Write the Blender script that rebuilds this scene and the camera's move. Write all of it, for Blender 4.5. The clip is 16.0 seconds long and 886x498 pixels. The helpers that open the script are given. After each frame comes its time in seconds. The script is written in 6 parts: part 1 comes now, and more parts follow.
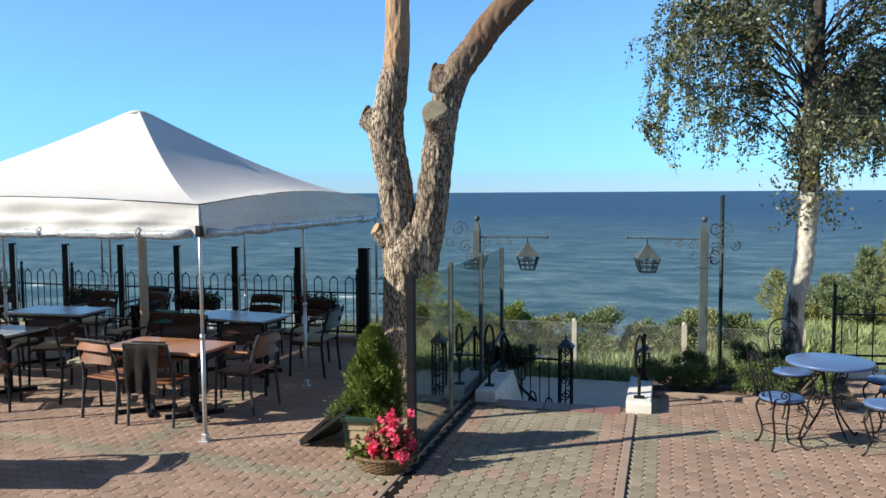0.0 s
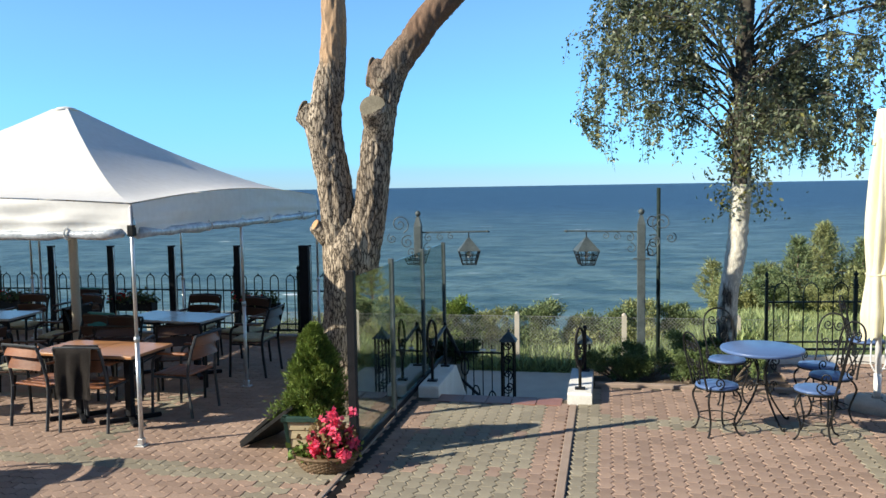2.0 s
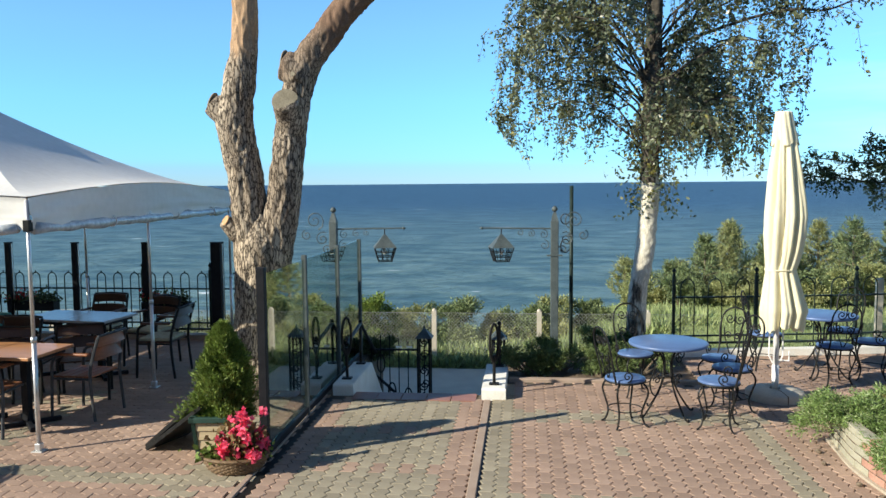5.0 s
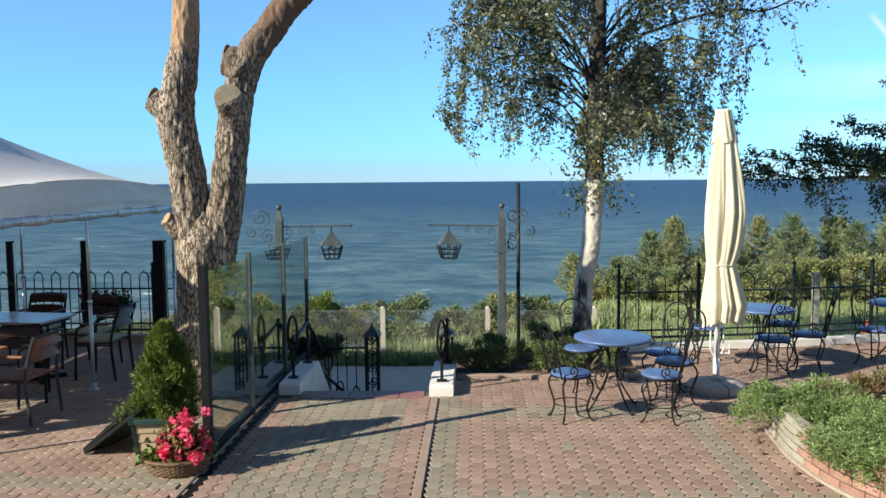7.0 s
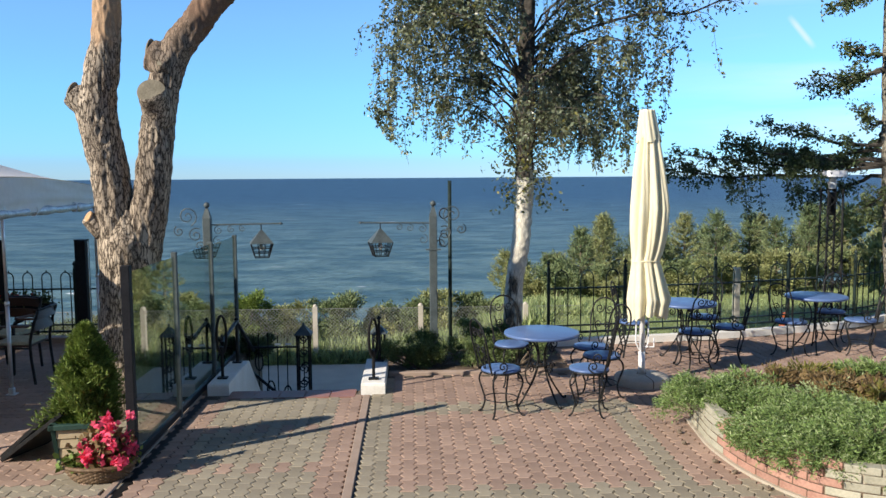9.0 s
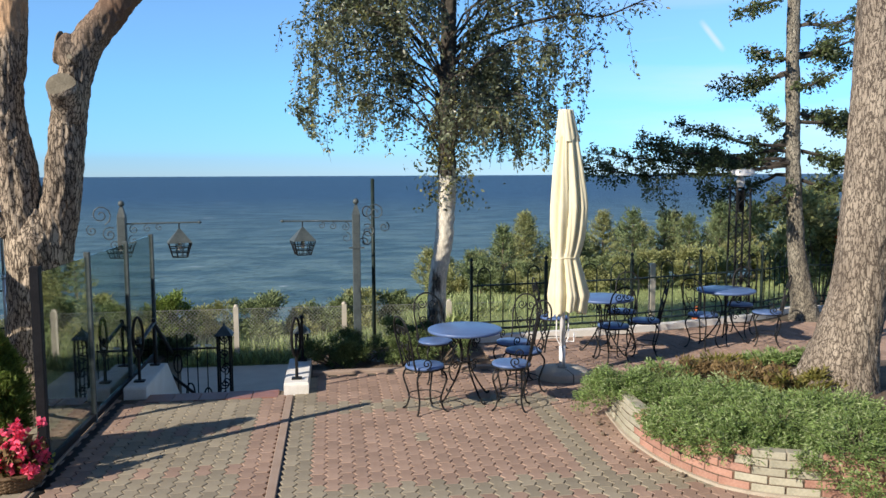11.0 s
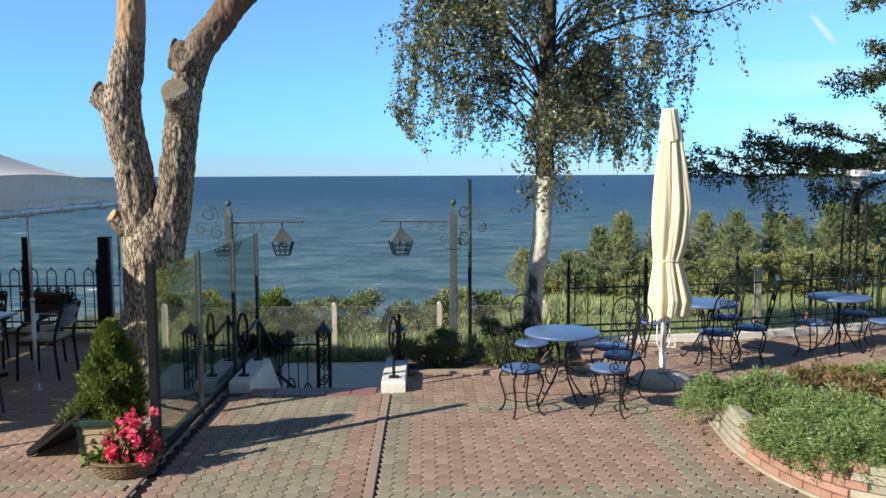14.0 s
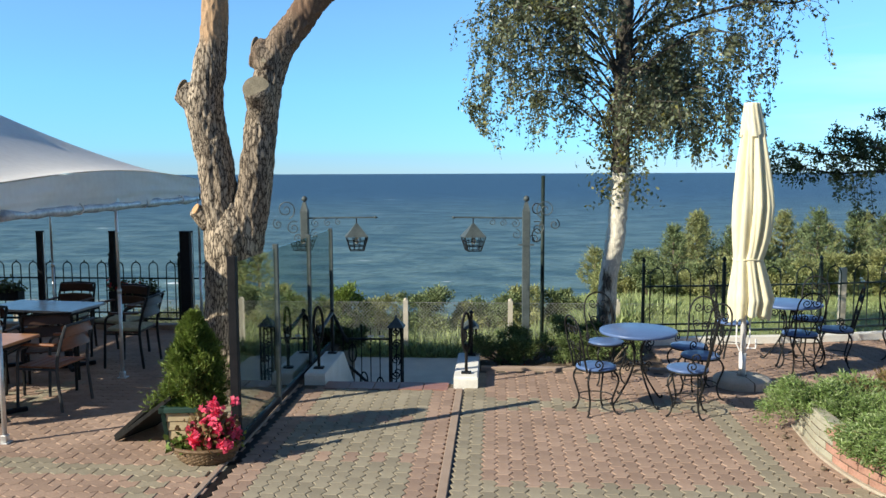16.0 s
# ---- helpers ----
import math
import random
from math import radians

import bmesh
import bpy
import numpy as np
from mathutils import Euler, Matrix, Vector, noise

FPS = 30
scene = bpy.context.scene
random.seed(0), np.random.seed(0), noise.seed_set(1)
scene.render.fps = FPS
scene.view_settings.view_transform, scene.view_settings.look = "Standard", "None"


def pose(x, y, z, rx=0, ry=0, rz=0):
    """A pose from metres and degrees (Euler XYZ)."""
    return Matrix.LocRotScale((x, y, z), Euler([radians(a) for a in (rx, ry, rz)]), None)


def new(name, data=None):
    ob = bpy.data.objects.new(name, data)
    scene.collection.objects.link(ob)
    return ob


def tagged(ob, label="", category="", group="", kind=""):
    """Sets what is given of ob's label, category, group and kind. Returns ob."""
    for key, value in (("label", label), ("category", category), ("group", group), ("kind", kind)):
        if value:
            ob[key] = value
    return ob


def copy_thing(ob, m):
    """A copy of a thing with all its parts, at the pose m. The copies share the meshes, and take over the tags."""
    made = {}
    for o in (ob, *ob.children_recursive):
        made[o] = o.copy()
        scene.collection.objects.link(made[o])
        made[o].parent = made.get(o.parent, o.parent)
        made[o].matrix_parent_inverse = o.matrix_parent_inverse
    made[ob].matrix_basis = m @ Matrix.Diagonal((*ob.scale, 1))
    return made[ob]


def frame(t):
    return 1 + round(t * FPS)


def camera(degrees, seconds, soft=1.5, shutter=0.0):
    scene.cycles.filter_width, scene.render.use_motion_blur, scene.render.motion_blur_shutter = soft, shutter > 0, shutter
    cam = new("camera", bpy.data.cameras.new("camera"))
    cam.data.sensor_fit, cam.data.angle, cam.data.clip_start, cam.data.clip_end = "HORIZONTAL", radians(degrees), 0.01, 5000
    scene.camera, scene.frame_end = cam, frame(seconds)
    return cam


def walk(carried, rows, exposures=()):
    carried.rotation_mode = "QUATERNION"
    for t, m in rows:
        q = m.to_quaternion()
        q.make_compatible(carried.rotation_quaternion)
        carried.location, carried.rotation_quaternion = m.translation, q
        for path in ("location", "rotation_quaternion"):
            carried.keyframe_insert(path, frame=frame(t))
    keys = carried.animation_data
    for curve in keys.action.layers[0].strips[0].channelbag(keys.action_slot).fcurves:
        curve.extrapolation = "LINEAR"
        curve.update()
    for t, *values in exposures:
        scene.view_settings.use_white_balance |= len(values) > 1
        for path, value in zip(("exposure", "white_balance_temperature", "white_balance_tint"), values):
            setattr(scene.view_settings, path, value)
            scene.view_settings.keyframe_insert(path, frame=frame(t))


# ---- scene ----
cam = camera(57.8, 16.0)
PATH = [
    (0, pose(-0.000, -0.000, 2.350, 85.84, 0.35, 15.50)),
    (0.5, pose(0.007, 0.008, 2.346, 85.73, 0.37, 14.50)),
    (1, pose(0.024, 0.017, 2.349, 85.60, 0.58, 13.47)),
    (1.5, pose(0.030, 0.022, 2.353, 85.51, 0.83, 12.50)),
    (2, pose(0.034, 0.037, 2.352, 85.45, 0.96, 11.49)),
    (2.5, pose(0.042, 0.039, 2.345, 85.41, 0.84, 10.56)),
    (3, pose(0.053, 0.050, 2.344, 85.34, 0.82, 9.56)),
    (3.5, pose(0.065, 0.060, 2.343, 85.30, 0.69, 8.64)),
    (4, pose(0.071, 0.063, 2.343, 85.27, 0.59, 7.66)),
    (6.5, pose(0.126, 0.089, 2.324, 85.11, 0.45, 3.28)),
    (7, pose(0.132, 0.092, 2.321, 85.06, 0.49, 2.33)),
    (7.5, pose(0.142, 0.094, 2.325, 84.99, 0.53, 1.33)),
    (8, pose(0.152, 0.093, 2.325, 84.94, 0.49, 0.26)),
    (8.5, pose(0.162, 0.090, 2.323, 84.90, 0.57, -0.91)),
    (9, pose(0.176, 0.068, 2.337, 84.77, 0.39, -2.31)),
    (9.5, pose(0.174, 0.059, 2.337, 84.73, 0.41, -3.68)),
    (10, pose(0.189, 0.051, 2.339, 84.69, 0.36, -5.08)),
    (10.2, pose(0.189, 0.051, 2.339, 84.69, 0.36, -5.64)),
    (11.25, pose(0.174, 0.038, 2.335, 84.60, 0.25, -8.00)),
    (12.3, pose(0.174, 0.038, 2.335, 84.76, 0.18, -6.45)),
    (12.5, pose(0.174, 0.038, 2.335, 84.76, 0.18, -5.60)),
    (13, pose(0.163, 0.034, 2.352, 84.71, 0.18, -3.91)),
    (13.5, pose(0.152, 0.037, 2.350, 84.69, 0.20, -2.64)),
    (14, pose(0.134, 0.068, 2.349, 84.62, 0.27, -1.10)),
    (14.5, pose(0.121, 0.071, 2.334, 84.64, 0.35, 0.24)),
    (15, pose(0.108, 0.079, 2.327, 84.62, 0.41, 1.36)),
    (15.5, pose(0.091, 0.078, 2.326, 84.57, 0.39, 2.49)),
    (16, pose(0.071, 0.068, 2.328, 84.49, 0.22, 3.76)),
]
walk(cam, PATH, [(0.0, 0.58, 6500, 10), (1.5, 0.61, 6520, 9), (3.0, 0.74, 6600, 6), (4.0, 0.74, 6600, 6), (6.5, 0.59, 6600, 8), (7.5, 0.58, 6580, 10), (8.5, 0.55, 6560, 12),
                 (9.5, 0.52, 6560, 13), (10.2, 0.47, 6600, 14), (12.5, 0.41, 6640, 14), (13.5, 0.46, 6600, 12), (14.5, 0.52, 6600, 9), (16.0, 0.57, 6640, 7)])

# sun and sky: low sun behind the camera's left shoulder
SUN_EL, SUN_AZ = radians(28.5), radians(31.0)      # shadows run 31 degrees from +x towards +y
sun_dir = Vector((-math.cos(SUN_AZ) * math.cos(SUN_EL), -math.sin(SUN_AZ) * math.cos(SUN_EL), math.sin(SUN_EL)))
world = bpy.data.worlds.new("world")
scene.world = world
world.use_nodes = True
wn = world.node_tree
sky = wn.nodes.new("ShaderNodeTexSky")
sky.sky_type, sky.sun_disc = "NISHITA", False
sky.sun_elevation, sky.sun_rotation = SUN_EL, math.atan2(sun_dir.x, sun_dir.y)
sky.air_density, sky.dust_density, sky.ozone_density = 0.8, 0.0, 3.5
tint = wn.nodes.new("ShaderNodeMix")
tint.data_type, tint.blend_type = "RGBA", "MULTIPLY"
tint.inputs["Factor"].default_value = 1.0
tint.inputs["B"].default_value = (0.93, 1.27, 1.50, 1)
wn.links.new(sky.outputs[0], tint.inputs["A"])
# sea haze: the air is bluer and less bright low over the horizon
wtc, wsep, wramp, haze = (wn.nodes.new("ShaderNode" + k) for k in ("TexCoord", "SeparateXYZ", "ValToRGB", "Mix"))
wn.links.new(wtc.outputs["Generated"], wsep.inputs[0])
wn.links.new(wsep.outputs["Z"], wramp.inputs[0])
wel = wramp.color_ramp.elements
wel[0].position, wel[0].color = 0.0, (0.42, 0.48, 0.64, 1)
# the stops above 0.29 dim the unseen upper sky to deepen shade
wel[1].position, wel[1].color = 0.9, (0.27, 0.29, 0.33, 1)
for at, c in ((0.018, (0.43, 0.51, 0.66, 1)), (0.028, (0.43, 0.585, 0.74, 1)), (0.10, (0.63, 0.77, 0.83, 1)), (0.18, (0.85, 0.88, 0.85, 1)), (0.29, (1.0, 0.97, 0.88, 1)), (0.45, (0.66, 0.67, 0.67, 1))):
    wel.new(at).color = c
haze.data_type, haze.blend_type = "RGBA", "MULTIPLY"
haze.inputs["Factor"].default_value = 1.0
wn.links.new(tint.outputs["Result"], haze.inputs["A"])
wn.links.new(wramp.outputs[0], haze.inputs["B"])
# thin cirrus on one side of the sky
cmap, cnz, cside, cthin, cmul, cmix = (wn.nodes.new("ShaderNode" + k) for k in ("Mapping", "TexNoise", "MapRange", "MapRange", "Math", "Mix"))
cmap.inputs["Rotation"].default_value, cmap.inputs["Scale"].default_value = (0, radians(24), radians(10)), (2.0, 2.0, 15.0)
wn.links.new(wtc.outputs["Generated"], cmap.inputs[0])
cnz.inputs["Scale"].default_value, cnz.inputs["Detail"].default_value = 1.6, 6
wn.links.new(cmap.outputs[0], cnz.inputs["Vector"])
cside.inputs["From Min"].default_value, cside.inputs["From Max"].default_value = 0.22, 0.6
wn.links.new(wsep.outputs["X"], cside.inputs[0])
cthin.inputs["From Min"].default_value, cthin.inputs["From Max"].default_value, cthin.inputs["To Max"].default_value = 0.46, 0.78, 0.75
wn.links.new(cnz.outputs[0], cthin.inputs[0])
cmul.operation = "MULTIPLY"
wn.links.new(cside.outputs[0], cmul.inputs[0])
wn.links.new(cthin.outputs[0], cmul.inputs[1])
cmix.data_type = "RGBA"
wn.links.new(cmul.outputs[0], cmix.inputs["Factor"])
wn.links.new(haze.outputs["Result"], cmix.inputs["A"])
cmix.inputs["B"].default_value = (5.6, 6.0, 6.3, 1)
# one short vapour trail, drawn along a great circle
tdot, tabs, tline, tmid, tspan, tmul, tmix = (wn.nodes.new("ShaderNode" + k) for k in ("VectorMath", "Math", "MapRange", "VectorMath", "MapRange", "Math", "Mix"))
tdot.operation = tmid.operation = "DOT_PRODUCT"
tdot.inputs[1].default_value, tmid.inputs[1].default_value = (-0.6785, 0.4348, -0.5921), (0.4333, 0.8877, 0.1553)
for n in (tdot, tmid):
    wn.links.new(wtc.outputs["Generated"], n.inputs[0])
tabs.operation, tmul.operation = "ABSOLUTE", "MULTIPLY"
wn.links.new(tdot.outputs["Value"], tabs.inputs[0])
for n, lo, hi, top in ((tline, 0.0042, 0.0008, 0.55), (tspan, 0.99966, 0.99990, 1.0)):
    n.inputs["From Min"].default_value, n.inputs["From Max"].default_value, n.inputs["To Max"].default_value = lo, hi, top
wn.links.new(tabs.outputs[0], tline.inputs[0])
wn.links.new(tmid.outputs["Value"], tspan.inputs[0])
wn.links.new(tline.outputs[0], tmul.inputs[0])
wn.links.new(tspan.outputs[0], tmul.inputs[1])
tmix.data_type = "RGBA"
wn.links.new(tmul.outputs[0], tmix.inputs["Factor"])
wn.links.new(cmix.outputs["Result"], tmix.inputs["A"])
tmix.inputs["B"].default_value = (5.6, 6.0, 6.3, 1)
wn.links.new(tmix.outputs["Result"], wn.nodes["Background"].inputs[0])
wn.nodes["Background"].inputs[1].default_value = 0.118
sun = new("sun", bpy.data.lights.new("sun", "SUN"))
sun.data.energy, sun.data.angle, sun.data.color = 5.0, radians(0.53), (1.0, 0.92, 0.78)
sun.matrix_world = Matrix.Translation((-20, -12, 20)) @ (-sun_dir).to_track_quat("-Z", "Y").to_matrix().to_4x4()


# ---- materials ----
def material(name, a, b, rough=0.7, metal=0.0, scale=8.0, fine=60.0, bump=0.2, stretch=(1, 1, 1), spec=0.4, island=0.0, objvar=0.0, depth=0.01, trans=0.0):
    """Two colours mixed by coarse and fine noise, with fine relief; island or objvar: brightness varied piece by piece."""
    m = bpy.data.materials.new(name)
    m.use_nodes = True
    nt = m.node_tree
    N, L = nt.nodes, nt.links
    bsdf = N["Principled BSDF"]
    tc = N.new("ShaderNodeTexCoord")
    mp = N.new("ShaderNodeMapping")
    mp.inputs["Scale"].default_value = stretch
    L.new(tc.outputs["Object"], mp.inputs[0])
    n1, n2 = N.new("ShaderNodeTexNoise"), N.new("ShaderNodeTexNoise")
    n1.inputs["Scale"].default_value, n2.inputs["Scale"].default_value = scale, fine
    n1.inputs["Detail"].default_value = n2.inputs["Detail"].default_value = 5
    for n in (n1, n2):
        L.new(mp.outputs[0], n.inputs["Vector"])
    add = N.new("ShaderNodeMath")
    add.operation = "MULTIPLY_ADD"
    add.inputs[1].default_value = 0.5
    half = N.new("ShaderNodeMath")
    half.operation = "MULTIPLY"
    half.inputs[1].default_value = 0.5
    L.new(n2.outputs[0], half.inputs[0])
    L.new(n1.outputs[0], add.inputs[0])
    L.new(half.outputs[0], add.inputs[2])
    ramp = N.new("ShaderNodeValToRGB")
    ramp.color_ramp.elements[0].position, ramp.color_ramp.elements[1].position = 0.36, 0.64
    ramp.color_ramp.elements[0].color, ramp.color_ramp.elements[1].color = (*a, 1), (*b, 1)
    L.new(add.outputs[0], ramp.inputs[0])
    col = ramp.outputs[0]
    if island or objvar:
        src = N.new("ShaderNodeNewGeometry").outputs["Random Per Island"] if island else N.new("ShaderNodeObjectInfo").outputs["Random"]
        k = island or objvar
        rng = N.new("ShaderNodeMapRange")
        rng.inputs[3].default_value, rng.inputs[4].default_value = 1 - k, 1 + k
        L.new(src, rng.inputs[0])
        hsv = N.new("ShaderNodeHueSaturation")
        L.new(rng.outputs[0], hsv.inputs["Value"])
        L.new(col, hsv.inputs["Color"])
        col = hsv.outputs[0]
    L.new(col, bsdf.inputs["Base Color"])
    bsdf.inputs["Roughness"].default_value, bsdf.inputs["Metallic"].default_value = rough, metal
    bsdf.inputs["Specular IOR Level"].default_value = spec
    if bump:
        bp = N.new("ShaderNodeBump")
        bp.inputs["Strength"].default_value, bp.inputs["Distance"].default_value = bump, depth
        L.new(add.outputs[0], bp.inputs["Height"])
        L.new(bp.outputs[0], bsdf.inputs["Normal"])
    if trans:
        tr, mix = N.new("ShaderNodeBsdfTranslucent"), N.new("ShaderNodeMixShader")
        L.new(col, tr.inputs[0])
        mix.inputs[0].default_value = trans
        L.new(bsdf.outputs[0], mix.inputs[1])
        L.new(tr.outputs[0], mix.inputs[2])
        L.new(mix.outputs[0], N["Material Output"].inputs[0])
    return m


PAVE_RED = material("paver_red", (0.262, 0.180, 0.138), (0.385, 0.272, 0.210), 0.85, 0, 3, 90, 0.3, objvar=0.13, depth=0.003)
PAVE_GREY = material("paver_grey", (0.23, 0.20, 0.148), (0.335, 0.295, 0.22), 0.85, 0, 3, 90, 0.3, objvar=0.13, depth=0.003)
PAVE_RED_S = material("paver_red_rest", (0.262, 0.180, 0.138), (0.385, 0.272, 0.210), 0.85, 0, 1.2, 60, 0.3, island=0.13, depth=0.003)
PAVE_GREY_S = material("paver_grey_rest", (0.23, 0.20, 0.148), (0.335, 0.295, 0.22), 0.85, 0, 1.2, 60, 0.3, island=0.13, depth=0.003)
SAND = material("joint_sand", (0.075, 0.06, 0.045), (0.14, 0.115, 0.085), 0.95, 0, 10, 120, 0.4)
KERB = material("kerb_stone", (0.30, 0.22, 0.17), (0.40, 0.31, 0.25), 0.85, 0, 6, 100, 0.3)
CONCRETE = material("concrete", (0.42, 0.385, 0.32), (0.56, 0.51, 0.43), 0.9, 0, 5, 80, 0.3)
LOWPAVE = material("path_paving", (0.52, 0.46, 0.36), (0.63, 0.57, 0.45), 0.9, 0, 3, 60, 0.3)
WHITEWALL = material("white_plaster", (0.70, 0.68, 0.62), (0.82, 0.81, 0.77), 0.8, 0, 5, 60, 0.25)
TILE = material("step_tile", (0.24, 0.11, 0.08), (0.32, 0.16, 0.12), 0.5, 0, 5, 60, 0.1)
CANVAS = material("canvas_white", (0.74, 0.73, 0.70), (0.82, 0.81, 0.78), 0.65, 0, 1.5, 14, 0.15, depth=0.02, trans=0.09)
CLEAR_ROLL = material("rolled_plastic", (0.30, 0.33, 0.36), (0.62, 0.65, 0.68), 0.18, 0, 6, 25, 0.6, spec=0.8, depth=0.02)
GALV = material("galvanised_metal", (0.55, 0.56, 0.57), (0.72, 0.72, 0.72), 0.35, 0.7, 8, 60, 0.05)
CREAMPOLE = material("cream_pole", (0.55, 0.48, 0.38), (0.64, 0.57, 0.46), 0.5, 0, 6, 40, 0.05)
DARKPOST = material("dark_painted_metal", (0.008, 0.009, 0.012), (0.018, 0.019, 0.023), 0.55, 0, 8, 60, 0.1, spec=0.15)
IRON = material("wrought_iron", (0.010, 0.011, 0.012), (0.028, 0.028, 0.028), 0.45, 0.2, 12, 80, 0.15, spec=0.15)
IRONGREEN = material("green_black_iron", (0.012, 0.022, 0.020), (0.03, 0.045, 0.04), 0.45, 0.1, 12, 80, 0.15, spec=0.15)
LAMPGREY = material("weathered_grey_paint", (0.048, 0.064, 0.068), (0.098, 0.122, 0.126), 0.6, 0.1, 9, 60, 0.15)
ALU = material("grey_chair_frame", (0.045, 0.05, 0.058), (0.085, 0.092, 0.10), 0.45, 0.2, 9, 60, 0.05, spec=0.15)
WOOD = material("orange_wood", (0.17, 0.06, 0.025), (0.30, 0.115, 0.047), 0.45, 0, 3, 40, 0.12, stretch=(1, 8, 8), objvar=0.15)
TABLEWOOD = material("table_wood", (0.36, 0.17, 0.075), (0.50, 0.25, 0.12), 0.28, 0, 3, 40, 0.06, stretch=(1, 8, 1), spec=0.6)
TABLEGREY = material("grey_tabletop", (0.30, 0.31, 0.33), (0.40, 0.41, 0.43), 0.25, 0, 3, 40, 0.05, spec=0.6)
CLOTH_DARK = material("dark_blanket", (0.026, 0.022, 0.021), (0.05, 0.042, 0.038), 0.95, 0, 10, 120, 0.5)
TEAL = material("teal_plastic", (0.03, 0.16, 0.15), (0.05, 0.22, 0.20), 0.5, 0, 5, 40, 0.05)
CUSHION = material("striped_cushion", (0.30, 0.29, 0.20), (0.50, 0.48, 0.36), 0.9, 0, 12, 60, 0.3)
BLUE = material("blue_paint", (0.075, 0.13, 0.28), (0.11, 0.18, 0.36), 0.34, 0, 5, 50, 0.08, spec=0.35)
UMBRELLA = material("cream_canvas", (0.79, 0.72, 0.49), (0.87, 0.82, 0.62), 0.8, 0, 2, 60, 0.2, stretch=(1, 1, 0.2), trans=0.15)
WHITEPOLE = material("white_pole", (0.75, 0.75, 0.75), (0.85, 0.85, 0.85), 0.35, 0, 6, 40, 0.03)
BARK = material("pine_bark", (0.05, 0.036, 0.026), (0.30, 0.24, 0.175), 0.95, 0, 6, 45, 0.9, stretch=(1.6, 1.6, 0.5), depth=0.03)


def bark_material(name, crack, mid, light, upper, turn, depth, plates=27.0, ragged=1.6):
    """Furrowed bark: long broken ridges over dark cracks, turning to flaking bark of another colour higher up."""
    m = bpy.data.materials.new(name)
    m.use_nodes = True
    N, L = m.node_tree.nodes, m.node_tree.links

    def node(kind, **sockets):
        n = N.new("ShaderNode" + kind)
        for k, v in sockets.items():
            n.inputs[k].default_value = v
        return n

    def maths(op, a, b, c=0.0):
        n = N.new("ShaderNodeMath")
        n.operation = op
        for i, v in enumerate((a, b, c)):
            if isinstance(v, (int, float)):
                n.inputs[i].default_value = v
            else:
                L.new(v, n.inputs[i])
        return n.outputs[0]

    def mix(f, a, b, kind="MIX"):
        n = N.new("ShaderNodeMix")
        n.data_type, n.blend_type = "RGBA", kind
        for k, v in (("Factor", f), ("A", a), ("B", b)):
            if isinstance(v, float):
                n.inputs[k].default_value = v
            elif isinstance(v, tuple):
                n.inputs[k].default_value = (*v, 1)
            else:
                L.new(v, n.inputs[k])
        return n.outputs["Result"]

    tc = N.new("ShaderNodeTexCoord")
    mp = N.new("ShaderNodeMapping")
    mp.inputs["Scale"].default_value = (1, 1, 0.24)
    L.new(tc.outputs["Object"], mp.inputs[0])
    warp = node("TexNoise", Scale=13.0, Detail=5.0, Roughness=0.6)
    fine = node("TexNoise", Scale=85.0, Detail=5.0)
    patch = node("TexNoise", Scale=5.0, Detail=3.0)
    for n in (warp, patch):
        L.new(mp.outputs[0], n.inputs["Vector"])
    L.new(tc.outputs["Object"], fine.inputs["Vector"])
    bend = N.new("ShaderNodeVectorMath")
    bend.operation = "MULTIPLY_ADD"
    bend.inputs[1].default_value = (0.11, 0.11, 0.11)
    L.new(warp.outputs["Color"], bend.inputs[0])
    L.new(mp.outputs[0], bend.inputs[2])
    ridge = node("TexVoronoi", Scale=plates)
    ridge.feature = "DISTANCE_TO_EDGE"
    L.new(bend.outputs[0], ridge.inputs["Vector"])
    rng = node("MapRange", **{"From Min": 0.0, "From Max": 0.20})
    rng.interpolation_type = "SMOOTHSTEP"
    L.new(maths("MULTIPLY_ADD", maths("SUBTRACT", fine.outputs[0], 0.5), 0.22, ridge.outputs["Distance"]), rng.inputs[0])
    prng = node("MapRange", **{"From Min": 0.36, "From Max": 0.66})
    L.new(maths("ADD", maths("MULTIPLY", patch.outputs[0], 0.6), maths("MULTIPLY", fine.outputs[0], 0.4)), prng.inputs[0])
    plate = mix(prng.outputs[0], mid, light)
    sep = N.new("ShaderNodeSeparateXYZ")
    L.new(tc.outputs["Object"], sep.inputs[0])
    zr = node("MapRange", **{"From Min": turn[0], "From Max": turn[1]})
    zr.interpolation_type = "SMOOTHSTEP"
    L.new(maths("MULTIPLY_ADD", patch.outputs[0], ragged, sep.outputs["Z"]), zr.inputs[0])
    plate = mix(zr.outputs[0], plate, mix(fine.outputs[0], tuple(0.6 * c for c in upper), tuple(1.25 * c for c in upper)))
    deep = maths("MAXIMUM", rng.outputs[0], maths("MULTIPLY", zr.outputs[0], 0.72))
    b = N["Principled BSDF"]
    L.new(mix(deep, crack, plate), b.inputs["Base Color"])
    b.inputs["Roughness"].default_value, b.inputs["Specular IOR Level"].default_value = 0.95, 0.15
    bp = node("Bump", Strength=0.22, Distance=depth)
    L.new(maths("MULTIPLY_ADD", fine.outputs[0], 0.45, deep), bp.inputs["Height"])
    L.new(bp.outputs[0], b.inputs["Normal"])
    return m


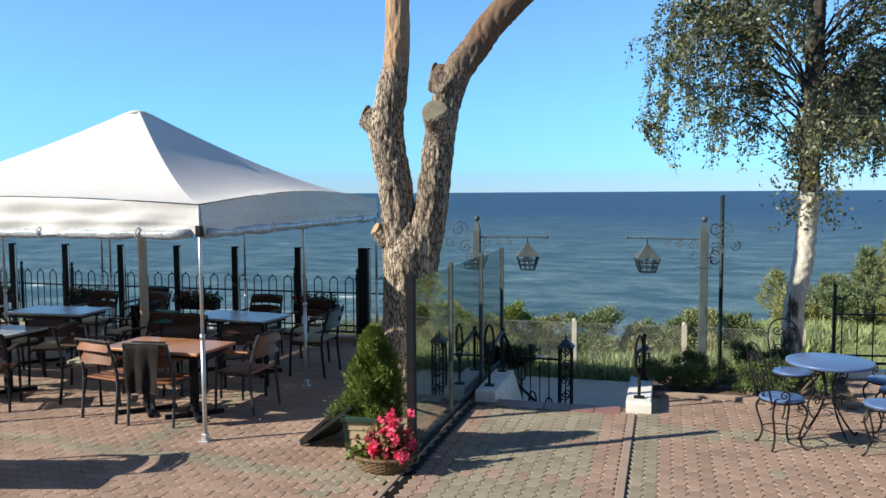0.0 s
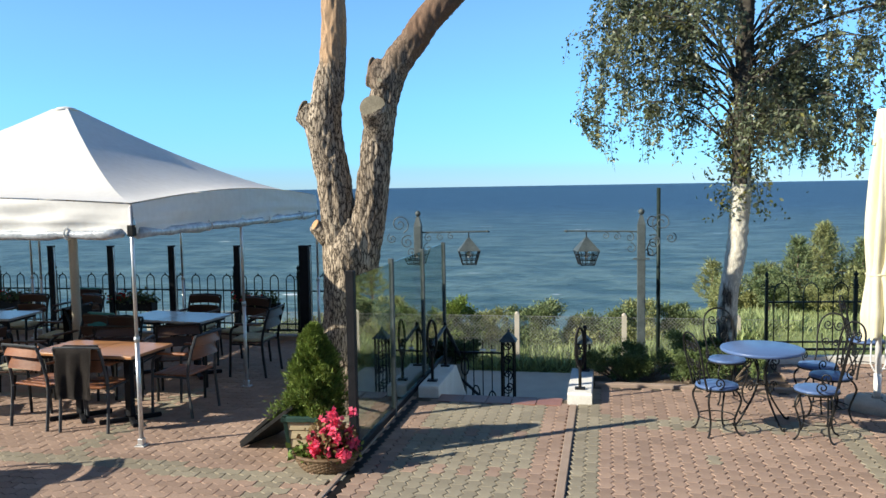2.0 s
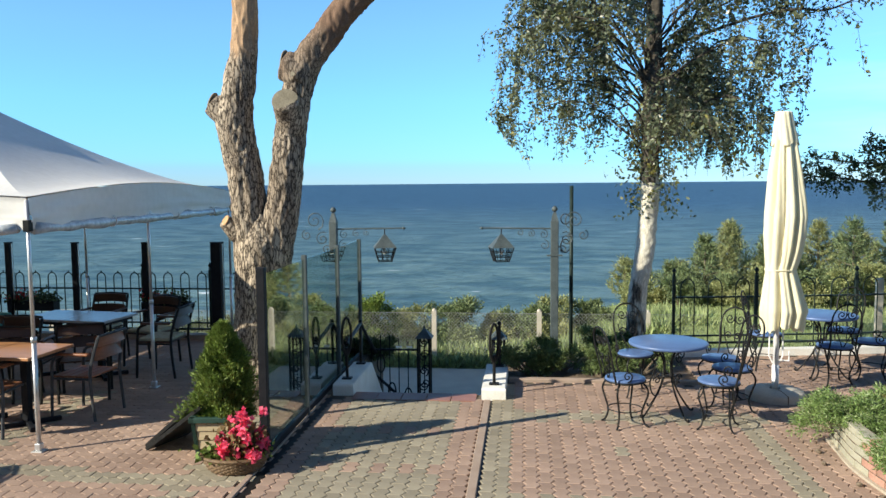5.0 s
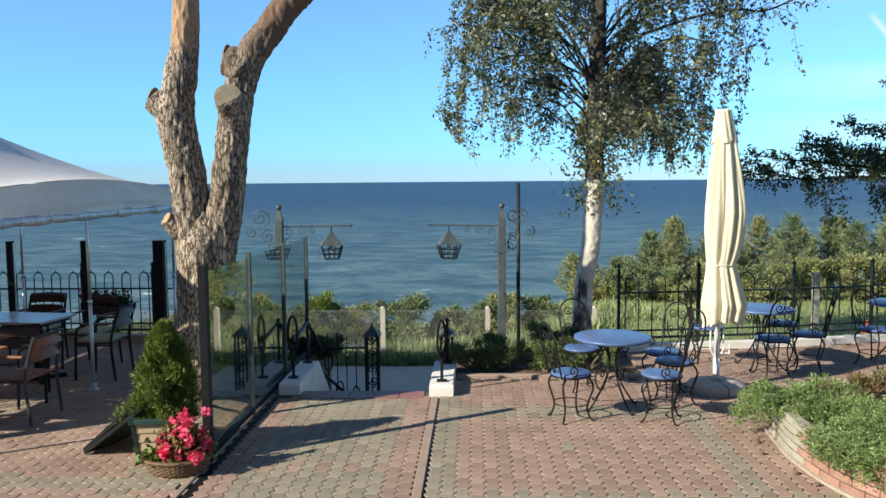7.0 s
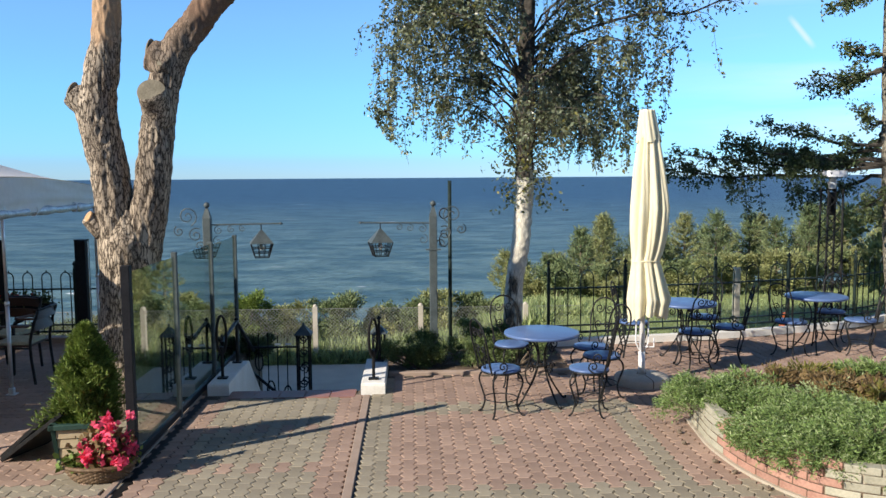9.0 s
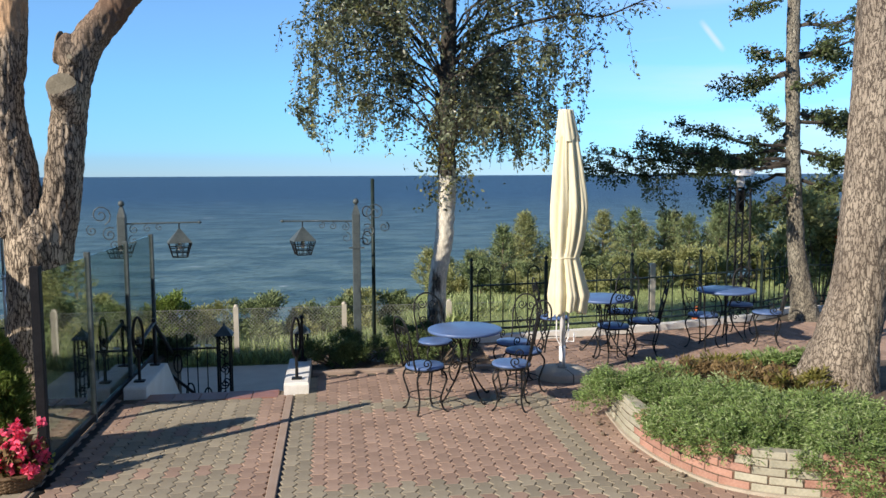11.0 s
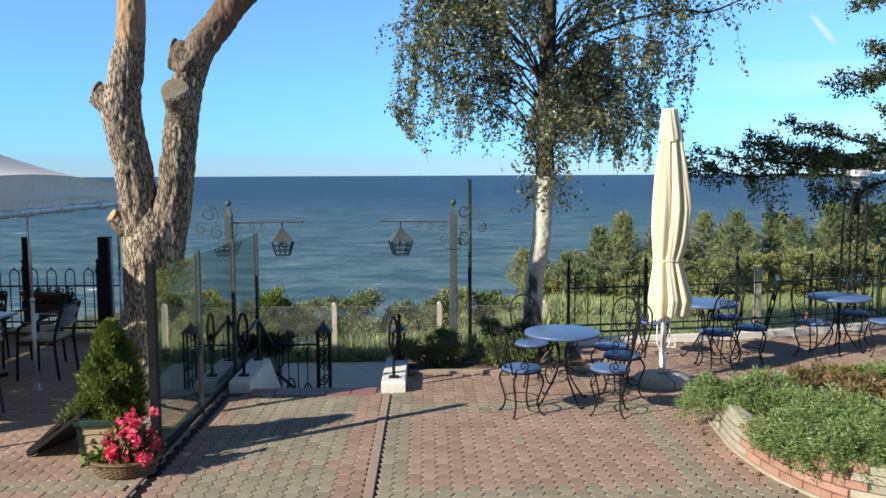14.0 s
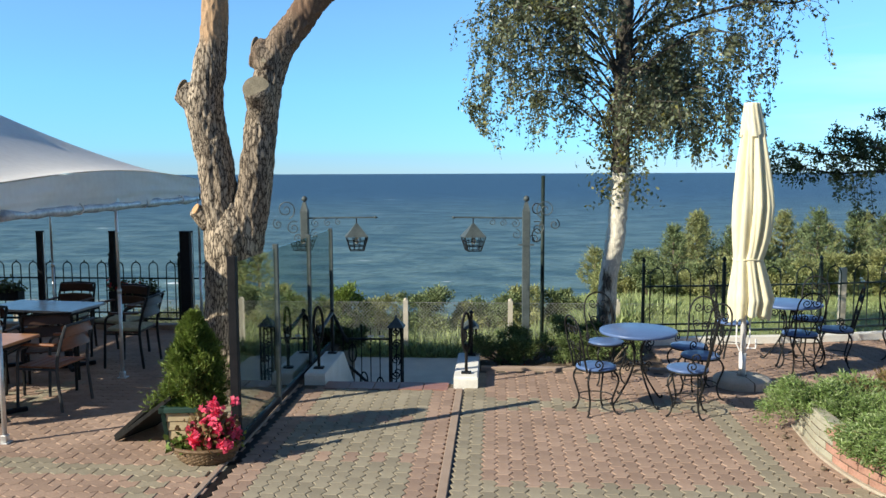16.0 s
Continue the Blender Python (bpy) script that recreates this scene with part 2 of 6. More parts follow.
PLATED = bark_material("furrowed_pine_bark", (0.042, 0.032, 0.025), (0.19, 0.15, 0.112), (0.56, 0.47, 0.36), (0.50, 0.33, 0.20), (4.5, 4.85), 0.012)
PLATED_DARK = bark_material("furrowed_brown_bark", (0.042, 0.032, 0.025), (0.19, 0.15, 0.112), (0.56, 0.47, 0.36), (0.22, 0.14, 0.095), (4.1, 5.0), 0.012)
PLATED_GREY = bark_material("furrowed_grey_bark", (0.05, 0.045, 0.04), (0.13, 0.115, 0.09), (0.40, 0.37, 0.29), (0.2, 0.17, 0.14), (5.5, 8.0), 0.005, 44.0)
PLATED_BED = bark_material("scaly_grey_brown_bark", (0.07, 0.055, 0.044), (0.20, 0.165, 0.13), (0.44, 0.38, 0.30), (0.3, 0.22, 0.16), (4.5, 6.0), 0.008, 38.0)
# the orange chair wood again, with the tent's shade put into its colour
WOOD_SHADED = material("shaded_brown_wood", (0.045, 0.021, 0.014), (0.085, 0.038, 0.022), 0.5, 0, 3, 40, 0.12, stretch=(1, 8, 8), objvar=0.15)
CUTWOOD = material("sawn_wood", (0.15, 0.13, 0.09), (0.27, 0.235, 0.165), 0.8, 0, 7, 50, 0.2)
CUTFRESH = material("fresh_cut_wood", (0.45, 0.26, 0.12), (0.55, 0.34, 0.18), 0.8, 0, 7, 50, 0.2)
BIRCH = bark_material("birch_bark", (0.035, 0.03, 0.026), (0.09, 0.08, 0.065), (0.20, 0.18, 0.14), (0.72, 0.68, 0.57), (2.35, 2.75), 0.010, 27.0, 4.0)
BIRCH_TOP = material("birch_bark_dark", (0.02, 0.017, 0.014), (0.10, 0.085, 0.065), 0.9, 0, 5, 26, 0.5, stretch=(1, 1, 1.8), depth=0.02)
LEAF_BIRCH = material("birch_leaf", (0.075, 0.10, 0.05), (0.24, 0.26, 0.15), 0.36, 0, 1.0, 9, 0, spec=0.5, island=0.5, trans=0.3)
LEAF_YELLOW = material("yellowing_leaf", (0.13, 0.14, 0.03), (0.25, 0.22, 0.06), 0.55, 0, 2, 9, 0, island=0.4, trans=0.35)
LEAF_LARCH = material("dark_spray_leaf", (0.04, 0.068, 0.028), (0.13, 0.16, 0.065), 0.4, 0, 1.0, 9, 0, island=0.5, trans=0.25)
THUJA = material("thuja_leaf", (0.085, 0.145, 0.026), (0.225, 0.29, 0.065), 0.6, 0, 5, 20, 0, island=0.45, trans=0.25)
JUNIPER = material("juniper_leaf", (0.10, 0.17, 0.045), (0.25, 0.35, 0.115), 0.65, 0, 3, 20, 0, island=0.45, trans=0.2)
JUNIPER_PALE = material("pale_juniper_tip", (0.22, 0.30, 0.13), (0.40, 0.46, 0.24), 0.6, 0, 3, 20, 0, island=0.3, trans=0.2)
JUNIPER_DARK = material("hedge_leaf", (0.075, 0.12, 0.04), (0.185, 0.24, 0.085), 0.65, 0, 3, 20, 0, island=0.5, trans=0.2)
REDLEAF = material("russet_leaf", (0.12, 0.085, 0.035), (0.24, 0.16, 0.07), 0.65, 0, 3, 20, 0, island=0.5, trans=0.2)
GRASS = material("grass_blade", (0.19, 0.255, 0.095), (0.38, 0.43, 0.20), 0.7, 0, 0.8, 6, 0, island=0.45, trans=0.3)
GRASSGROUND = material("grass_ground", (0.15, 0.20, 0.06), (0.30, 0.335, 0.135), 0.95, 0, 0.6, 9, 0.6, depth=0.05)
BUSH = material("scrub_leaf", (0.17, 0.205, 0.08), (0.37, 0.37, 0.16), 0.7, 0, 0.5, 5, 0, island=0.5, trans=0.2)
BUSH_DARK = material("young_pine_needles", (0.095, 0.145, 0.06), (0.235, 0.275, 0.125), 0.7, 0, 0.6, 6, 0, island=0.5, trans=0.15)
SOIL = material("soil", (0.07, 0.05, 0.035), (0.16, 0.115, 0.08), 0.95, 0, 5, 40, 0.6, depth=0.03)
FLOWER = material("pink_begonia", (0.75, 0.035, 0.12), (0.90, 0.16, 0.26), 0.5, 0, 9, 40, 0, island=0.3, trans=0.3)
REDFLOWER = material("red_geranium", (0.35, 0.015, 0.015), (0.5, 0.03, 0.03), 0.5, 0, 9, 40, 0, island=0.3, trans=0.2)
WICKER = material("wicker", (0.10, 0.06, 0.03), (0.20, 0.13, 0.07), 0.7, 0, 14, 60, 0.6, depth=0.01)
PLANTERGREEN = material("green_planter_frame", (0.02, 0.055, 0.045), (0.035, 0.08, 0.065), 0.5, 0, 9, 60, 0.1)
PLANTERSLAT = material("beige_planter_slat", (0.45, 0.36, 0.22), (0.58, 0.48, 0.32), 0.7, 0, 5, 50, 0.2, stretch=(1, 1, 6))
BOARD = material("blackboard", (0.012, 0.014, 0.014), (0.025, 0.028, 0.028), 0.35, 0, 6, 40, 0.05)
BRICK_RED = material("brick_red", (0.30, 0.155, 0.115), (0.43, 0.25, 0.19), 0.85, 0, 6, 70, 0.4, objvar=0.15, depth=0.004)
BRICK_GREY = material("brick_grey", (0.30, 0.29, 0.22), (0.42, 0.40, 0.31), 0.85, 0, 6, 70, 0.4, objvar=0.12, depth=0.004)
MORTAR = material("mortar", (0.36, 0.31, 0.24), (0.46, 0.41, 0.33), 0.95, 0, 8, 80, 0.4)
ORANGE = material("orange_plastic", (0.55, 0.12, 0.03), (0.68, 0.18, 0.05), 0.5, 0, 6, 40, 0.05)
WIRE = material("fence_wire", (0.24, 0.25, 0.24), (0.36, 0.36, 0.35), 0.5, 0.3, 9, 60, 0)
BULB = material("white_bulb", (0.75, 0.75, 0.72), (0.85, 0.85, 0.82), 0.15, 0, 6, 40, 0)
MAPLE = material("orange_autumn_leaf", (0.45, 0.09, 0.02), (0.60, 0.18, 0.03), 0.6, 0, 3, 20, 0, island=0.3, trans=0.3)

GLASS = bpy.data.materials.new("clear_glass")
GLASS.use_nodes = True
gn = GLASS.node_tree
gt, gg, gm, gf, gp, gs = (gn.nodes.new(k) for k in ("ShaderNodeBsdfTransparent", "ShaderNodeBsdfGlossy", "ShaderNodeMixShader", "ShaderNodeLayerWeight", "ShaderNodeMath", "ShaderNodeMath"))
gt.inputs[0].default_value = (0.60, 0.72, 0.65, 1)
gg.inputs["Roughness"].default_value = 0.02
gf.inputs[0].default_value = 0.5
gp.operation, gs.operation = "POWER", "MULTIPLY_ADD"
gp.inputs[1].default_value = 1.5
gs.inputs[1].default_value, gs.inputs[2].default_value = 0.80, 0.06
gn.links.new(gf.outputs["Facing"], gp.inputs[0])
gn.links.new(gp.outputs[0], gs.inputs[0])
gn.links.new(gs.outputs[0], gm.inputs[0])
gn.links.new(gt.outputs[0], gm.inputs[1])
gn.links.new(gg.outputs[0], gm.inputs[2])
gn.links.new(gm.outputs[0], gn.nodes["Material Output"].inputs[0])

# sea: dark water with wind waves and scattered white caps
SEA = bpy.data.materials.new("sea_water")
SEA.use_nodes = True
sn, sl = SEA.node_tree.nodes, SEA.node_tree.links
sb = sn["Principled BSDF"]
stc, smp, swave, sfine, scap = (sn.new(k) for k in ("ShaderNodeTexCoord", "ShaderNodeMapping", "ShaderNodeTexNoise", "ShaderNodeTexNoise", "ShaderNodeTexNoise"))
smp.inputs["Scale"].default_value = (0.62, 1.15, 1.0)
smp.inputs["Rotation"].default_value = (0, 0, radians(12))
sl.new(stc.outputs["Object"], smp.inputs[0])
swave.inputs["Scale"].default_value, swave.inputs["Detail"].default_value = 0.16, 7
sfine.inputs["Scale"].default_value, sfine.inputs["Detail"].default_value = 0.75, 6
scap.inputs["Scale"].default_value, scap.inputs["Detail"].default_value = 0.16, 8
for n in (swave, sfine, scap):
    sl.new(smp.outputs[0], n.inputs["Vector"])
sadd = sn.new("ShaderNodeMath")
sadd.operation = "MULTIPLY_ADD"
sadd.inputs[1].default_value = 0.45
sl.new(sfine.outputs[0], sadd.inputs[0])
sl.new(swave.outputs[0], sadd.inputs[2])
sramp = sn.new("ShaderNodeValToRGB")
sramp.color_ramp.elements[0].position, sramp.color_ramp.elements[1].position = 0.62, 0.84
sramp.color_ramp.elements[0].color, sramp.color_ramp.elements[1].color = (0.048, 0.098, 0.112, 1), (0.120, 0.192, 0.192, 1)
sl.new(sadd.outputs[0], sramp.inputs[0])
cramp = sn.new("ShaderNodeValToRGB")
cramp.color_ramp.elements[0].position, cramp.color_ramp.elements[1].position = 0.72, 0.75
sl.new(scap.outputs[0], cramp.inputs[0])
# base colour turns darker and bluer farther out
ssep, sfar, stone = (sn.new("ShaderNode" + k) for k in ("SeparateXYZ", "MapRange", "Mix"))
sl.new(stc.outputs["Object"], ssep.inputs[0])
sfar.inputs["From Min"].default_value, sfar.inputs["From Max"].default_value = 50, 520
sfar.interpolation_type = "SMOOTHSTEP"
sl.new(ssep.outputs["Y"], sfar.inputs[0])
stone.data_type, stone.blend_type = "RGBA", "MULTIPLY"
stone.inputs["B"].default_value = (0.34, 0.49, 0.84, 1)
sl.new(sfar.outputs[0], stone.inputs["Factor"])
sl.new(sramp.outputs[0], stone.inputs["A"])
smix = sn.new("ShaderNodeMix")
smix.data_type = "RGBA"
sl.new(cramp.outputs[0], smix.inputs["Factor"])
sl.new(stone.outputs["Result"], smix.inputs["A"])
smix.inputs["B"].default_value = (0.6, 0.65, 0.66, 1)
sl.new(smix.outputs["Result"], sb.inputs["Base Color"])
sb.inputs["Roughness"].default_value, sb.inputs["Specular IOR Level"].default_value = 0.45, 0.14
sbump = sn.new("ShaderNodeBump")
sbump.inputs["Strength"].default_value, sbump.inputs["Distance"].default_value = 0.8, 1.6
sl.new(sadd.outputs[0], sbump.inputs["Height"])
sl.new(sbump.outputs[0], sb.inputs["Normal"])


# ---- building helpers ----
def link(name, me, mat, parent=None, label=""):
    ob = new(name, me)
    if mat and not me.materials:
        for mm in (mat if isinstance(mat, (list, tuple)) else [mat]):
            me.materials.append(mm)
    if parent:
        ob.parent = parent
    return tagged(ob, label)


def part(name, bm, mat, parent=None, label="", smooth=False):
    me = bpy.data.meshes.new(name)
    bm.normal_update()
    bm.to_mesh(me)
    bm.free()
    if smooth:
        me.shade_smooth()
    return link(name, me, mat, parent, label)


def thing(name, label, category, m=None, group="", kind=""):
    ob = new(name)
    if m is not None:
        ob.matrix_basis = m
    return tagged(ob, label, category, group, kind)


def pydata(name, verts, faces, mat, parent=None, label="", smooth=False):
    me = bpy.data.meshes.new(name)
    me.from_pydata(verts, [], faces)
    me.update()
    if smooth:
        me.shade_smooth()
    return link(name, me, mat, parent, label)


def box(bm, lo, hi, bev=0.0, m=None):
    lo, hi = Vector(lo), Vector(hi)
    r = bmesh.ops.create_cube(bm, size=1, matrix=Matrix.Translation((lo + hi) / 2) @ Matrix.Diagonal((*(hi - lo), 1)))
    vs = r["verts"]
    if bev:
        es = list({e for v in vs for e in v.link_edges})
        vs = list({v for f in bmesh.ops.bevel(bm, geom=es, offset=bev, segments=2, affect="EDGES", profile=0.5)["faces"] for v in f.verts} | {v for v in vs if v.is_valid})
    if m is not None:
        bmesh.ops.transform(bm, matrix=m, verts=[v for v in vs if v.is_valid])
    return bm


def boxbm(lo, hi, bev=0.0, m=None):
    return box(bmesh.new(), lo, hi, bev, m)


def tube(bm, pts, r, n=6, closed=False):
    """A round bar along the points; r: one radius or one for each point."""
    pts = [Vector(p) for p in pts]
    k = len(pts)
    rs = r if isinstance(r, (list, tuple)) else [r] * k
    rings, up = [], None
    for i, p in enumerate(pts):
        a, b = (pts[i - 1], pts[(i + 1) % k]) if closed else (pts[max(i - 1, 0)], pts[min(i + 1, k - 1)])
        d = (b - a).normalized()
        if up is None:
            up = d.orthogonal().normalized()
        up = (up - d * up.dot(d))
        up = up.normalized() if up.length > 1e-6 else d.orthogonal().normalized()
        s = d.cross(up)
        rings.append([bm.verts.new(p + (up * math.cos(2 * math.pi * j / n) + s * math.sin(2 * math.pi * j / n)) * rs[i]) for j in range(n)])
    for i in range(k if closed else k - 1):
        q, w = rings[i], rings[(i + 1) % k]
        for j in range(n):
            bm.faces.new((q[j], q[(j + 1) % n], w[(j + 1) % n], w[j]))
    if not closed:
        bm.faces.new(rings[0][::-1])
        bm.faces.new(rings[-1])
    return bm


def bar(pts, r, n=6, closed=False):
    return tube(bmesh.new(), pts, r, n, closed)


def lathe(profile, n=24, bm=None, sq=1.0):
    """A turned body from (radius, height) pairs."""
    bm = bm or bmesh.new()
    rings = []
    for r, z in profile:
        rings.append([bm.verts.new((r * math.cos(2 * math.pi * j / n), sq * r * math.sin(2 * math.pi * j / n), z)) for j in range(n)])
    for a, b in zip(rings, rings[1:]):
        for j in range(n):
            bm.faces.new((a[j], a[(j + 1) % n], b[(j + 1) % n], b[j]))
    bm.faces.new(rings[0][::-1])
    bm.faces.new(rings[-1])
    return bm


def spiral(cx, cz, r, turns, start=0.0, n=18, y=0.0, inward=0.85):
    out = []
    for i in range(n + 1):
        u = i / n
        a = start + turns * 2 * math.pi * u
        rr = r * (1 - inward * u)
        out.append((cx + rr * math.cos(a), y, cz + rr * math.sin(a)))
    return out


def smooth_path(pts, k=6):
    """Points along a Catmull-Rom curve through pts."""
    P = [Vector(p) for p in pts]
    P = [P[0] * 2 - P[1]] + P + [P[-1] * 2 - P[-2]]
    out = []
    for i in range(1, len(P) - 2):
        a, b, c, d = P[i - 1:i + 3]
        for j in range(k):
            t = j / k
            out.append(0.5 * (2 * b + (c - a) * t + (2 * a - 5 * b + 4 * c - d) * t * t + (3 * b - a - 3 * c + d) * t ** 3))
    out.append(P[-2])
    return out


def leaves(name, centres, size, mat, parent=None, label="", aspect=0.55, droop=0.0, seed=1, spread=None, jitter=0.35):
    """One mesh of many small leaf blades at the centres; droop 1 hangs them straight down; spread: outward directions."""
    rg = np.random.default_rng(seed)
    c = np.asarray(centres, float)
    n = len(c)
    d = rg.normal(size=(n, 3))
    if spread is not None:
        d = np.asarray(spread, float) + d * 0.45
    d[:, 2] = d[:, 2] * (1 - droop) - droop * 1.6
    d /= np.linalg.norm(d, axis=1)[:, None] + 1e-9
    s = np.cross(d, rg.normal(size=(n, 3)))
    s /= np.linalg.norm(s, axis=1)[:, None] + 1e-9
    L = size * (1 + jitter * rg.uniform(-1, 1, size=(n, 1)))
    v = np.stack([c, c + d * L * 0.45 + s * L * aspect * 0.5, c + d * L, c + d * L * 0.45 - s * L * aspect * 0.5], 1).reshape(-1, 3)
    f = np.arange(4 * n).reshape(-1, 4)
    me = bpy.data.meshes.new(name)
    me.vertices.add(4 * n)
    me.vertices.foreach_set("co", v.ravel())
    me.loops.add(4 * n)
    me.loops.foreach_set("vertex_index", f.ravel())
    me.polygons.add(n)
    me.polygons.foreach_set("loop_start", np.arange(0, 4 * n, 4))
    me.polygons.foreach_set("loop_total", np.full(n, 4))
    me.update()
    me.validate()
    return link(name, me, mat, parent, label)


def bark_tube(path, radii, seg=36, step=0.04, rough=0.03, freq=(9, 9, 3), seed=0, bm=None, knots=()):
    """A tapered trunk with ridged bark along a curve; knots: (place, radius, height) of swellings."""
    bm = bm or bmesh.new()
    pts = smooth_path(path, 10)
    rad = np.interp(np.linspace(0, 1, len(pts)), np.linspace(0, 1, len(radii)), radii)
    rings, up = [], Vector((1, 0, 0))
    length = sum((b - a).length for a, b in zip(pts, pts[1:]))
    k = max(4, int(length / step))
    for i in range(k + 1):
        u = i / k * (len(pts) - 1)
        a = min(int(u), len(pts) - 2)
        p = pts[a].lerp(pts[a + 1], u - a)
        r = rad[a] + (rad[a + 1] - rad[a]) * (u - a)
        d = (pts[min(a + 2, len(pts) - 1)] - pts[max(a - 1, 0)]).normalized()
        up = (up - d * up.dot(d)).normalized()
        s = d.cross(up)
        ring = []
        for j in range(seg):
            w = up * math.cos(2 * math.pi * j / seg) + s * math.sin(2 * math.pi * j / seg)
            q = p + w * r
            e = noise.noise(Vector((q.x * freq[0] + seed, q.y * freq[1], q.z * freq[2])))
            g = noise.noise(Vector((q.x * freq[0] * 2.7, q.y * freq[1] * 2.7 + seed, q.z * freq[2] * 2.2)))
            h = rough * (0.8 - 2.2 * abs(e)) + rough * 0.5 * g
            for kp, kr, kh in knots:
                h += kh * math.exp(-((q - Vector(kp)).length / kr) ** 2)
            ring.append(bm.verts.new(q + w * h))
        rings.append(ring)
    for a, b in zip(rings, rings[1:]):
        for j in range(seg):
            bm.faces.new((a[j], a[(j + 1) % seg], b[(j + 1) % seg], b[j]))
    bm.faces.new(rings[0][::-1])
    bm.faces.new(rings[-1])
    return bm


# ---- large structure ----
def smoothstep(a, b, x):
    t = min(max((x - a) / (b - a), 0), 1)
    return t * t * (3 - 2 * t)


def terrain(x, y):
    """Height of the natural ground round the terrace."""
    right = -0.12 - max(0, y - 11) * 0.05 - 0.25 * smoothstep(14, 21, y)
    left = -0.93 - 0.4 * smoothstep(14, 17.5, y)
    s = smoothstep(-0.1, 0.25, x) if y < 11.5 else smoothstep(-0.1, 2.5 + (y - 11.5) * 0.2, x)
    z = left * (1 - s) + right * s
    start = 18.6 + 6.0 * smoothstep(0.5, 4.0, x)
    drop = smoothstep(start, start + 16, y + 0.3 * math.sin(x * 0.8))
    z = z * (1 - drop) - 12.5 * drop
    z += 0.10 * noise.noise(Vector((x * 0.35, y * 0.35, 0))) * smoothstep(14, 17, y)
    inside = -2.45 < x < 0.0
    if y < 9.0 or (not inside and x < -2.45 and y < 11.9):
        z = -1.4
    elif x > -0.1 and y < (9.35 if x < 2.1 else 10.9 + 0.12 * (x - 2)):
        z = -0.4
    return z


def make_ground():
    xs = np.concatenate([np.linspace(-300, -22, 18), np.linspace(-20, 24, 150), np.linspace(26, 300, 18)])
    ys = np.concatenate([np.linspace(-40, 8, 10), np.linspace(8.5, 24, 110), np.linspace(25, 70, 30)])
    v = [(x, y, terrain(x, y)) for y in ys for x in xs]
    w = len(xs)
    f = [(j * w + i, j * w + i + 1, (j + 1) * w + i + 1, (j + 1) * w + i) for j in range(len(ys) - 1) for i in range(w - 1)]
    g = pydata("ground", v, f, GRASSGROUND, smooth=True)
    return tagged(g, "rough grassy slope falling towards the sea", "ground", kind="structure")


make_ground()
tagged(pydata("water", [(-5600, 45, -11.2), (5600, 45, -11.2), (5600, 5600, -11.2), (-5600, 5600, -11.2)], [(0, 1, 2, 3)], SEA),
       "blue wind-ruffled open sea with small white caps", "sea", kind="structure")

# the cafe building behind the viewer, a plain wall that closes the place
tagged(part("wall_south", boxbm((-26, -2.2, -1.4), (22, -1.8, 6.4)), WHITEWALL), "plain plastered building wall behind the terrace", "wall", kind="structure")

# terrace body, with the stair cut out of it; the pavers lie on its top
TOP = -0.012


def slab(name, lo, hi, mat, label, category):
    return tagged(part(name, boxbm(lo, hi), mat), label, category, kind="structure")


tb = bmesh.new()
box(tb, (-14, -6, -1.6), (-2.45, 11.95, TOP))
box(tb, (-2.45, -6, -1.6), (-0.12, 8.75, TOP))
box(tb, (-2.45, 8.75, -1.6), (-2.03, 11.75, TOP))
box(tb, (-0.12, -6, -1.6), (2.1, 9.36, TOP))
box(tb, (2.1, -6, -1.6), (12, 10.86, TOP))
vv = [tb.verts.new(p) for p in ((2.1, 10.86, TOP), (12, 10.86, TOP), (12, 13.6, TOP), (8.0, 12.5, TOP), (5.7, 11.5, TOP), (3.1, 11.0, TOP), (2.1, 10.9, TOP))]
tb.faces.new(vv)
tagged(part("terrace", tb, SAND), "terrace bed of sand under the paving", "terrace", kind="structure")

slab("path", (-14, 10.0, -1.2), (0.05, 13.75, -0.90), LOWPAVE, "pale concrete-paved path below the terrace", "path")

# stairs
stairs = tagged(new("stairs"), "short flight of tiled steps down to the path", "stairs", kind="structure")
for i in range(5):
    part("step", boxbm((-1.80, 8.75 + i * 0.28, -1.2), (-0.38, 9.03 + i * 0.28, -0.18 * (i + 1))), CONCRETE, stairs)
tl = boxbm((-0.132, -0.145, -0.02), (0.132, 0.145, 0.004), 0.004)
me_tile = part("tile", tl, TILE, stairs)
me_tile.location = (-1.66, 8.60, 0)
for i in range(1, 5):
    ob = link("tile", me_tile.data, None, stairs)
    ob.location = (-1.66 + 0.272 * i, 8.60, 0.001 * (i % 2))


def cheek(name, x0, x1, front, label):
    """A whitewashed stair cheek wall: level by the terrace, then falling with the steps."""
    bm = bmesh.new()
    prof = [(front, -0.02), (front, 0.105), (front + 0.02, 0.12), (9.72, 0.12), (10.75, -0.72), (10.75, -1.1), (front + 0.3, -1.1)]
    a = [bm.verts.new((x0, y, z)) for y, z in prof]
    b = [bm.verts.new((x1, y, z)) for y, z in prof]
    bm.faces.new(a[::-1])
    bm.faces.new(b)
    for i in range(len(prof)):
        j = (i + 1) % len(prof)
        bm.faces.new((a[i], a[j], b[j], b[i]))
    bmesh.ops.recalc_face_normals(bm, faces=bm.faces)
    bmesh.ops.bevel(bm, geom=[e for e in bm.edges if e.calc_length() > 0.2], offset=0.008, segments=2, affect="EDGES")
    return tagged(part(name, bm, WHITEWALL), label, "wall", kind="structure")


cheek("wall_stair_west", -2.03, -1.80, 8.62, "whitewashed cheek wall beside the steps")
cheek("wall_stair_east", -0.38, -0.12, 8.54, "whitewashed cheek wall beside the steps")

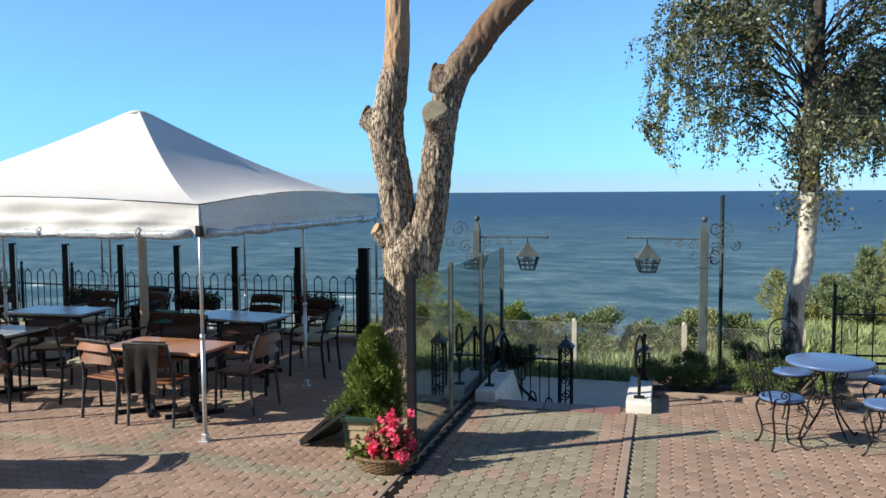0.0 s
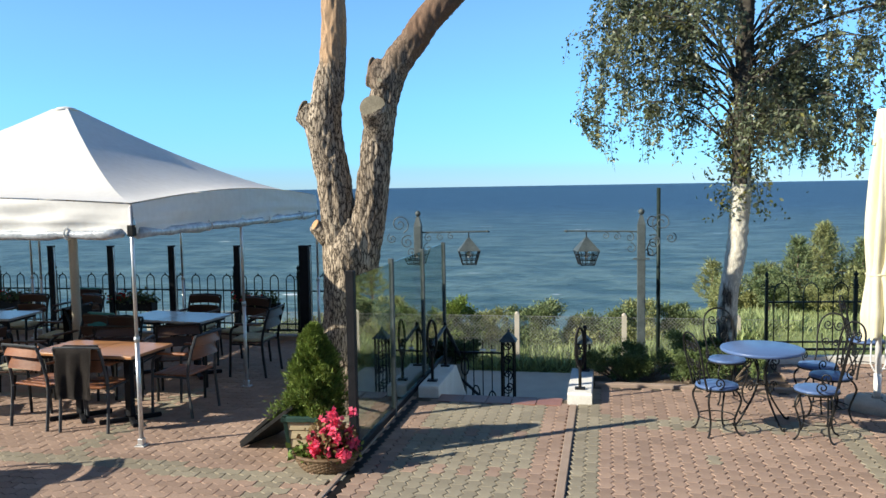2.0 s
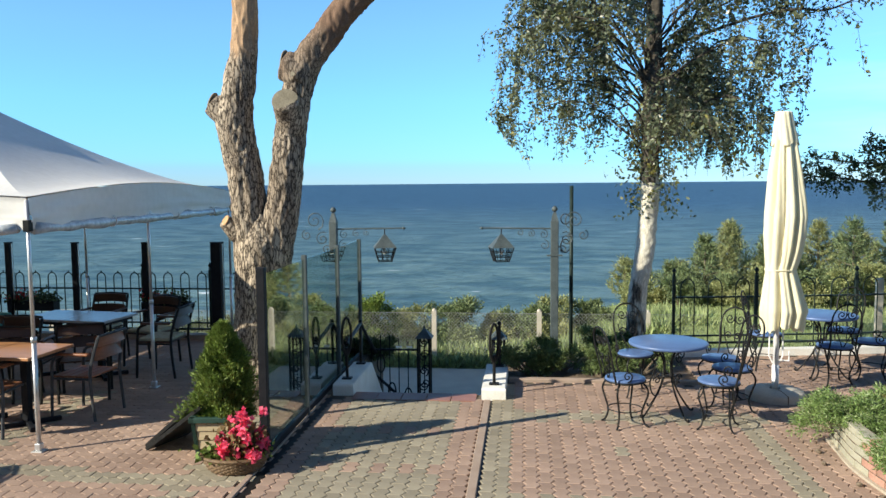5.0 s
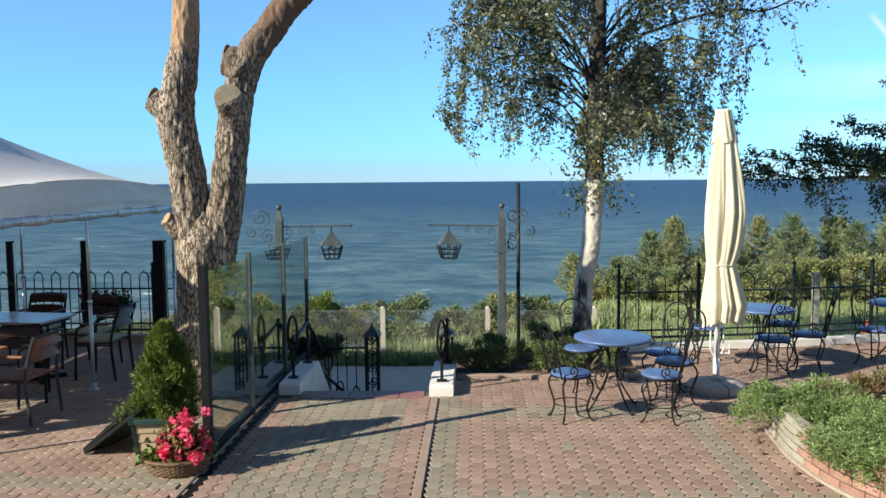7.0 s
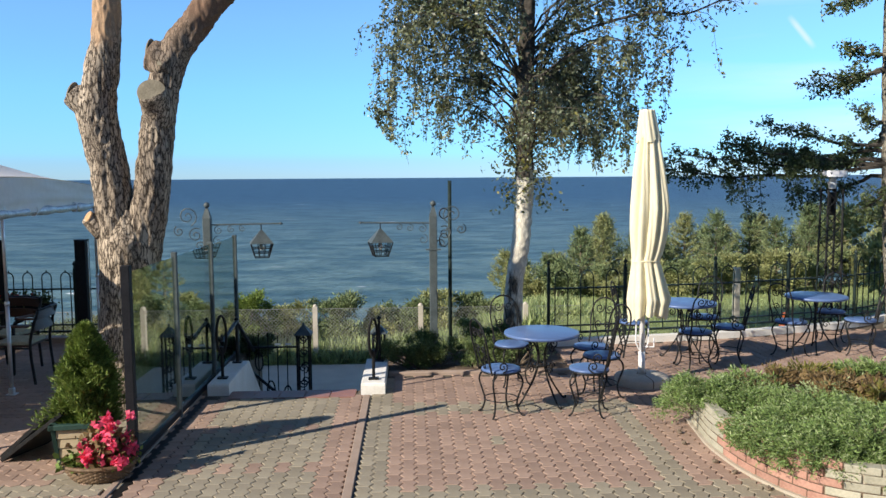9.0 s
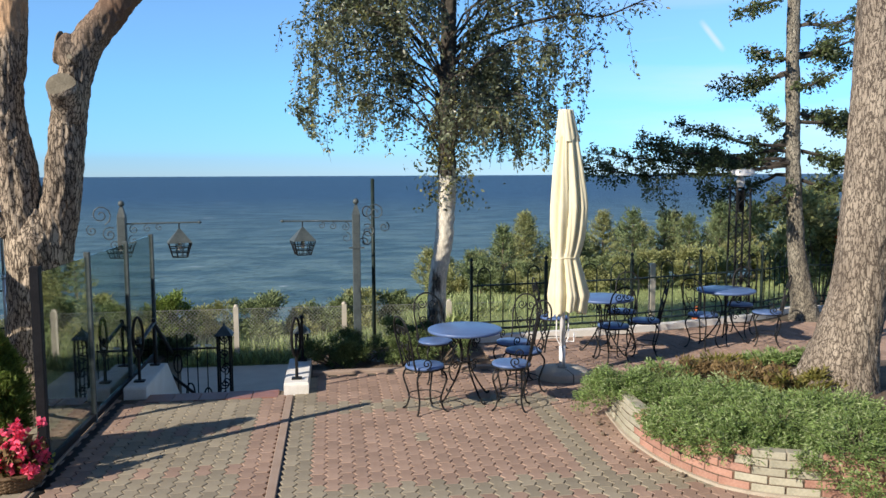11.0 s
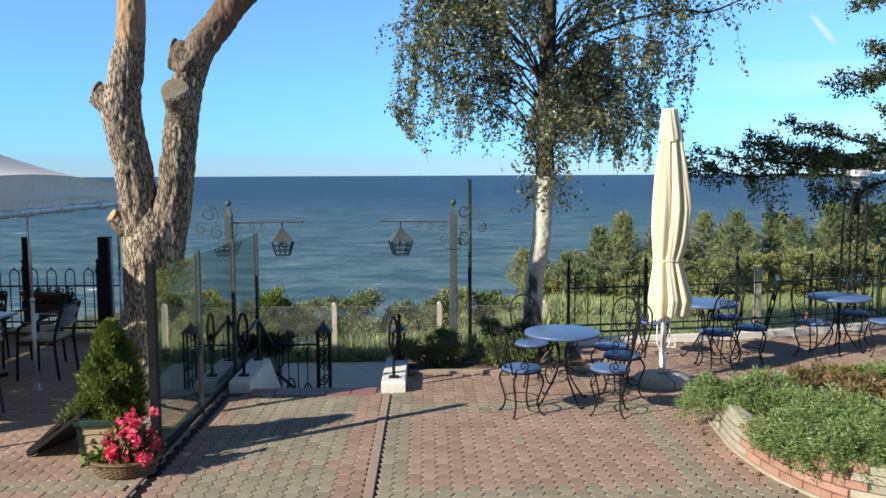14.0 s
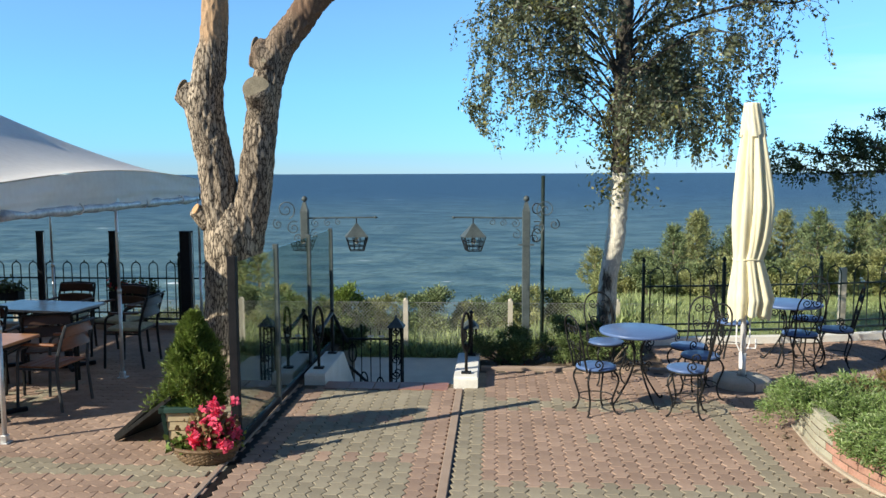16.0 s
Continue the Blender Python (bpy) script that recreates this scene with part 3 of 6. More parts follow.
# raised kerb strips and channels along the walk to the stairs
for nm, x0, x1 in (("kerb_east", -0.352, -0.278), ("kerb_west", -2.13, -2.08)):
    tagged(part(nm, boxbm((x0, -1.7, -0.05), (x1, 8.5 if x0 > -1 else 8.6, 0.010), 0.006), KERB), "flush reddish concrete kerb strip in the paving", "kerb", kind="structure")
tagged(part("trim", boxbm((-0.277, -1.7, -0.02), (-0.262, 8.5, -0.006)), IRON), "dark narrow slot beside the kerb strip", "trim", kind="structure")
# wider than the slot: also paints the shade under the glass screen's rail
tagged(part("trim", boxbm((-2.079, -1.7, -0.02), (-1.992, 8.5, -0.006)), IRON), "dark strip standing for slot and shade beside the kerb strip", "trim", kind="structure")

# edging of the hedge bed and the white kerb under the fence
tagged(part("kerb_bed", boxbm((-0.10, 9.36, -0.3), (2.1, 9.46, 0.03), 0.008), KERB), "low reddish kerb along the hedge bed", "kerb", kind="structure")
FENCE_LINE = [(2.05, 10.90), (3.15, 11.05), (4.50, 11.25), (5.72, 11.58), (6.95, 11.98), (7.75, 12.45), (8.9, 12.35), (10.1, 12.2)]
kb = bmesh.new()
kp = smooth_path([(x, y - 0.06, 0.0) for x, y in FENCE_LINE], 5)
for a, b in zip(kp, kp[1:]):
    d = (b - a).normalized()
    s = Vector((-d.y, d.x, 0)) * 0.07
    q = [kb.verts.new(p) for p in (a - s, b - s, b + s, a + s)]
    r = [kb.verts.new(p + Vector((0, 0, 0.09))) for p in (a - s, b - s, b + s, a + s)]
    kb.faces.new(r)
    kb.faces.new((q[0], q[1], r[1], r[0]))
    kb.faces.new((q[2], q[3], r[3], r[2]))
tagged(part("kerb_fence", kb, WHITEWALL), "whitewashed kerb under the iron fence", "kerb", kind="structure")
tagged(part("kerb_west_fence", boxbm((-13, 11.55, -0.02), (-2.5, 11.75, 0.07), 0.008), KERB), "concrete kerb under the iron fence", "kerb", kind="structure")


# ---- gazebo ----
def make_gazebo():
    x0, x1, y0, y1 = -8.85, -4.17, 6.57, 11.28
    cx, cy = (x0 + x1) / 2, (y0 + y1) / 2
    g = thing("gazebo", "white canvas party tent with peaked roof and metal poles", "gazebo", pose(cx, cy, 0))
    hx, hy = (x1 - x0) / 2, (y1 - y0) / 2
    peak, eave = 3.36, 2.24
    corners = [(-hx, -hy), (hx, -hy), (hx, hy), (-hx, hy)]
    n = 14
    for k in range(4):
        a, b = corners[k], corners[(k + 1) % 4]
        bm = bmesh.new()
        grid = []
        for i in range(n + 1):
            u = i / n                     # from the peak down to the eave
            z = peak - (peak - eave) * (1 - (1 - u) ** 1.42)
            row = []
            for j in range(n + 1):
                v = j / n
                s = 0.045 + 0.955 * u
                px, py = (a[0] + (b[0] - a[0]) * v) * s, (a[1] + (b[1] - a[1]) * v) * s
                lift = (0.12 if k == 1 else 0.085) * math.sin(math.pi * v) * u ** 4 - 0.015 * math.sin(math.pi * v) * math.sin(math.pi * u)
                row.append(bm.verts.new((px, py, z + lift)))
            grid.append(row)
        for i in range(n):
            for j in range(n):
                bm.faces.new((grid[i][j], grid[i + 1][j], grid[i + 1][j + 1], grid[i][j + 1]))
        part("roof_panel", bm, CANVAS, g, smooth=True)
        # valance with a slight sag and ripples
        bm = bmesh.new()
        rows = []
        for i in range(13):
            u = i / 12
            row = []
            for j in range(61):
                v = j / 60
                out = 0.012 + 0.016 * math.sin(v * 37 + k + 3 * u) * u + 0.02 * math.sin(v * 11 + 2 * k) * u + 0.022 * noise.noise(Vector((v * 9, u * 3.5, k))) + 0.016 * max(0, 1 - abs(u - 0.62 - 0.06 * math.sin(v * 7)) / 0.14)
                d = Vector((b[1] - a[1], -(b[0] - a[0]), 0)).normalized()
                z = eave - 0.012 - 0.278 * u + 0.012 * math.sin(v * 9 + k) * u + (0.12 if k == 1 else 0.085) * math.sin(math.pi * v) * (1 - u) ** 1.5
                row.append(bm.verts.new(Vector((a[0] + (b[0] - a[0]) * v, a[1] + (b[1] - a[1]) * v, z)) + d * out))
            rows.append(row)
        for i in range(12):
            for j in range(60):
                bm.faces.new((rows[i][j], rows[i + 1][j], rows[i + 1][j + 1], rows[i][j + 1]))
        part("valance", bm, CANVAS, g, smooth=True)
        # rolled-up clear side wall hanging under the valance
        A, B = Vector((*a, 1.965)), Vector((*b, 1.965))
        pts = [A.lerp(B, 0.02 + 0.96 * t / 24) + Vector((0, 0, 0.004 * math.sin(t * 1.9) - (0.01 if 0 < t < 24 else 0))) for t in range(25)]
        part("rolled_side", bar(pts, [0.046 + 0.009 * math.sin(t * 2.3 + k) + 0.006 * math.sin(t * 1.1 + 2 * k) for t in range(25)], 10), CLEAR_ROLL, g, "rolled clear plastic side wall", True)
        for t in (0.3, 0.62, 0.86):
            p = A.lerp(B, t)
            part("strap", bar([(p.x + 0.053 * math.cos(q), p.y, p.z + 0.055 * math.sin(q)) if abs(b[0] - a[0]) < 0.1 else (p.x, p.y + 0.053 * math.cos(q), p.z + 0.055 * math.sin(q)) for q in np.linspace(0, 2 * math.pi, 13)[:-1]], 0.009, 5, True), CANVAS, g)
        part("eave_rail", bar([(a[0] * 0.975, a[1] * 0.975, eave - 0.07), (b[0] * 0.975, b[1] * 0.975, eave - 0.07)], 0.018, 8), GALV, g)
        for t in (0.0, 0.47):
            px, py = a[0] + (b[0] - a[0]) * t, a[1] + (b[1] - a[1]) * t
            bm = bmesh.new()
            tube(bm, [(px, py, 0.012), (px, py, 1.0)], 0.021, 10)
            tube(bm, [(px, py, 0.98), (px, py, eave - 0.03)], 0.017, 10)
            tube(bm, [(px, py, 0.97), (px, py, 1.02)], 0.026, 10)
            part("pole", bm, GALV, g, smooth=True)
            part("foot", boxbm((px - 0.05, py - 0.05, 0), (px + 0.05, py + 0.05, 0.012), 0.003), GALV, g)
            part("foot_bracket", boxbm((px - 0.028, py - 0.028, 0.012), (px + 0.028, py + 0.028, 0.075), 0.008), GALV, g)
            part("pole_joint", boxbm((px - 0.03, py - 0.03, eave - 0.30), (px + 0.03, py + 0.03, eave - 0.20), 0.006), IRON if t == 0 else GALV, g)
    part("peak_cap", lathe([(0.16, peak - 0.015), (0.10, peak + 0.02), (0.03, peak + 0.035), (0.005, peak + 0.036)], 12), CANVAS, g, smooth=True)
    part("mast", bar([(0, 0, 0), (0, 0, peak - 0.1)], 0.055, 14), CREAMPOLE, g, "thick cream centre mast", True)
    for c in corners:
        part("rafter", bar([(c[0], c[1], eave - 0.04), (c[0] * 0.5, c[1] * 0.5, 2.52), (0, 0, peak - 0.12)], 0.014, 6), GALV, g)
    return g


tent = make_gazebo()
# unseen second tent, added on the left to keep low sun off the seats
copy_thing(tent, pose(-11.35, 8.925, 0))


# ---- iron fences ----
def fence_panel(w, hoops, name_group, label, h=0.93):
    """One panel of hoop-topped iron railing, w wide along x, with the post at its start."""
    f = thing("iron_fence_panel", label, "fence", group=name_group)
    part("top_rail", boxbm((0, -0.012, h * 0.74), (w, 0.012, h * 0.74 + 0.022)), IRONGREEN, f)
    part("bottom_rail", boxbm((0, -0.012, 0.17), (w, 0.012, 0.192)), IRONGREEN, f)
    part("base_rail", boxbm((0, -0.014, 0.07), (w, 0.014, 0.10)), IRONGREEN, f)
    step = w / hoops
    for i in range(hoops):
        c, r = step * (i + 0.5), step * 0.25
        pts = [(c - r, 0, 0.08), (c - r, 0, h - r)] + [(c + r * math.cos(a), 0, h - r + r * 1.15 * math.sin(a)) for a in np.linspace(math.pi, 0, 9)] + [(c + r, 0, h - r), (c + r, 0, 0.08)]
        hp = part("hoop", bar(pts, 0.0090, 6), IRONGREEN, f)
        part("tip", lathe([(0.002, 0), (0.012, 0.012), (0.008, 0.03), (0.002, 0.04)], 8), IRONGREEN, hp).location = (c, 0, h + r * 0.15 - 0.005)
    pst = part("post", boxbm((-0.02, -0.02, 0), (0.02, 0.02, h + 0.06), 0.003), IRONGREEN, f)
    part("finial", lathe([(0.012, 0), (0.026, 0.012), (0.012, 0.03), (0.022, 0.05), (0.030, 0.065), (0.018, 0.085), (0.004, 0.11)], 10), IRONGREEN, pst).location = (0, 0, h + 0.06)
    part("scroll", bar(spiral(0.045, h - 0.02, 0.04, 1.3, math.pi), 0.005, 5), IRONGREEN, pst)
    part("scroll", bar([(-x, y, z) for x, y, z in spiral(0.045, h - 0.02, 0.04, 1.3, math.pi)], 0.005, 5), IRONGREEN, pst)
    return f


fp = fence_panel(1.06, 4, "west railing", "black-green iron railing panel with hooped tops")
fp.matrix_basis = pose(-12.05, 11.65, 0.06)
for i in range(1, 8):
    copy_thing(fp, pose(-12.05 + 1.06 * i, 11.65, 0.06))
fr = fence_panel(1.24, 3, "east railing", "black iron railing panel with hooped tops along the lawn")
pts = FENCE_LINE
made = False
for (ax, ay), (bx, by) in zip(pts, pts[1:]):
    d = math.hypot(bx - ax, by - ay)
    m = pose(ax, ay, 0.08, 0, 0, math.degrees(math.atan2(by - ay, bx - ax))) @ Matrix.Diagonal((d / 1.24, 1, 1, 1))
    if not made:
        fr.matrix_basis = m
        made = True
    else:
        c = copy_thing(fr, m)
        c.matrix_basis = m


# windscreen posts that stand along the west railing
def wind_post(x, w, label):
    p = thing("windscreen_post", label, "post", pose(x, 11.42, 0), "windscreen posts")
    part("shaft", boxbm((-w / 2, -w / 2, 0.012), (w / 2, w / 2, 1.47), 0.006), DARKPOST, p)
    part("base_plate", boxbm((-w, -w, 0), (w, w, 0.012)), DARKPOST, p)
    part("cap", boxbm((-w / 2 - 0.004, -w / 2 - 0.004, 1.47), (w / 2 + 0.004, w / 2 + 0.004, 1.485), 0.003), DARKPOST, p)
    part("channel", boxbm((w / 2, -0.012, 0.1), (w / 2 + 0.012, 0.012, 1.46)), GALV, p)


for x in (-10.95, -9.85, -8.75, -7.68, -6.62, -5.52):
    wind_post(x, 0.085, "slim black metal windscreen post by the railing")
wind_post(-4.42, 0.15, "thick black metal windscreen post by the railing")


# ---- glass screen by the stairs ----
def make_glass():
    g = thing("glass_screen", "clear glass wind screen with dark posts beside the steps", "screen", pose(-2.10, 6.52, 0))
    ys = [0, 1.31, 2.70, 3.95]
    for i, y in enumerate(ys):
        w = 0.035 if i == 0 else 0.025
        part("post", boxbm((-w, y - w, 0), (w, y + w, 1.64 - 0.012 * y), 0.004), LAMPGREY if i else DARKPOST, g)
        if i < 3:
            pane = part("pane", boxbm((-0.004, y + 0.03, 0.10), (0.004, ys[i + 1] - 0.03, 1.58)), GLASS, g)
            pane.visible_shadow = False
            part("bottom_rail", boxbm((-0.025, y + w, 0.03), (0.025, ys[i + 1] - 0.025, 0.09), 0.004), DARKPOST, g)
            part("clamp", boxbm((-0.012, y + 0.02, 1.2), (0.012, y + 0.06, 1.24), 0.003), GALV, g)
            part("clamp", boxbm((-0.012, y + 0.02, 0.3), (0.012, y + 0.06, 0.34), 0.003), GALV, g)


make_glass()


# ---- gate with lamp posts ----
def lamp_post(x, flip, label):
    p = thing("lamp_post", label, "lamp", pose(x, 10.4, -0.9))
    s = -1 if flip else 1
    part("shaft", boxbm((-0.05, -0.05, 0), (0.05, 0.05, 2.72), 0.008), LAMPGREY, p)
    cap = bmesh.new()
    bmesh.ops.create_cone(cap, cap_ends=True, segments=4, radius1=0.07, radius2=0.025, depth=0.12, matrix=pose(0, 0, 2.78, 0, 0, 45))
    part("cap", cap, LAMPGREY, p)
    part("ball", lathe([(0.006, -0.04), (0.03, -0.026), (0.04, 0), (0.03, 0.026), (0.006, 0.04)], 14), LAMPGREY, p, smooth=True).location = (0, 0, 2.88)
    arm = part("arm", bar([(0.05 * s, 0, 2.63), (0.92 * s, 0, 2.64)], 0.010, 6), LAMPGREY, p)
    part("arm_tip", lathe([(0.004, -0.03), (0.02, 0), (0.004, 0.03)], 10), LAMPGREY, arm).matrix_basis = pose(0.93 * s, 0, 2.64, 0, 90, 0)
    for cx, cz, r, t in ((0.14, 2.56, 0.06, 1.4), (0.30, 2.57, 0.05, 1.4), (0.44, 2.58, 0.045, 1.3), (0.13, 2.42, 0.07, 1.2)):
        part("scroll", bar([(a * s, b, c) for a, b, c in spiral(cx, cz, r, t, math.pi / 2)], 0.0055, 5), LAMPGREY, arm)
    for cx, cz, r, t, st in ((-0.25, 2.74, 0.13, 1.7, -1.2), (-0.15, 2.50, 0.095, 1.5, 1.0), (-0.36, 2.55, 0.07, 1.4, 2.0), (-0.1, 2.36, 0.06, 1.2, 0.5)):
        part("scroll", bar([(a * s, b, c) for a, b, c in spiral(cx, cz, r, t, st)], 0.0075, 5), LAMPGREY, p)
    part("bracket", boxbm((-0.1, -0.06, 2.28), (0.1, -0.05, 2.30)), LAMPGREY, p)
    part("hook", bar([(0.68 * s, 0, 2.63), (0.68 * s, 0, 2.56)], 0.008, 6), IRON, p)
    # lantern: pyramid hood over an open cage that narrows downward
    hood = bmesh.new()
    bmesh.ops.create_cone(hood, cap_ends=True, segments=4, radius1=0.205, radius2=0.02, depth=0.17, matrix=pose(0, 0, 0.085, 0, 0, 45))
    lan = part("lantern", hood, LAMPGREY, p)
    lan.matrix_basis = pose(0.68 * s, 0, 2.39, 0, 0, 14)
    for i in range(4):
        for u in (-1, -0.33, 0.33):
            a = Vector((0.135 * u, 0.135, 0))
            b = Vector((0.085 * u, 0.085, -0.18))
            m = Matrix.Rotation(i * math.pi / 2, 3, "Z")
            part("cage_bar", bar([m @ a, m @ b], 0.008 if u == -1 else 0.005, 5), IRON, lan)
    for r, z in ((0.118, -0.06), (0.100, -0.12), (0.085, -0.18)):
        part("cage_ring", bar([(r, r, z), (-r, r, z), (-r, -r, z), (r, -r, z)], 0.006, 4, True), IRON, lan)
    part("bulb", lathe([(0.012, 0), (0.03, -0.03), (0.034, -0.06), (0.02, -0.09), (0.004, -0.1)], 12), BULB, lan, smooth=True)


lamp_post(-2.42, False, "grey iron lamp post with scrolls and a hanging lantern")
lamp_post(0.46, True, "grey iron lamp post with hanging lantern by the hedge")
pole = thing("flag_pole", "thin dark green metal pole behind the lamp post", "pole", pose(0.70, 10.9, -0.15))
part("shaft", bar([(0, 0, 0), (0, 0, 2.42)], 0.026, 10), IRONGREEN, pole, smooth=True)
part("clip", boxbm((-0.05, -0.03, 1.75), (0.0, 0.03, 1.78)), LAMPGREY, pole)
part("ring", bar([(-0.08 + 0.06 * math.cos(a), 0, 1.62 + 0.09 * math.sin(a)) for a in np.linspace(0.5, 5.8, 12)], 0.008, 5), IRON, pole)
part("ring", bar([(-0.08 + 0.06 * math.cos(a), 0, 1.98 + 0.07 * math.sin(a)) for a in np.linspace(0.5, 5.8, 12)], 0.008, 5), IRON, pole)


def gate_pillar(x):
    p = thing("gate_pillar", "black open lattice iron gate pillar with grey pyramid cap", "pillar", pose(x, 10.42, -0.9), "gate pillars")
    for sx in (-1, 1):
        for sy in (-1, 1):
            part("upright", boxbm((sx * 0.075 - 0.013, sy * 0.075 - 0.013, 0), (sx * 0.075 + 0.013, sy * 0.075 + 0.013, 1.2)), IRON, p)
    for k in range(6):
        z = 0.1 + 0.19 * k
        for sy in (-0.075, 0.075):
            part("scroll", bar(spiral(0, z + 0.09, 0.065, 1.4, k * 1.7, y=sy), 0.008, 5), IRON, p)
    part("mid_bar", bar([(0, 0, 0.02), (0, 0, 1.2)], 0.008, 5), IRON, p)
    cap = bmesh.new()
    bmesh.ops.create_cone(cap, cap_ends=True, segments=4, radius1=0.16, radius2=0.015, depth=0.12, matrix=pose(0, 0, 1.26, 0, 0, 45))
    part("cap", cap, LAMPGREY, p)
    part("spike", lathe([(0.01, 0), (0.018, 0.02), (0.003, 0.05)], 8), LAMPGREY, p).location = (0, 0, 1.31)


gate_pillar(-1.235)
gate_pillar(-0.26)

gate = thing("iron_gate", "black wrought-iron garden gate standing open beside the steps", "gate", pose(-2.0, 10.6, -0.9))
for z in (0.12, 0.98):
    part("rail", boxbm((0, -0.012, z), (0.66, 0.012, z + 0.025)), IRON, gate)
for i in range(6):
    part("bar", bar([(0.02 + 0.125 * i, 0, 0.1), (0.02 + 0.125 * i, 0, 1.14 + 0.05 * math.sin(i))], 0.008, 6), IRON, gate)
part("brace", boxbm((0, -0.012, 0), (0.62, 0.012, 0.035), 0, pose(0.03, 0, 0.66, 0, 42, 0)), IRON, gate)
for i, (cx, cz) in enumerate(((0.52, 0.35), (0.30, 0.42), (0.15, 0.8))):
    part("scroll", bar([(cx + 0.05 * math.cos(a), 0, cz + 0.12 * math.sin(a)) for a in np.linspace(0, 2 * math.pi, 15)[:-1]], 0.011, 5, True), IRON, gate)
part("letter_plate", boxbm((0.36, -0.02, 1.02), (0.44, -0.012, 1.045)), WHITEPOLE, gate)
part("letter_plate", boxbm((0.50, -0.02, 1.02), (0.58, -0.012, 1.045)), WHITEPOLE, gate)


def rail_post(x, y, z, loop, h, label):
    p = thing("handrail_post", label, "post", pose(x, y, z), "stair handrail")
    part("base_plate", boxbm((-0.055, -0.04, 0), (0.055, 0.04, 0.02), 0.004), IRON, p)
    part("shaft", bar([(0, 0, 0.02), (0, 0, h)], 0.017, 8), IRON, p)
    if loop:
        part("loop", bar([(0.045 * math.cos(a), 0.035 * math.cos(a), h + 0.13 + 0.21 * math.sin(a)) for a in np.linspace(0, 2 * math.pi, 21)[:-1]], 0.016, 6, True), IRON, p)
        part("scroll", bar([(0, b, c) for b, _, c in spiral(0.0, h + 0.08, 0.045, 1.5)], 0.010, 5), IRON, p)
    else:
        part("knob", lathe([(0.012, 0), (0.03, 0.02), (0.012, 0.05)], 10), IRON, p).location = (0, 0, h)


rail_post(-1.92, 8.86, 0.12, True, 0.36, "black iron handrail end post with a loop top")
rail_post(-1.92, 9.62, 0.12, False, 0.5, "short black iron handrail post on the white wall")
rail_post(-0.25, 8.72, 0.12, True, 0.33, "black iron handrail end post with a loop top")
rail_post(-0.22, 9.58, 0.12, False, 0.5, "short black iron handrail post on the white wall")
hr = thing("handrail", "dark sloping metal handrail above the stair wall", "handrail", pose(-1.92, 0, 0))
part("rail", bar([(0, 8.88, 0.52), (0, 9.62, 0.62), (0, 10.6, 0.05)], 0.022, 8), IRON, hr)


# ---- chain-link fence with concrete posts below the terrace ----
chain = thing("chainlink_fence", "grey wire mesh fence on concrete posts along the path", "fence", pose(0, 14.15, -0.95))
for x in (-8.75, -6.9, -5.05, -3.2, -1.53, 0.33, 2.2):
    bm = bmesh.new()
    box(bm, (x - 0.042, -0.042, 0), (x + 0.042, 0.042, 1.0))
    bmesh.ops.create_uvsphere(bm, u_segments=10, v_segments=6, radius=0.042, matrix=pose(x, 0, 1.0))
    part("concrete_post", bm, CONCRETE, chain)
v, f = [], []
cell, hh, x0, x1 = 0.062, 0.92, -9.0, 3.2
nx = int((x1 - x0 + hh) / cell)
for sgn in (1, -1):
    for i in range(nx):
        a = x0 - (hh if sgn > 0 else 0) + i * cell
        p, q = Vector((a, 0.06 + 0.002 * sgn, 0.03)), Vector((a + sgn * hh, 0.06 + 0.002 * sgn, 0.03 + hh))
        if max(p.x, q.x) > x1 or min(p.x, q.x) < x0:
            continue
        k = len(v)
        o = Vector((0.0016, 0, -0.0016 * sgn))
        v += [p - o, p + o, q + o, q - o]
        f.append((k, k + 1, k + 2, k + 3))
pydata("wire_mesh", [tuple(p) for p in v], f, WIRE, chain)
part("top_wire", bar([(x0, 0.06, 0.95), (x1, 0.06, 0.95)], 0.004, 5), WIRE, chain)


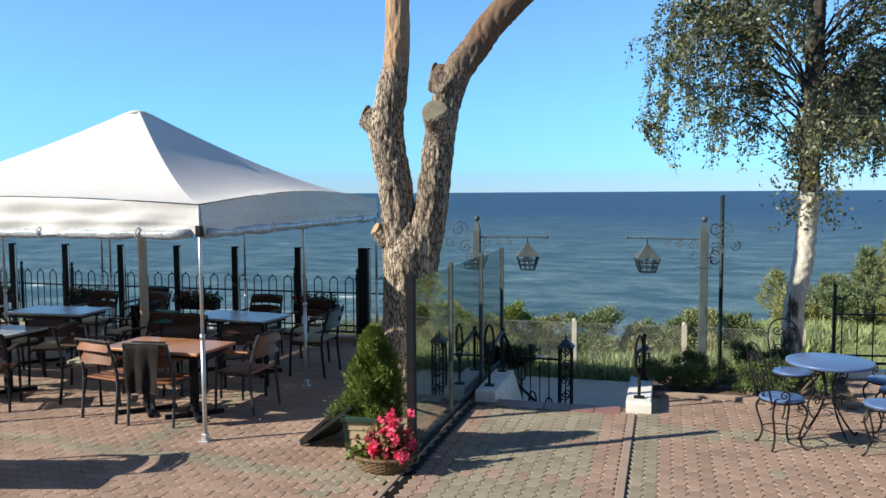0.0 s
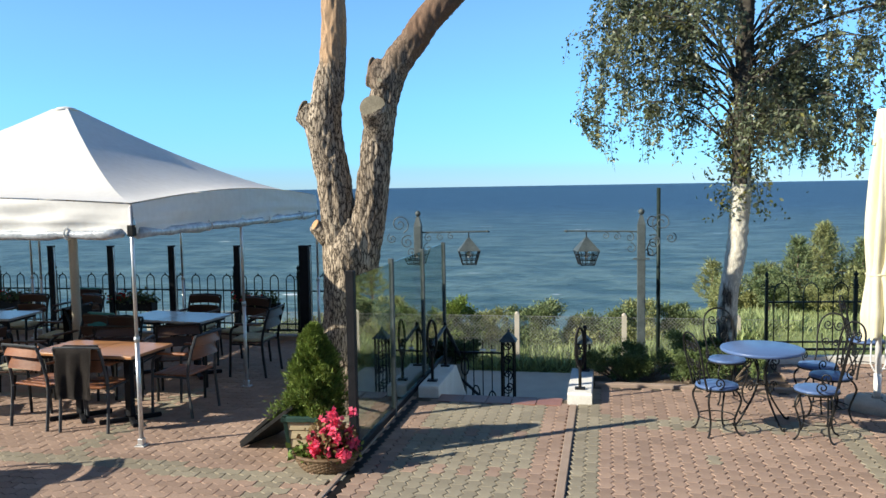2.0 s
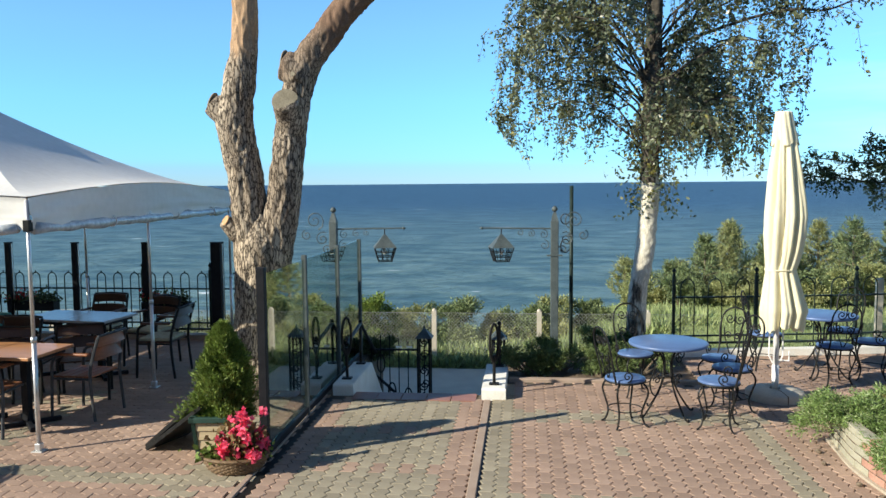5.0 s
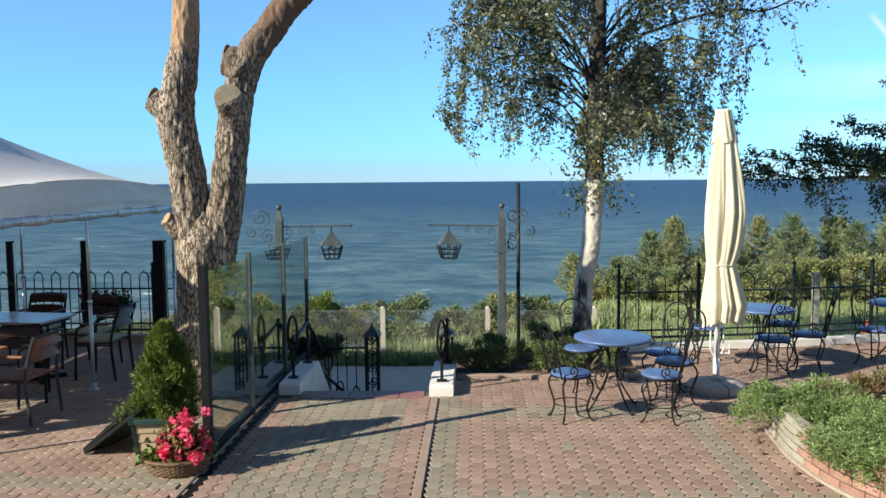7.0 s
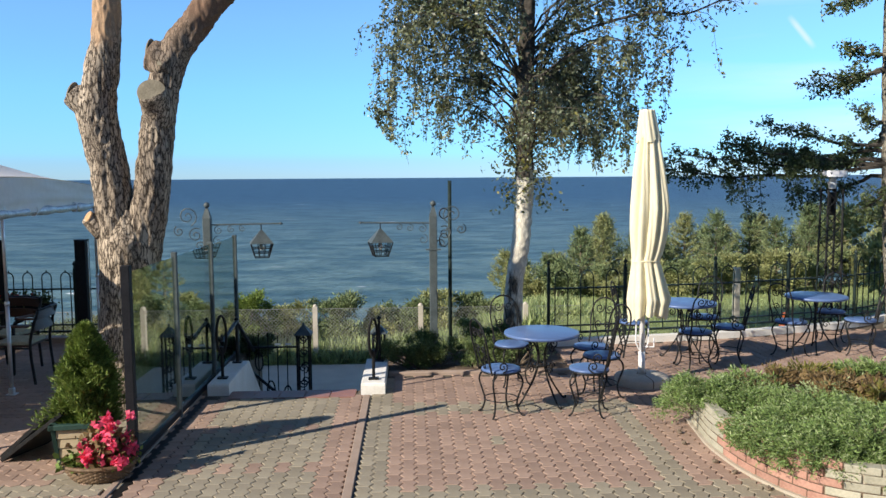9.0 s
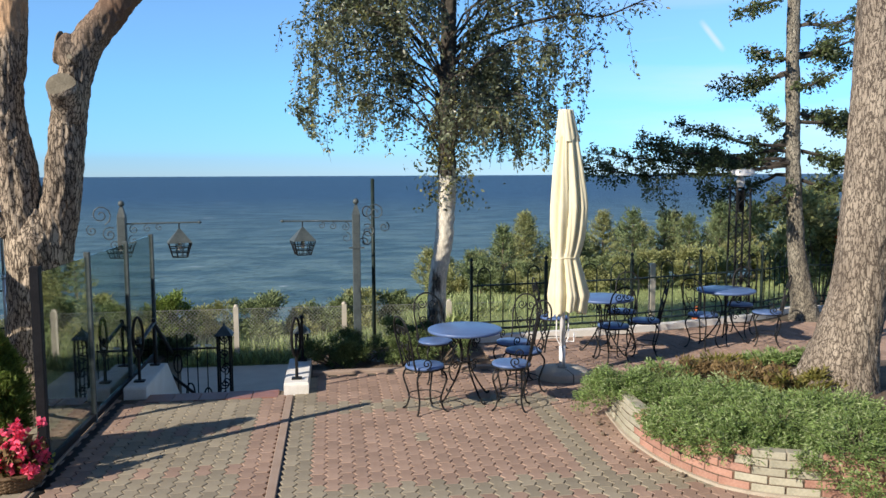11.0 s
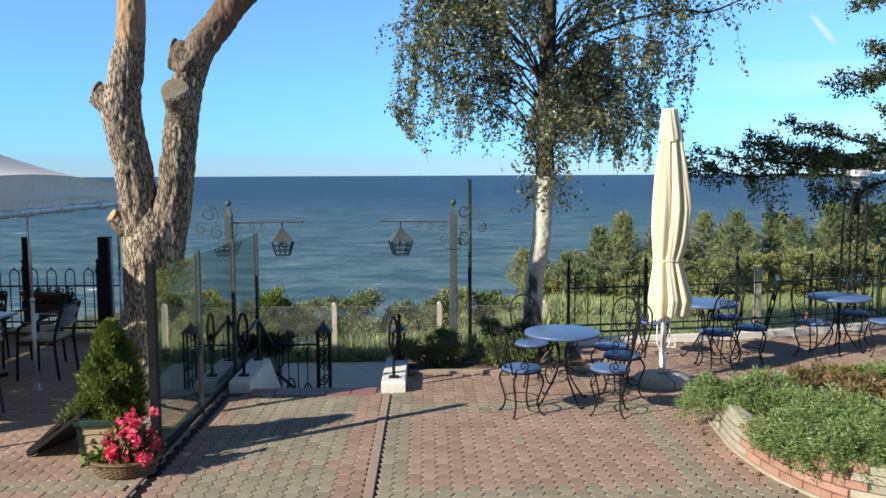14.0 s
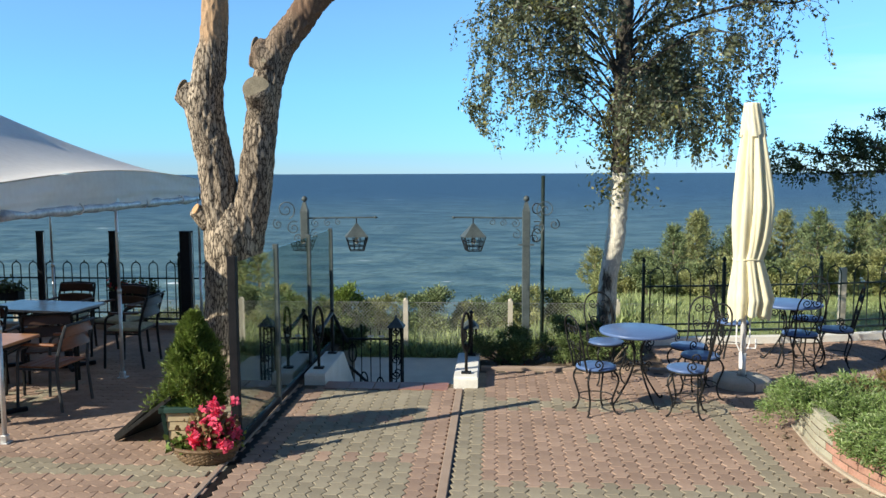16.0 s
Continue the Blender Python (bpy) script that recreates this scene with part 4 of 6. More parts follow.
# ---- trees ----
def make_pine():
    t = thing("pine_tree", "forked old pine with rough bark and sawn-off limbs", "tree", pose(-2.705, 8.10, 0.302) @ Matrix.Scale(0.870, 4))
    part("trunk", bark_tube([(-0.04, 0, -0.42), (-0.01, 0, -0.2), (0.01, 0, 0.05), (0.03, 0, 0.4), (0.05, 0, 0.8), (0.07, 0, 1.28), (0.12, 0, 1.62), (0.13, 0, 1.98)], [0.42, 0.35, 0.31, 0.29, 0.28, 0.285, 0.29, 0.14], 120, 0.02, 0.018, (13, 13, 4)), PLATED, t, smooth=True)
    limb = part("limb", bark_tube([(0.0, 0, 0.95), (-0.015, 0, 1.5), (-0.03, 0, 1.9), (-0.051, 0, 2.2), (-0.085, 0, 2.47), (-0.146, 0, 2.79), (-0.185, 0, 3.1), (-0.125, 0, 3.43), (-0.062, 0, 3.8), (-0.035, 0, 4.07), (-0.024, 0, 4.4), (-0.02, 0, 5.9)],
                                  [0.20, 0.21, 0.205, 0.20, 0.20, 0.203, 0.200, 0.182, 0.152, 0.142, 0.140, 0.12], 100, 0.02, 0.016, (13, 13, 4), 3,
                                  knots=[((-0.30, -0.08, 3.1), 0.13, 0.03), ((-0.06, -0.18, 2.95), 0.05, 0.03), ((-0.02, -0.19, 2.68), 0.045, 0.03), ((-0.2, -0.1, 3.62), 0.10, 0.025)]), PLATED, t, smooth=True)
    st = part("stub", bark_tube([(-0.20, 0, 3.08), (-0.34, -0.02, 3.19), (-0.435, -0.03, 3.27)], [0.17, 0.145, 0.128], 32, 0.025, 0.012, (11, 11, 4), 7), PLATED, limb, smooth=True)
    part("cut_face", lathe([(0.002, 0), (0.128, 0), (0.134, -0.014)], 22), CUTWOOD, st, "grey weathered saw cut").matrix_basis = pose(-0.446, -0.03, 3.278, 0, -72, 0)
    r = part("limb", bark_tube([(0.14, 0, 0.95), (0.19, 0, 1.3), (0.241, 0, 1.61), (0.308, 0, 1.81), (0.378, 0, 2.136), (0.419, 0, 2.46), (0.462, 0, 2.784), (0.51, 0, 3.106), (0.585, 0, 3.424), (0.70, 0, 3.74), (0.946, 0, 4.05), (1.204, 0, 4.361), (2.0, 0, 5.1), (2.6, 0, 5.9)],
                               [0.20, 0.23, 0.235, 0.208, 0.190, 0.186, 0.180, 0.172, 0.168, 0.168, 0.158, 0.155, 0.14, 0.12], 100, 0.02, 0.016, (13, 13, 4), 11), PLATED_DARK, t, smooth=True)
    s1 = part("stub", bark_tube([(0.51, -0.02, 2.95), (0.51, -0.15, 3.16), (0.515, -0.29, 3.27)], [0.16, 0.16, 0.148], 32, 0.025, 0.012, (11, 11, 4), 13), PLATED_DARK, r, smooth=True)
    part("cut_face", lathe([(0.002, 0.005), (0.05, 0.002), (0.10, 0.004), (0.146, 0.0), (0.154, -0.02)], 30), CUTWOOD, s1, "grey sawn end with rings").matrix_basis = pose(0.515, -0.298, 3.275, 62, 0, 8)
    s2 = part("stub", bark_tube([(0.64, -0.02, 3.55), (0.52, -0.02, 3.66), (0.44, -0.02, 3.70)], [0.185, 0.175, 0.17], 32, 0.025, 0.012, (11, 11, 4), 17), PLATED_DARK, r, smooth=True)
    part("cut_face", lathe([(0.002, 0), (0.165, 0), (0.172, -0.014)], 22), CUTWOOD, s2).matrix_basis = pose(0.428, -0.02, 3.705, 0, -84, 0)
    s3 = part("stub", bark_tube([(0.65, -0.1, 3.50), (0.60, -0.22, 3.58)], [0.055, 0.042], 16, 0.02, 0.006, (11, 11, 4), 19), PLATED_DARK, r, smooth=True)
    part("cut_face", lathe([(0.002, 0), (0.040, 0), (0.043, -0.01)], 14), CUTWOOD, s3).matrix_basis = pose(0.60, -0.222, 3.583, 50, 0, 0)
    s4 = part("stub", bark_tube([(-0.15, -0.05, 1.75), (-0.26, -0.10, 1.86), (-0.29, -0.13, 1.90)], [0.13, 0.09, 0.075], 20, 0.02, 0.008, (11, 11, 4), 23), PLATED, t, smooth=True)
    part("cut_face", lathe([(0.002, 0), (0.072, 0), (0.076, -0.012)], 18), CUTFRESH, s4, "fresh orange saw cut").matrix_basis = pose(-0.295, -0.135, 1.907, 35, -52, 0)


make_pine()


def make_birch():
    t = thing("birch_tree", "white-barked birch with drooping twigs of small leaves", "tree", pose(1.52, 10.6, -0.15))
    part("trunk", bark_tube([(-0.03, 0, 0), (0, 0, 0.5), (0.02, 0, 1.05), (0.11, 0, 1.65), (0.15, 0, 2.25), (0.155, 0, 2.6)],
                            [0.165, 0.122, 0.112, 0.118, 0.115, 0.112], 40, 0.03, 0.012, (9, 9, 7), 31), BIRCH, t)
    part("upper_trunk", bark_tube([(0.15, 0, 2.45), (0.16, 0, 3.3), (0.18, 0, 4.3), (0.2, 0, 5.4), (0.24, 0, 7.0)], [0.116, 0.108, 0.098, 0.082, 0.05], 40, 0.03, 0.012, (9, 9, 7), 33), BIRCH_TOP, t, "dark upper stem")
    rg = np.random.default_rng(8)
    C, Y = [], []

    def hem(x):
        """Lower edge of the crown."""
        return float(np.interp(x, [-2.1, -1.75, -1.4, -0.8, -0.4, 0.16, 0.6, 1.0, 1.4, 1.9, 2.3], [3.6, 3.3, 2.75, 2.62, 3.0, 2.35, 3.0, 2.65, 2.6, 3.0, 3.4]))

    wood = bmesh.new()
    # the widest boughs: bearing, length, foot, rise
    long_boughs = [(3.14, 2.0, 3.9, 1.2), (3.3, 1.9, 3.6, 1.2), (2.95, 1.95, 4.3, 1.1), (3.2, 1.8, 3.3, 1.2), (0.0, 2.05, 3.8, 1.2), (0.2, 2.0, 3.4, 1.1), (-0.2, 2.0, 4.2, 1.1), (0.1, 1.55, 3.0, 1.1), (-0.15, 1.35, 3.3, 1.0), (0.5, 1.5, 2.9, 1.1), (0.0, 1.1, 2.8, 1.0)]
    for b in range(78):
        z0 = rg.uniform(2.45, 5.9)
        az = b * 2.399 + rg.uniform(-0.4, 0.4)
        ln = (2.35 if z0 > 2.8 else 1.75) * rg.uniform(0.55, 1.0) * (1 if z0 < 5.6 else 0.75)
        if math.cos(az) < -0.3:
            ln = min(ln, 1.95 / -math.cos(az))
        elif math.cos(az) > 0.3:
            ln = min(ln, 2.1 / math.cos(az))
        if math.sin(az) < -0.3:
            ln = min(ln, 1.45 / -math.sin(az))
        rise = rg.uniform(0.55, 1.4)
        if b < len(long_boughs):
            az, ln, z0, rise = long_boughs[b]
        pts = []
        for i in range(8):
            u = i / 7
            pts.append(Vector((0.16 + math.cos(az) * ln * u + 0.05 * rg.normal(), math.sin(az) * ln * u + 0.05 * rg.normal(), z0 + rise * math.sin(u * 2.3) - 0.5 * u * u)))
        tube(wood, pts[:6], [0.016 * (1 - 0.9 * i / 7) + 0.002 for i in range(6)], 5)
        for k in range(29):
            u = rg.uniform(0.12, 1.0) ** 0.75
            a = pts[min(int(u * 7), 6)].lerp(pts[min(int(u * 7) + 1, 7)], u * 7 % 1)
            if b >= len(long_boughs) and noise.noise(Vector((a.x * 2.1 + 3.7, a.y * 1.5, a.z * 1.5))) < -0.06:
                continue
            dr = rg.uniform(0.22, 0.80) * (1.2 if u > 0.7 else 0.8)
            ox, oy = rg.normal(0, 0.17, 2)
            end = a + Vector((ox, oy, -dr))
            end.z = max(end.z, hem(end.x) - 0.1)
            mid = a.lerp(end, 0.4) + Vector((ox * 0.35, oy * 0.35, 0.09))
            tube(wood, [a, mid, end], [0.005, 0.0035, 0.002], 3)
            m = int(19 + dr * 34)
            for _ in range(m):
                v = rg.uniform(0.1, 1.0)
                p = (a.lerp(mid, v / 0.45) if v < 0.45 else mid.lerp(end, (v - 0.45) / 0.55)) + Vector(rg.normal(0, 0.030, 3))
                if abs(p.x - 0.17) < 0.12 and p.y < 0 and p.z < 5 and rg.uniform() < 0.7:
                    continue
                if p.z < hem(p.x) + 0.15 * math.sin(p.x * 5.1 + p.y) and rg.uniform() < 0.93:
                    continue
                (Y if rg.uniform() < (0.16 if p.z < 2.9 else 0.04) else C).append(p)
    # leafy shoots on the stem
    for _ in range(1100):
        z = rg.uniform(2.2, 3.4)
        a = rg.uniform(0, 6.28)
        r = 0.13 + abs(rg.normal(0, 0.17))
        (Y if rg.uniform() < 0.35 else C).append(Vector((0.16 + r * math.cos(a), r * math.sin(a), z - r * 0.5)))
    # the long bare bough
    bough = smooth_path([(0.2, 0, 4.1), (1.2, -0.2, 4.42), (1.75, -0.4, 4.50), (2.1, -0.45, 4.47), (2.5, -0.5, 4.62), (2.9, -0.6, 4.80), (3.3, -0.6, 4.95)], 6)
    tube(wood, bough, [0.022 - 0.018 * i / len(bough) for i in range(len(bough))], 6)
    for k in range(26):
        p = bough[int(rg.uniform(8, len(bough) - 1))]
        e = p + Vector((rg.uniform(-0.05, 0.4), rg.normal(0, 0.2), rg.uniform(-0.22, 0.32)))
        tube(wood, [p, p.lerp(e, 0.5) + Vector((0, 0, 0.05)), e], [0.006, 0.004, 0.002], 3)
        for _ in range(7):
            C.append(p.lerp(e, rg.uniform(0.3, 1)) + Vector(rg.normal(0, 0.04, 3)))
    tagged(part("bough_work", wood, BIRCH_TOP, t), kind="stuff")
    leaves("crown", C, 0.058, LEAF_BIRCH, t, "", 0.5, 0.45, 5)
    leaves("crown", Y, 0.056, LEAF_YELLOW, t, "yellowing leaves", 0.62, 0.45, 6)


make_birch()


def make_spray_tree():
    t = thing("lawn_tree", "grey-trunked tree with long level boughs of dark sprays", "tree", pose(7.53, 11.75, -0.02))
    part("trunk", bark_tube([(0.05, 0, 0), (0, 0, 0.3), (-0.15, 0, 1.2), (-0.26, 0, 2.6), (-0.32, 0, 4.1), (-0.33, 0, 5.2), (-0.3, 0, 7)], [0.26, 0.185, 0.125, 0.105, 0.098, 0.085, 0.06], 40, 0.03, 0.012, (10, 10, 5), 41), PLATED_GREY, t, smooth=True)
    rg = np.random.default_rng(21)
    wood, C = bmesh.new(), []
    # (foot, tip, spread of the sprays above and below, density)
    boughs = [((-0.33, 0, 2.42), (-3.45, -0.2, 2.40), 0.20, 1.0), ((-0.33, 0, 2.48), (-3.2, 0.1, 2.72), 0.17, 1.0), ((-0.34, 0, 2.55), (-2.55, -0.4, 2.86), 0.17, 1.1), ((-0.34, 0, 2.5), (-1.8, 0.4, 2.84), 0.18, 1.3),
              ((-0.36, 0, 2.78), (-1.72, -0.1, 3.18), 0.13, 1.0), ((-0.36, 0, 2.7), (-1.3, 0.5, 2.75), 0.2, 1.2), ((-0.37, 0, 3.1), (-0.78, -0.1, 3.26), 0.1, 0.6),
              ((-0.40, 0, 3.85), (-1.5, -0.1, 3.80), 0.16, 0.8), ((-0.40, 0, 3.9), (-1.3, 0.3, 3.66), 0.16, 0.7), ((-0.42, 0, 4.1), (-0.95, 0.0, 4.25), 0.14, 0.7),
              ((-0.45, 0, 5.1), (-1.34, -0.1, 4.78), 0.12, 0.8), ((-0.45, 0, 5.3), (-1.2, 0.3, 5.4), 0.2, 0.8),
              ((-0.33, 0, 4.1), (1.3, -0.2, 4.75), 0.2, 1.2), ((-0.33, 0, 4.2), (1.1, 0.3, 4.3), 0.2, 1.2), ((-0.3, 0, 3.15), (1.6, -0.1, 3.18), 0.2, 1.6), ((-0.3, 0, 3.25), (1.4, 0.5, 3.3), 0.18, 1.3),
              ((-0.28, 0, 2.7), (1.6, 0.2, 2.5), 0.2, 1.3), ((-0.28, 0, 2.3), (1.2, -0.3, 2.0), 0.22, 1.2), ((-0.33, 0, 4.6), (1.2, 0, 4.9), 0.2, 0.8),
              ((-0.30, 0, 2.35), (-1.05, 0.2, 2.05), 0.24, 1.3), ((-0.28, 0, 2.2), (-0.75, -0.2, 1.85), 0.2, 1.0), ((-0.3, 0, 3.0), (0.2, 1.6, 2.7), 0.2, 0.8), ((-0.34, 0, 3.7), (-0.5, -1.3, 3.75), 0.15, 0.5)]
    for a, b, thick, dense in boughs:
        a, b = Vector(a), Vector(b)
        n = 9
        bow = 0.9 if b.x < -1 and b.z < 3.3 else 0.0
        pts = [a.lerp(b, i / n) + Vector((0, bow * math.sin(i / n * 1.57) + 0.05 * rg.normal(), -0.10 * math.sin(i / n * 3.1) + 0.02 * rg.normal())) for i in range(n + 1)]
        tube(wood, pts, [0.030 * (1 - 0.85 * i / n) + 0.003 for i in range(n + 1)], 5)
        side = (b - a).cross(Vector((0, 0, 1))).normalized()
        along_ = (b - a).normalized()
        for k in range(int(18 * dense * max(1.0, (b - a).length))):
            u = rg.uniform(0.15, 1.0)
            p = pts[min(int(u * n), n - 1)].lerp(pts[min(int(u * n) + 1, n)], u * n % 1)
            ln = rg.uniform(0.12, 0.34) * (1.2 - 0.5 * u)
            e = p + side * ln * rg.choice([-1, 1]) * rg.uniform(0.2, 1) + along_ * ln * 0.7 + Vector((0, 0, rg.uniform(-1.0, 0.9) * thick))
            tube(wood, [p, e], [0.004, 0.002], 3)
            for _ in range(int(22 + 90 * ln)):
                C.append(p.lerp(e, rg.uniform(0.3, 1.1)) + Vector(rg.normal(0, 0.042, 3)))
    # thin hanging sprays of paler leaves under the lowest boughs
    P = []
    for x, z0, z1 in ((-2.08, 2.3, 1.62), (-1.95, 2.28, 1.6), (-1.8, 2.2, 1.5), (-2.3, 2.3, 1.9), (-2.45, 2.3, 2.0), (-1.41, 2.2, 1.68), (-1.25, 2.2, 1.72), (-1.3, 2.15, 1.85)):
        y = 0.9 + rg.normal(0, 0.2)
        tube(wood, [(x, y, z0 + 0.1), (x + 0.05, y, (z0 + z1) / 2), (x + 0.12, y, z1)], [0.006, 0.004, 0.002], 3)
        for _ in range(75):
            u = rg.uniform(0, 1)
            (P if x < -1.5 else C).append((x + 0.12 * u + rg.normal(0, 0.05), y + rg.normal(0, 0.05), z0 + (z1 - z0) * u + rg.normal(0, 0.03)))
    leaves("crown", P, 0.07, LEAF_BIRCH, t, "paler hanging sprays", 0.5, 0.4, 10)
    tagged(part("bough_work", wood, BIRCH_TOP, t), kind="stuff")
    leaves("crown", C, 0.06, LEAF_LARCH, t, "", 0.5, 0.2, 9)


make_spray_tree()


def make_bed_pine():
    # trunk with two surface roots
    t = thing("pine_tree", "thick leaning pine trunk growing in the raised bed", "tree", pose(4.78, 6.8, 0.2))
    part("trunk", bark_tube([(-0.06, 0, -0.1), (0.0, 0, 0.15), (0.09, 0, 0.6), (0.19, 0, 1.0), (0.25, 0, 1.6), (0.28, 0, 2.3), (0.3, 0, 3.6), (0.3, 0, 6.0)], [0.46, 0.37, 0.27, 0.24, 0.235, 0.225, 0.2, 0.15], 110, 0.02, 0.013, (13, 13, 4), 51), PLATED_BED, t, smooth=True)
    part("root", bark_tube([(-0.1, -0.1, 0.2), (-0.45, -0.35, 0.12), (-0.75, -0.55, 0.02)], [0.16, 0.10, 0.05], 24, 0.03, 0.012, (10, 10, 6), 53), PLATED_BED, t, smooth=True)
    part("root", bark_tube([(-0.1, 0.1, 0.2), (-0.5, 0.2, 0.10), (-0.85, 0.2, 0.0)], [0.15, 0.09, 0.04], 24, 0.03, 0.012, (10, 10, 6), 55), PLATED_BED, t, smooth=True)


make_bed_pine()


# ---- planter by the glass screen ----
def make_planter():
    p = thing("planter_box", "green-framed planter with beige slats holding a clipped thuja", "planter", pose(-2.53, 6.62, 0, 0, 0, 8))
    for i in range(4):
        m = pose(0, 0, 0, 0, 0, 90 * i)
        for s in (-1, 1):
            bm = bmesh.new()
            tube(bm, [m @ Vector((s * 0.15, -0.15, 0.0)), m @ Vector((s * 0.185, -0.185, 0.36))], 0.022, 4)
            part("corner_post", bm, PLANTERGREEN, p)
        part("rim", boxbm((-0.215, -0.215, 0.34), (0.215, -0.165, 0.385), 0.006, m), PLANTERGREEN, p)
        for k in range(4):
            z = 0.03 + 0.078 * k
            o = 0.150 + 0.035 * (z + 0.035) / 0.36
            part("slat", boxbm((-o + 0.015, -o - 0.008, z), (o - 0.015, -o + 0.008, z + 0.072), 0.004, m), PLANTERSLAT, p, "beige wooden slat")
    part("soil", boxbm((-0.17, -0.17, 0.28), (0.17, 0.17, 0.33)), SOIL, p)
    rg = np.random.default_rng(3)
    stem = thing("thuja", "dense bright green conical thuja in a planter", "shrub", pose(-2.49, 6.64, 0.33))
    part("stem", bar([(0, 0, 0), (0.01, 0, 0.4), (0, 0, 0.75)], [0.02, 0.014, 0.004], 7), BARK, stem)
    C, D = [], []
    for _ in range(24000):
        z = rg.uniform(-0.02, 0.80)
        w = 0.215 * (1 - (max(z - 0.10, 0) / 0.71) ** 2.1) * (0.75 + 0.25 * min(1, (z + 0.05) / 0.2)) + 0.012
        a = rg.uniform(0, 6.283)
        lump = 1 + 0.17 * math.sin(a * 5 + z * 13) + 0.15 * math.sin(a * 3 - z * 21) + 0.12 * math.sin(a * 11 + z * 47)
        r = w * lump * rg.uniform(0.62, 1.04)
        C.append((r * math.cos(a), r * math.sin(a), z))
        D.append((math.cos(a) * 0.55, math.sin(a) * 0.55, 0.75))
    for _ in range(420):      # a loose low branch
        u = rg.uniform(0, 1)
        C.append((-0.17 - 0.2 * u + rg.normal(0, 0.03), -0.05 + rg.normal(0, 0.04), 0.10 - 0.06 * u + rg.normal(0, 0.035)))
        D.append((-0.6, 0, 0.4))
    leaves("foliage", C, 0.05, THUJA, stem, "", 0.2, 0, 4, D)


make_planter()


def make_basket():
    b = thing("flower_basket", "low wicker basket full of pink begonias", "flower basket", pose(-2.27, 6.26, 0))
    bm = bmesh.new()
    for k in range(9):
        z = 0.012 + 0.0135 * k
        r = 0.19 + 0.075 * (k / 8) ** 0.7
        tube(bm, [((r + 0.006 * (-1) ** (j + k)) * math.cos(j * math.pi / 22), (r + 0.006 * (-1) ** (j + k)) * 0.72 * math.sin(j * math.pi / 22), z) for j in range(44)], 0.011, 5, True)
    part("weave", bm, WICKER, b)
    for j in range(22):
        a = j * math.pi / 11
        part("stake", bar([(0.19 * math.cos(a), 0.137 * math.sin(a), 0), (0.268 * math.cos(a), 0.193 * math.sin(a), 0.128)], 0.006, 4), WICKER, b)
    part("rim", bar([(0.272 * math.cos(a), 0.196 * math.sin(a), 0.132) for a in np.linspace(0, 6.283, 33)[:-1]], 0.016, 6, True), WICKER, b)
    part("handle", bar([(-0.26, 0.03 * math.cos(a) * 2.0, 0.135 + 0.045 * math.sin(a)) for a in np.linspace(0, 3.14, 9)], 0.010, 5), WICKER, b)
    part("soil", lathe([(0.24, 0.09), (0.2, 0.105), (0.01, 0.115)], 20, sq=0.72), SOIL, b)
    rg = np.random.default_rng(14)
    f = thing("begonia", "bushy begonia with bright pink flowers", "flowers", pose(-2.27, 6.26, 0.10))
    C = [(rg.normal(0.06, 0.09), rg.normal(0, 0.07), rg.uniform(0.0, 0.26)) for _ in range(600)]
    leaves("foliage", C, 0.055, REDLEAF, f, "bronze-green leaves", 0.7, 0, 15)
    C = [(rg.normal(-0.05, 0.12), rg.normal(0, 0.07), rg.uniform(0.0, 0.10)) for _ in range(420)]
    leaves("foliage", C, 0.05, THUJA, f, "", 0.7, 0, 16)
    for k in range(32):
        u = rg.uniform(0, 1)
        cx = rg.uniform(-0.11, 0.25)
        cz = 0.06 + 0.36 * u * (1 if cx > 0.02 else 0.6) * (1 - abs(cx - 0.1) * 1.2)
        cy = rg.uniform(-0.16, 0.08)
        P = [(cx + rg.normal(0, 0.016), cy + rg.normal(0, 0.016), cz + rg.normal(0, 0.016)) for _ in range(16)]
        leaves("flower", P, 0.046, FLOWER, f, "", 0.9, 0, 100 + k)


make_basket()

sign = thing("sandwich_board", "black folded sandwich board leaning low on the paving", "sign", pose(-3.0, 6.70, 0, 0, 0, -20) @ Matrix.Scale(1.25, 4))
for s, a in ((0, 0), (1, 0)):
    m = pose(-0.20 + 0.055 * s, -0.02 - 0.05 * s, 0.012, 0, -38 + 3 * s, 0)
    pn = part("panel", boxbm((0, -0.02, 0), (0.60, 0.36, 0.012), 0.002, m), BOARD, sign)
    for lo, hi in (((0, -0.03, -0.004), (0.60, -0.015, 0.022)), ((0, 0.355, -0.004), (0.60, 0.37, 0.022)), ((-0.012, -0.03, -0.004), (0.004, 0.37, 0.022)), ((0.596, -0.03, -0.004), (0.612, 0.37, 0.022))):
        part("frame_strip", boxbm(lo, hi, 0.002, m), IRON, pn)


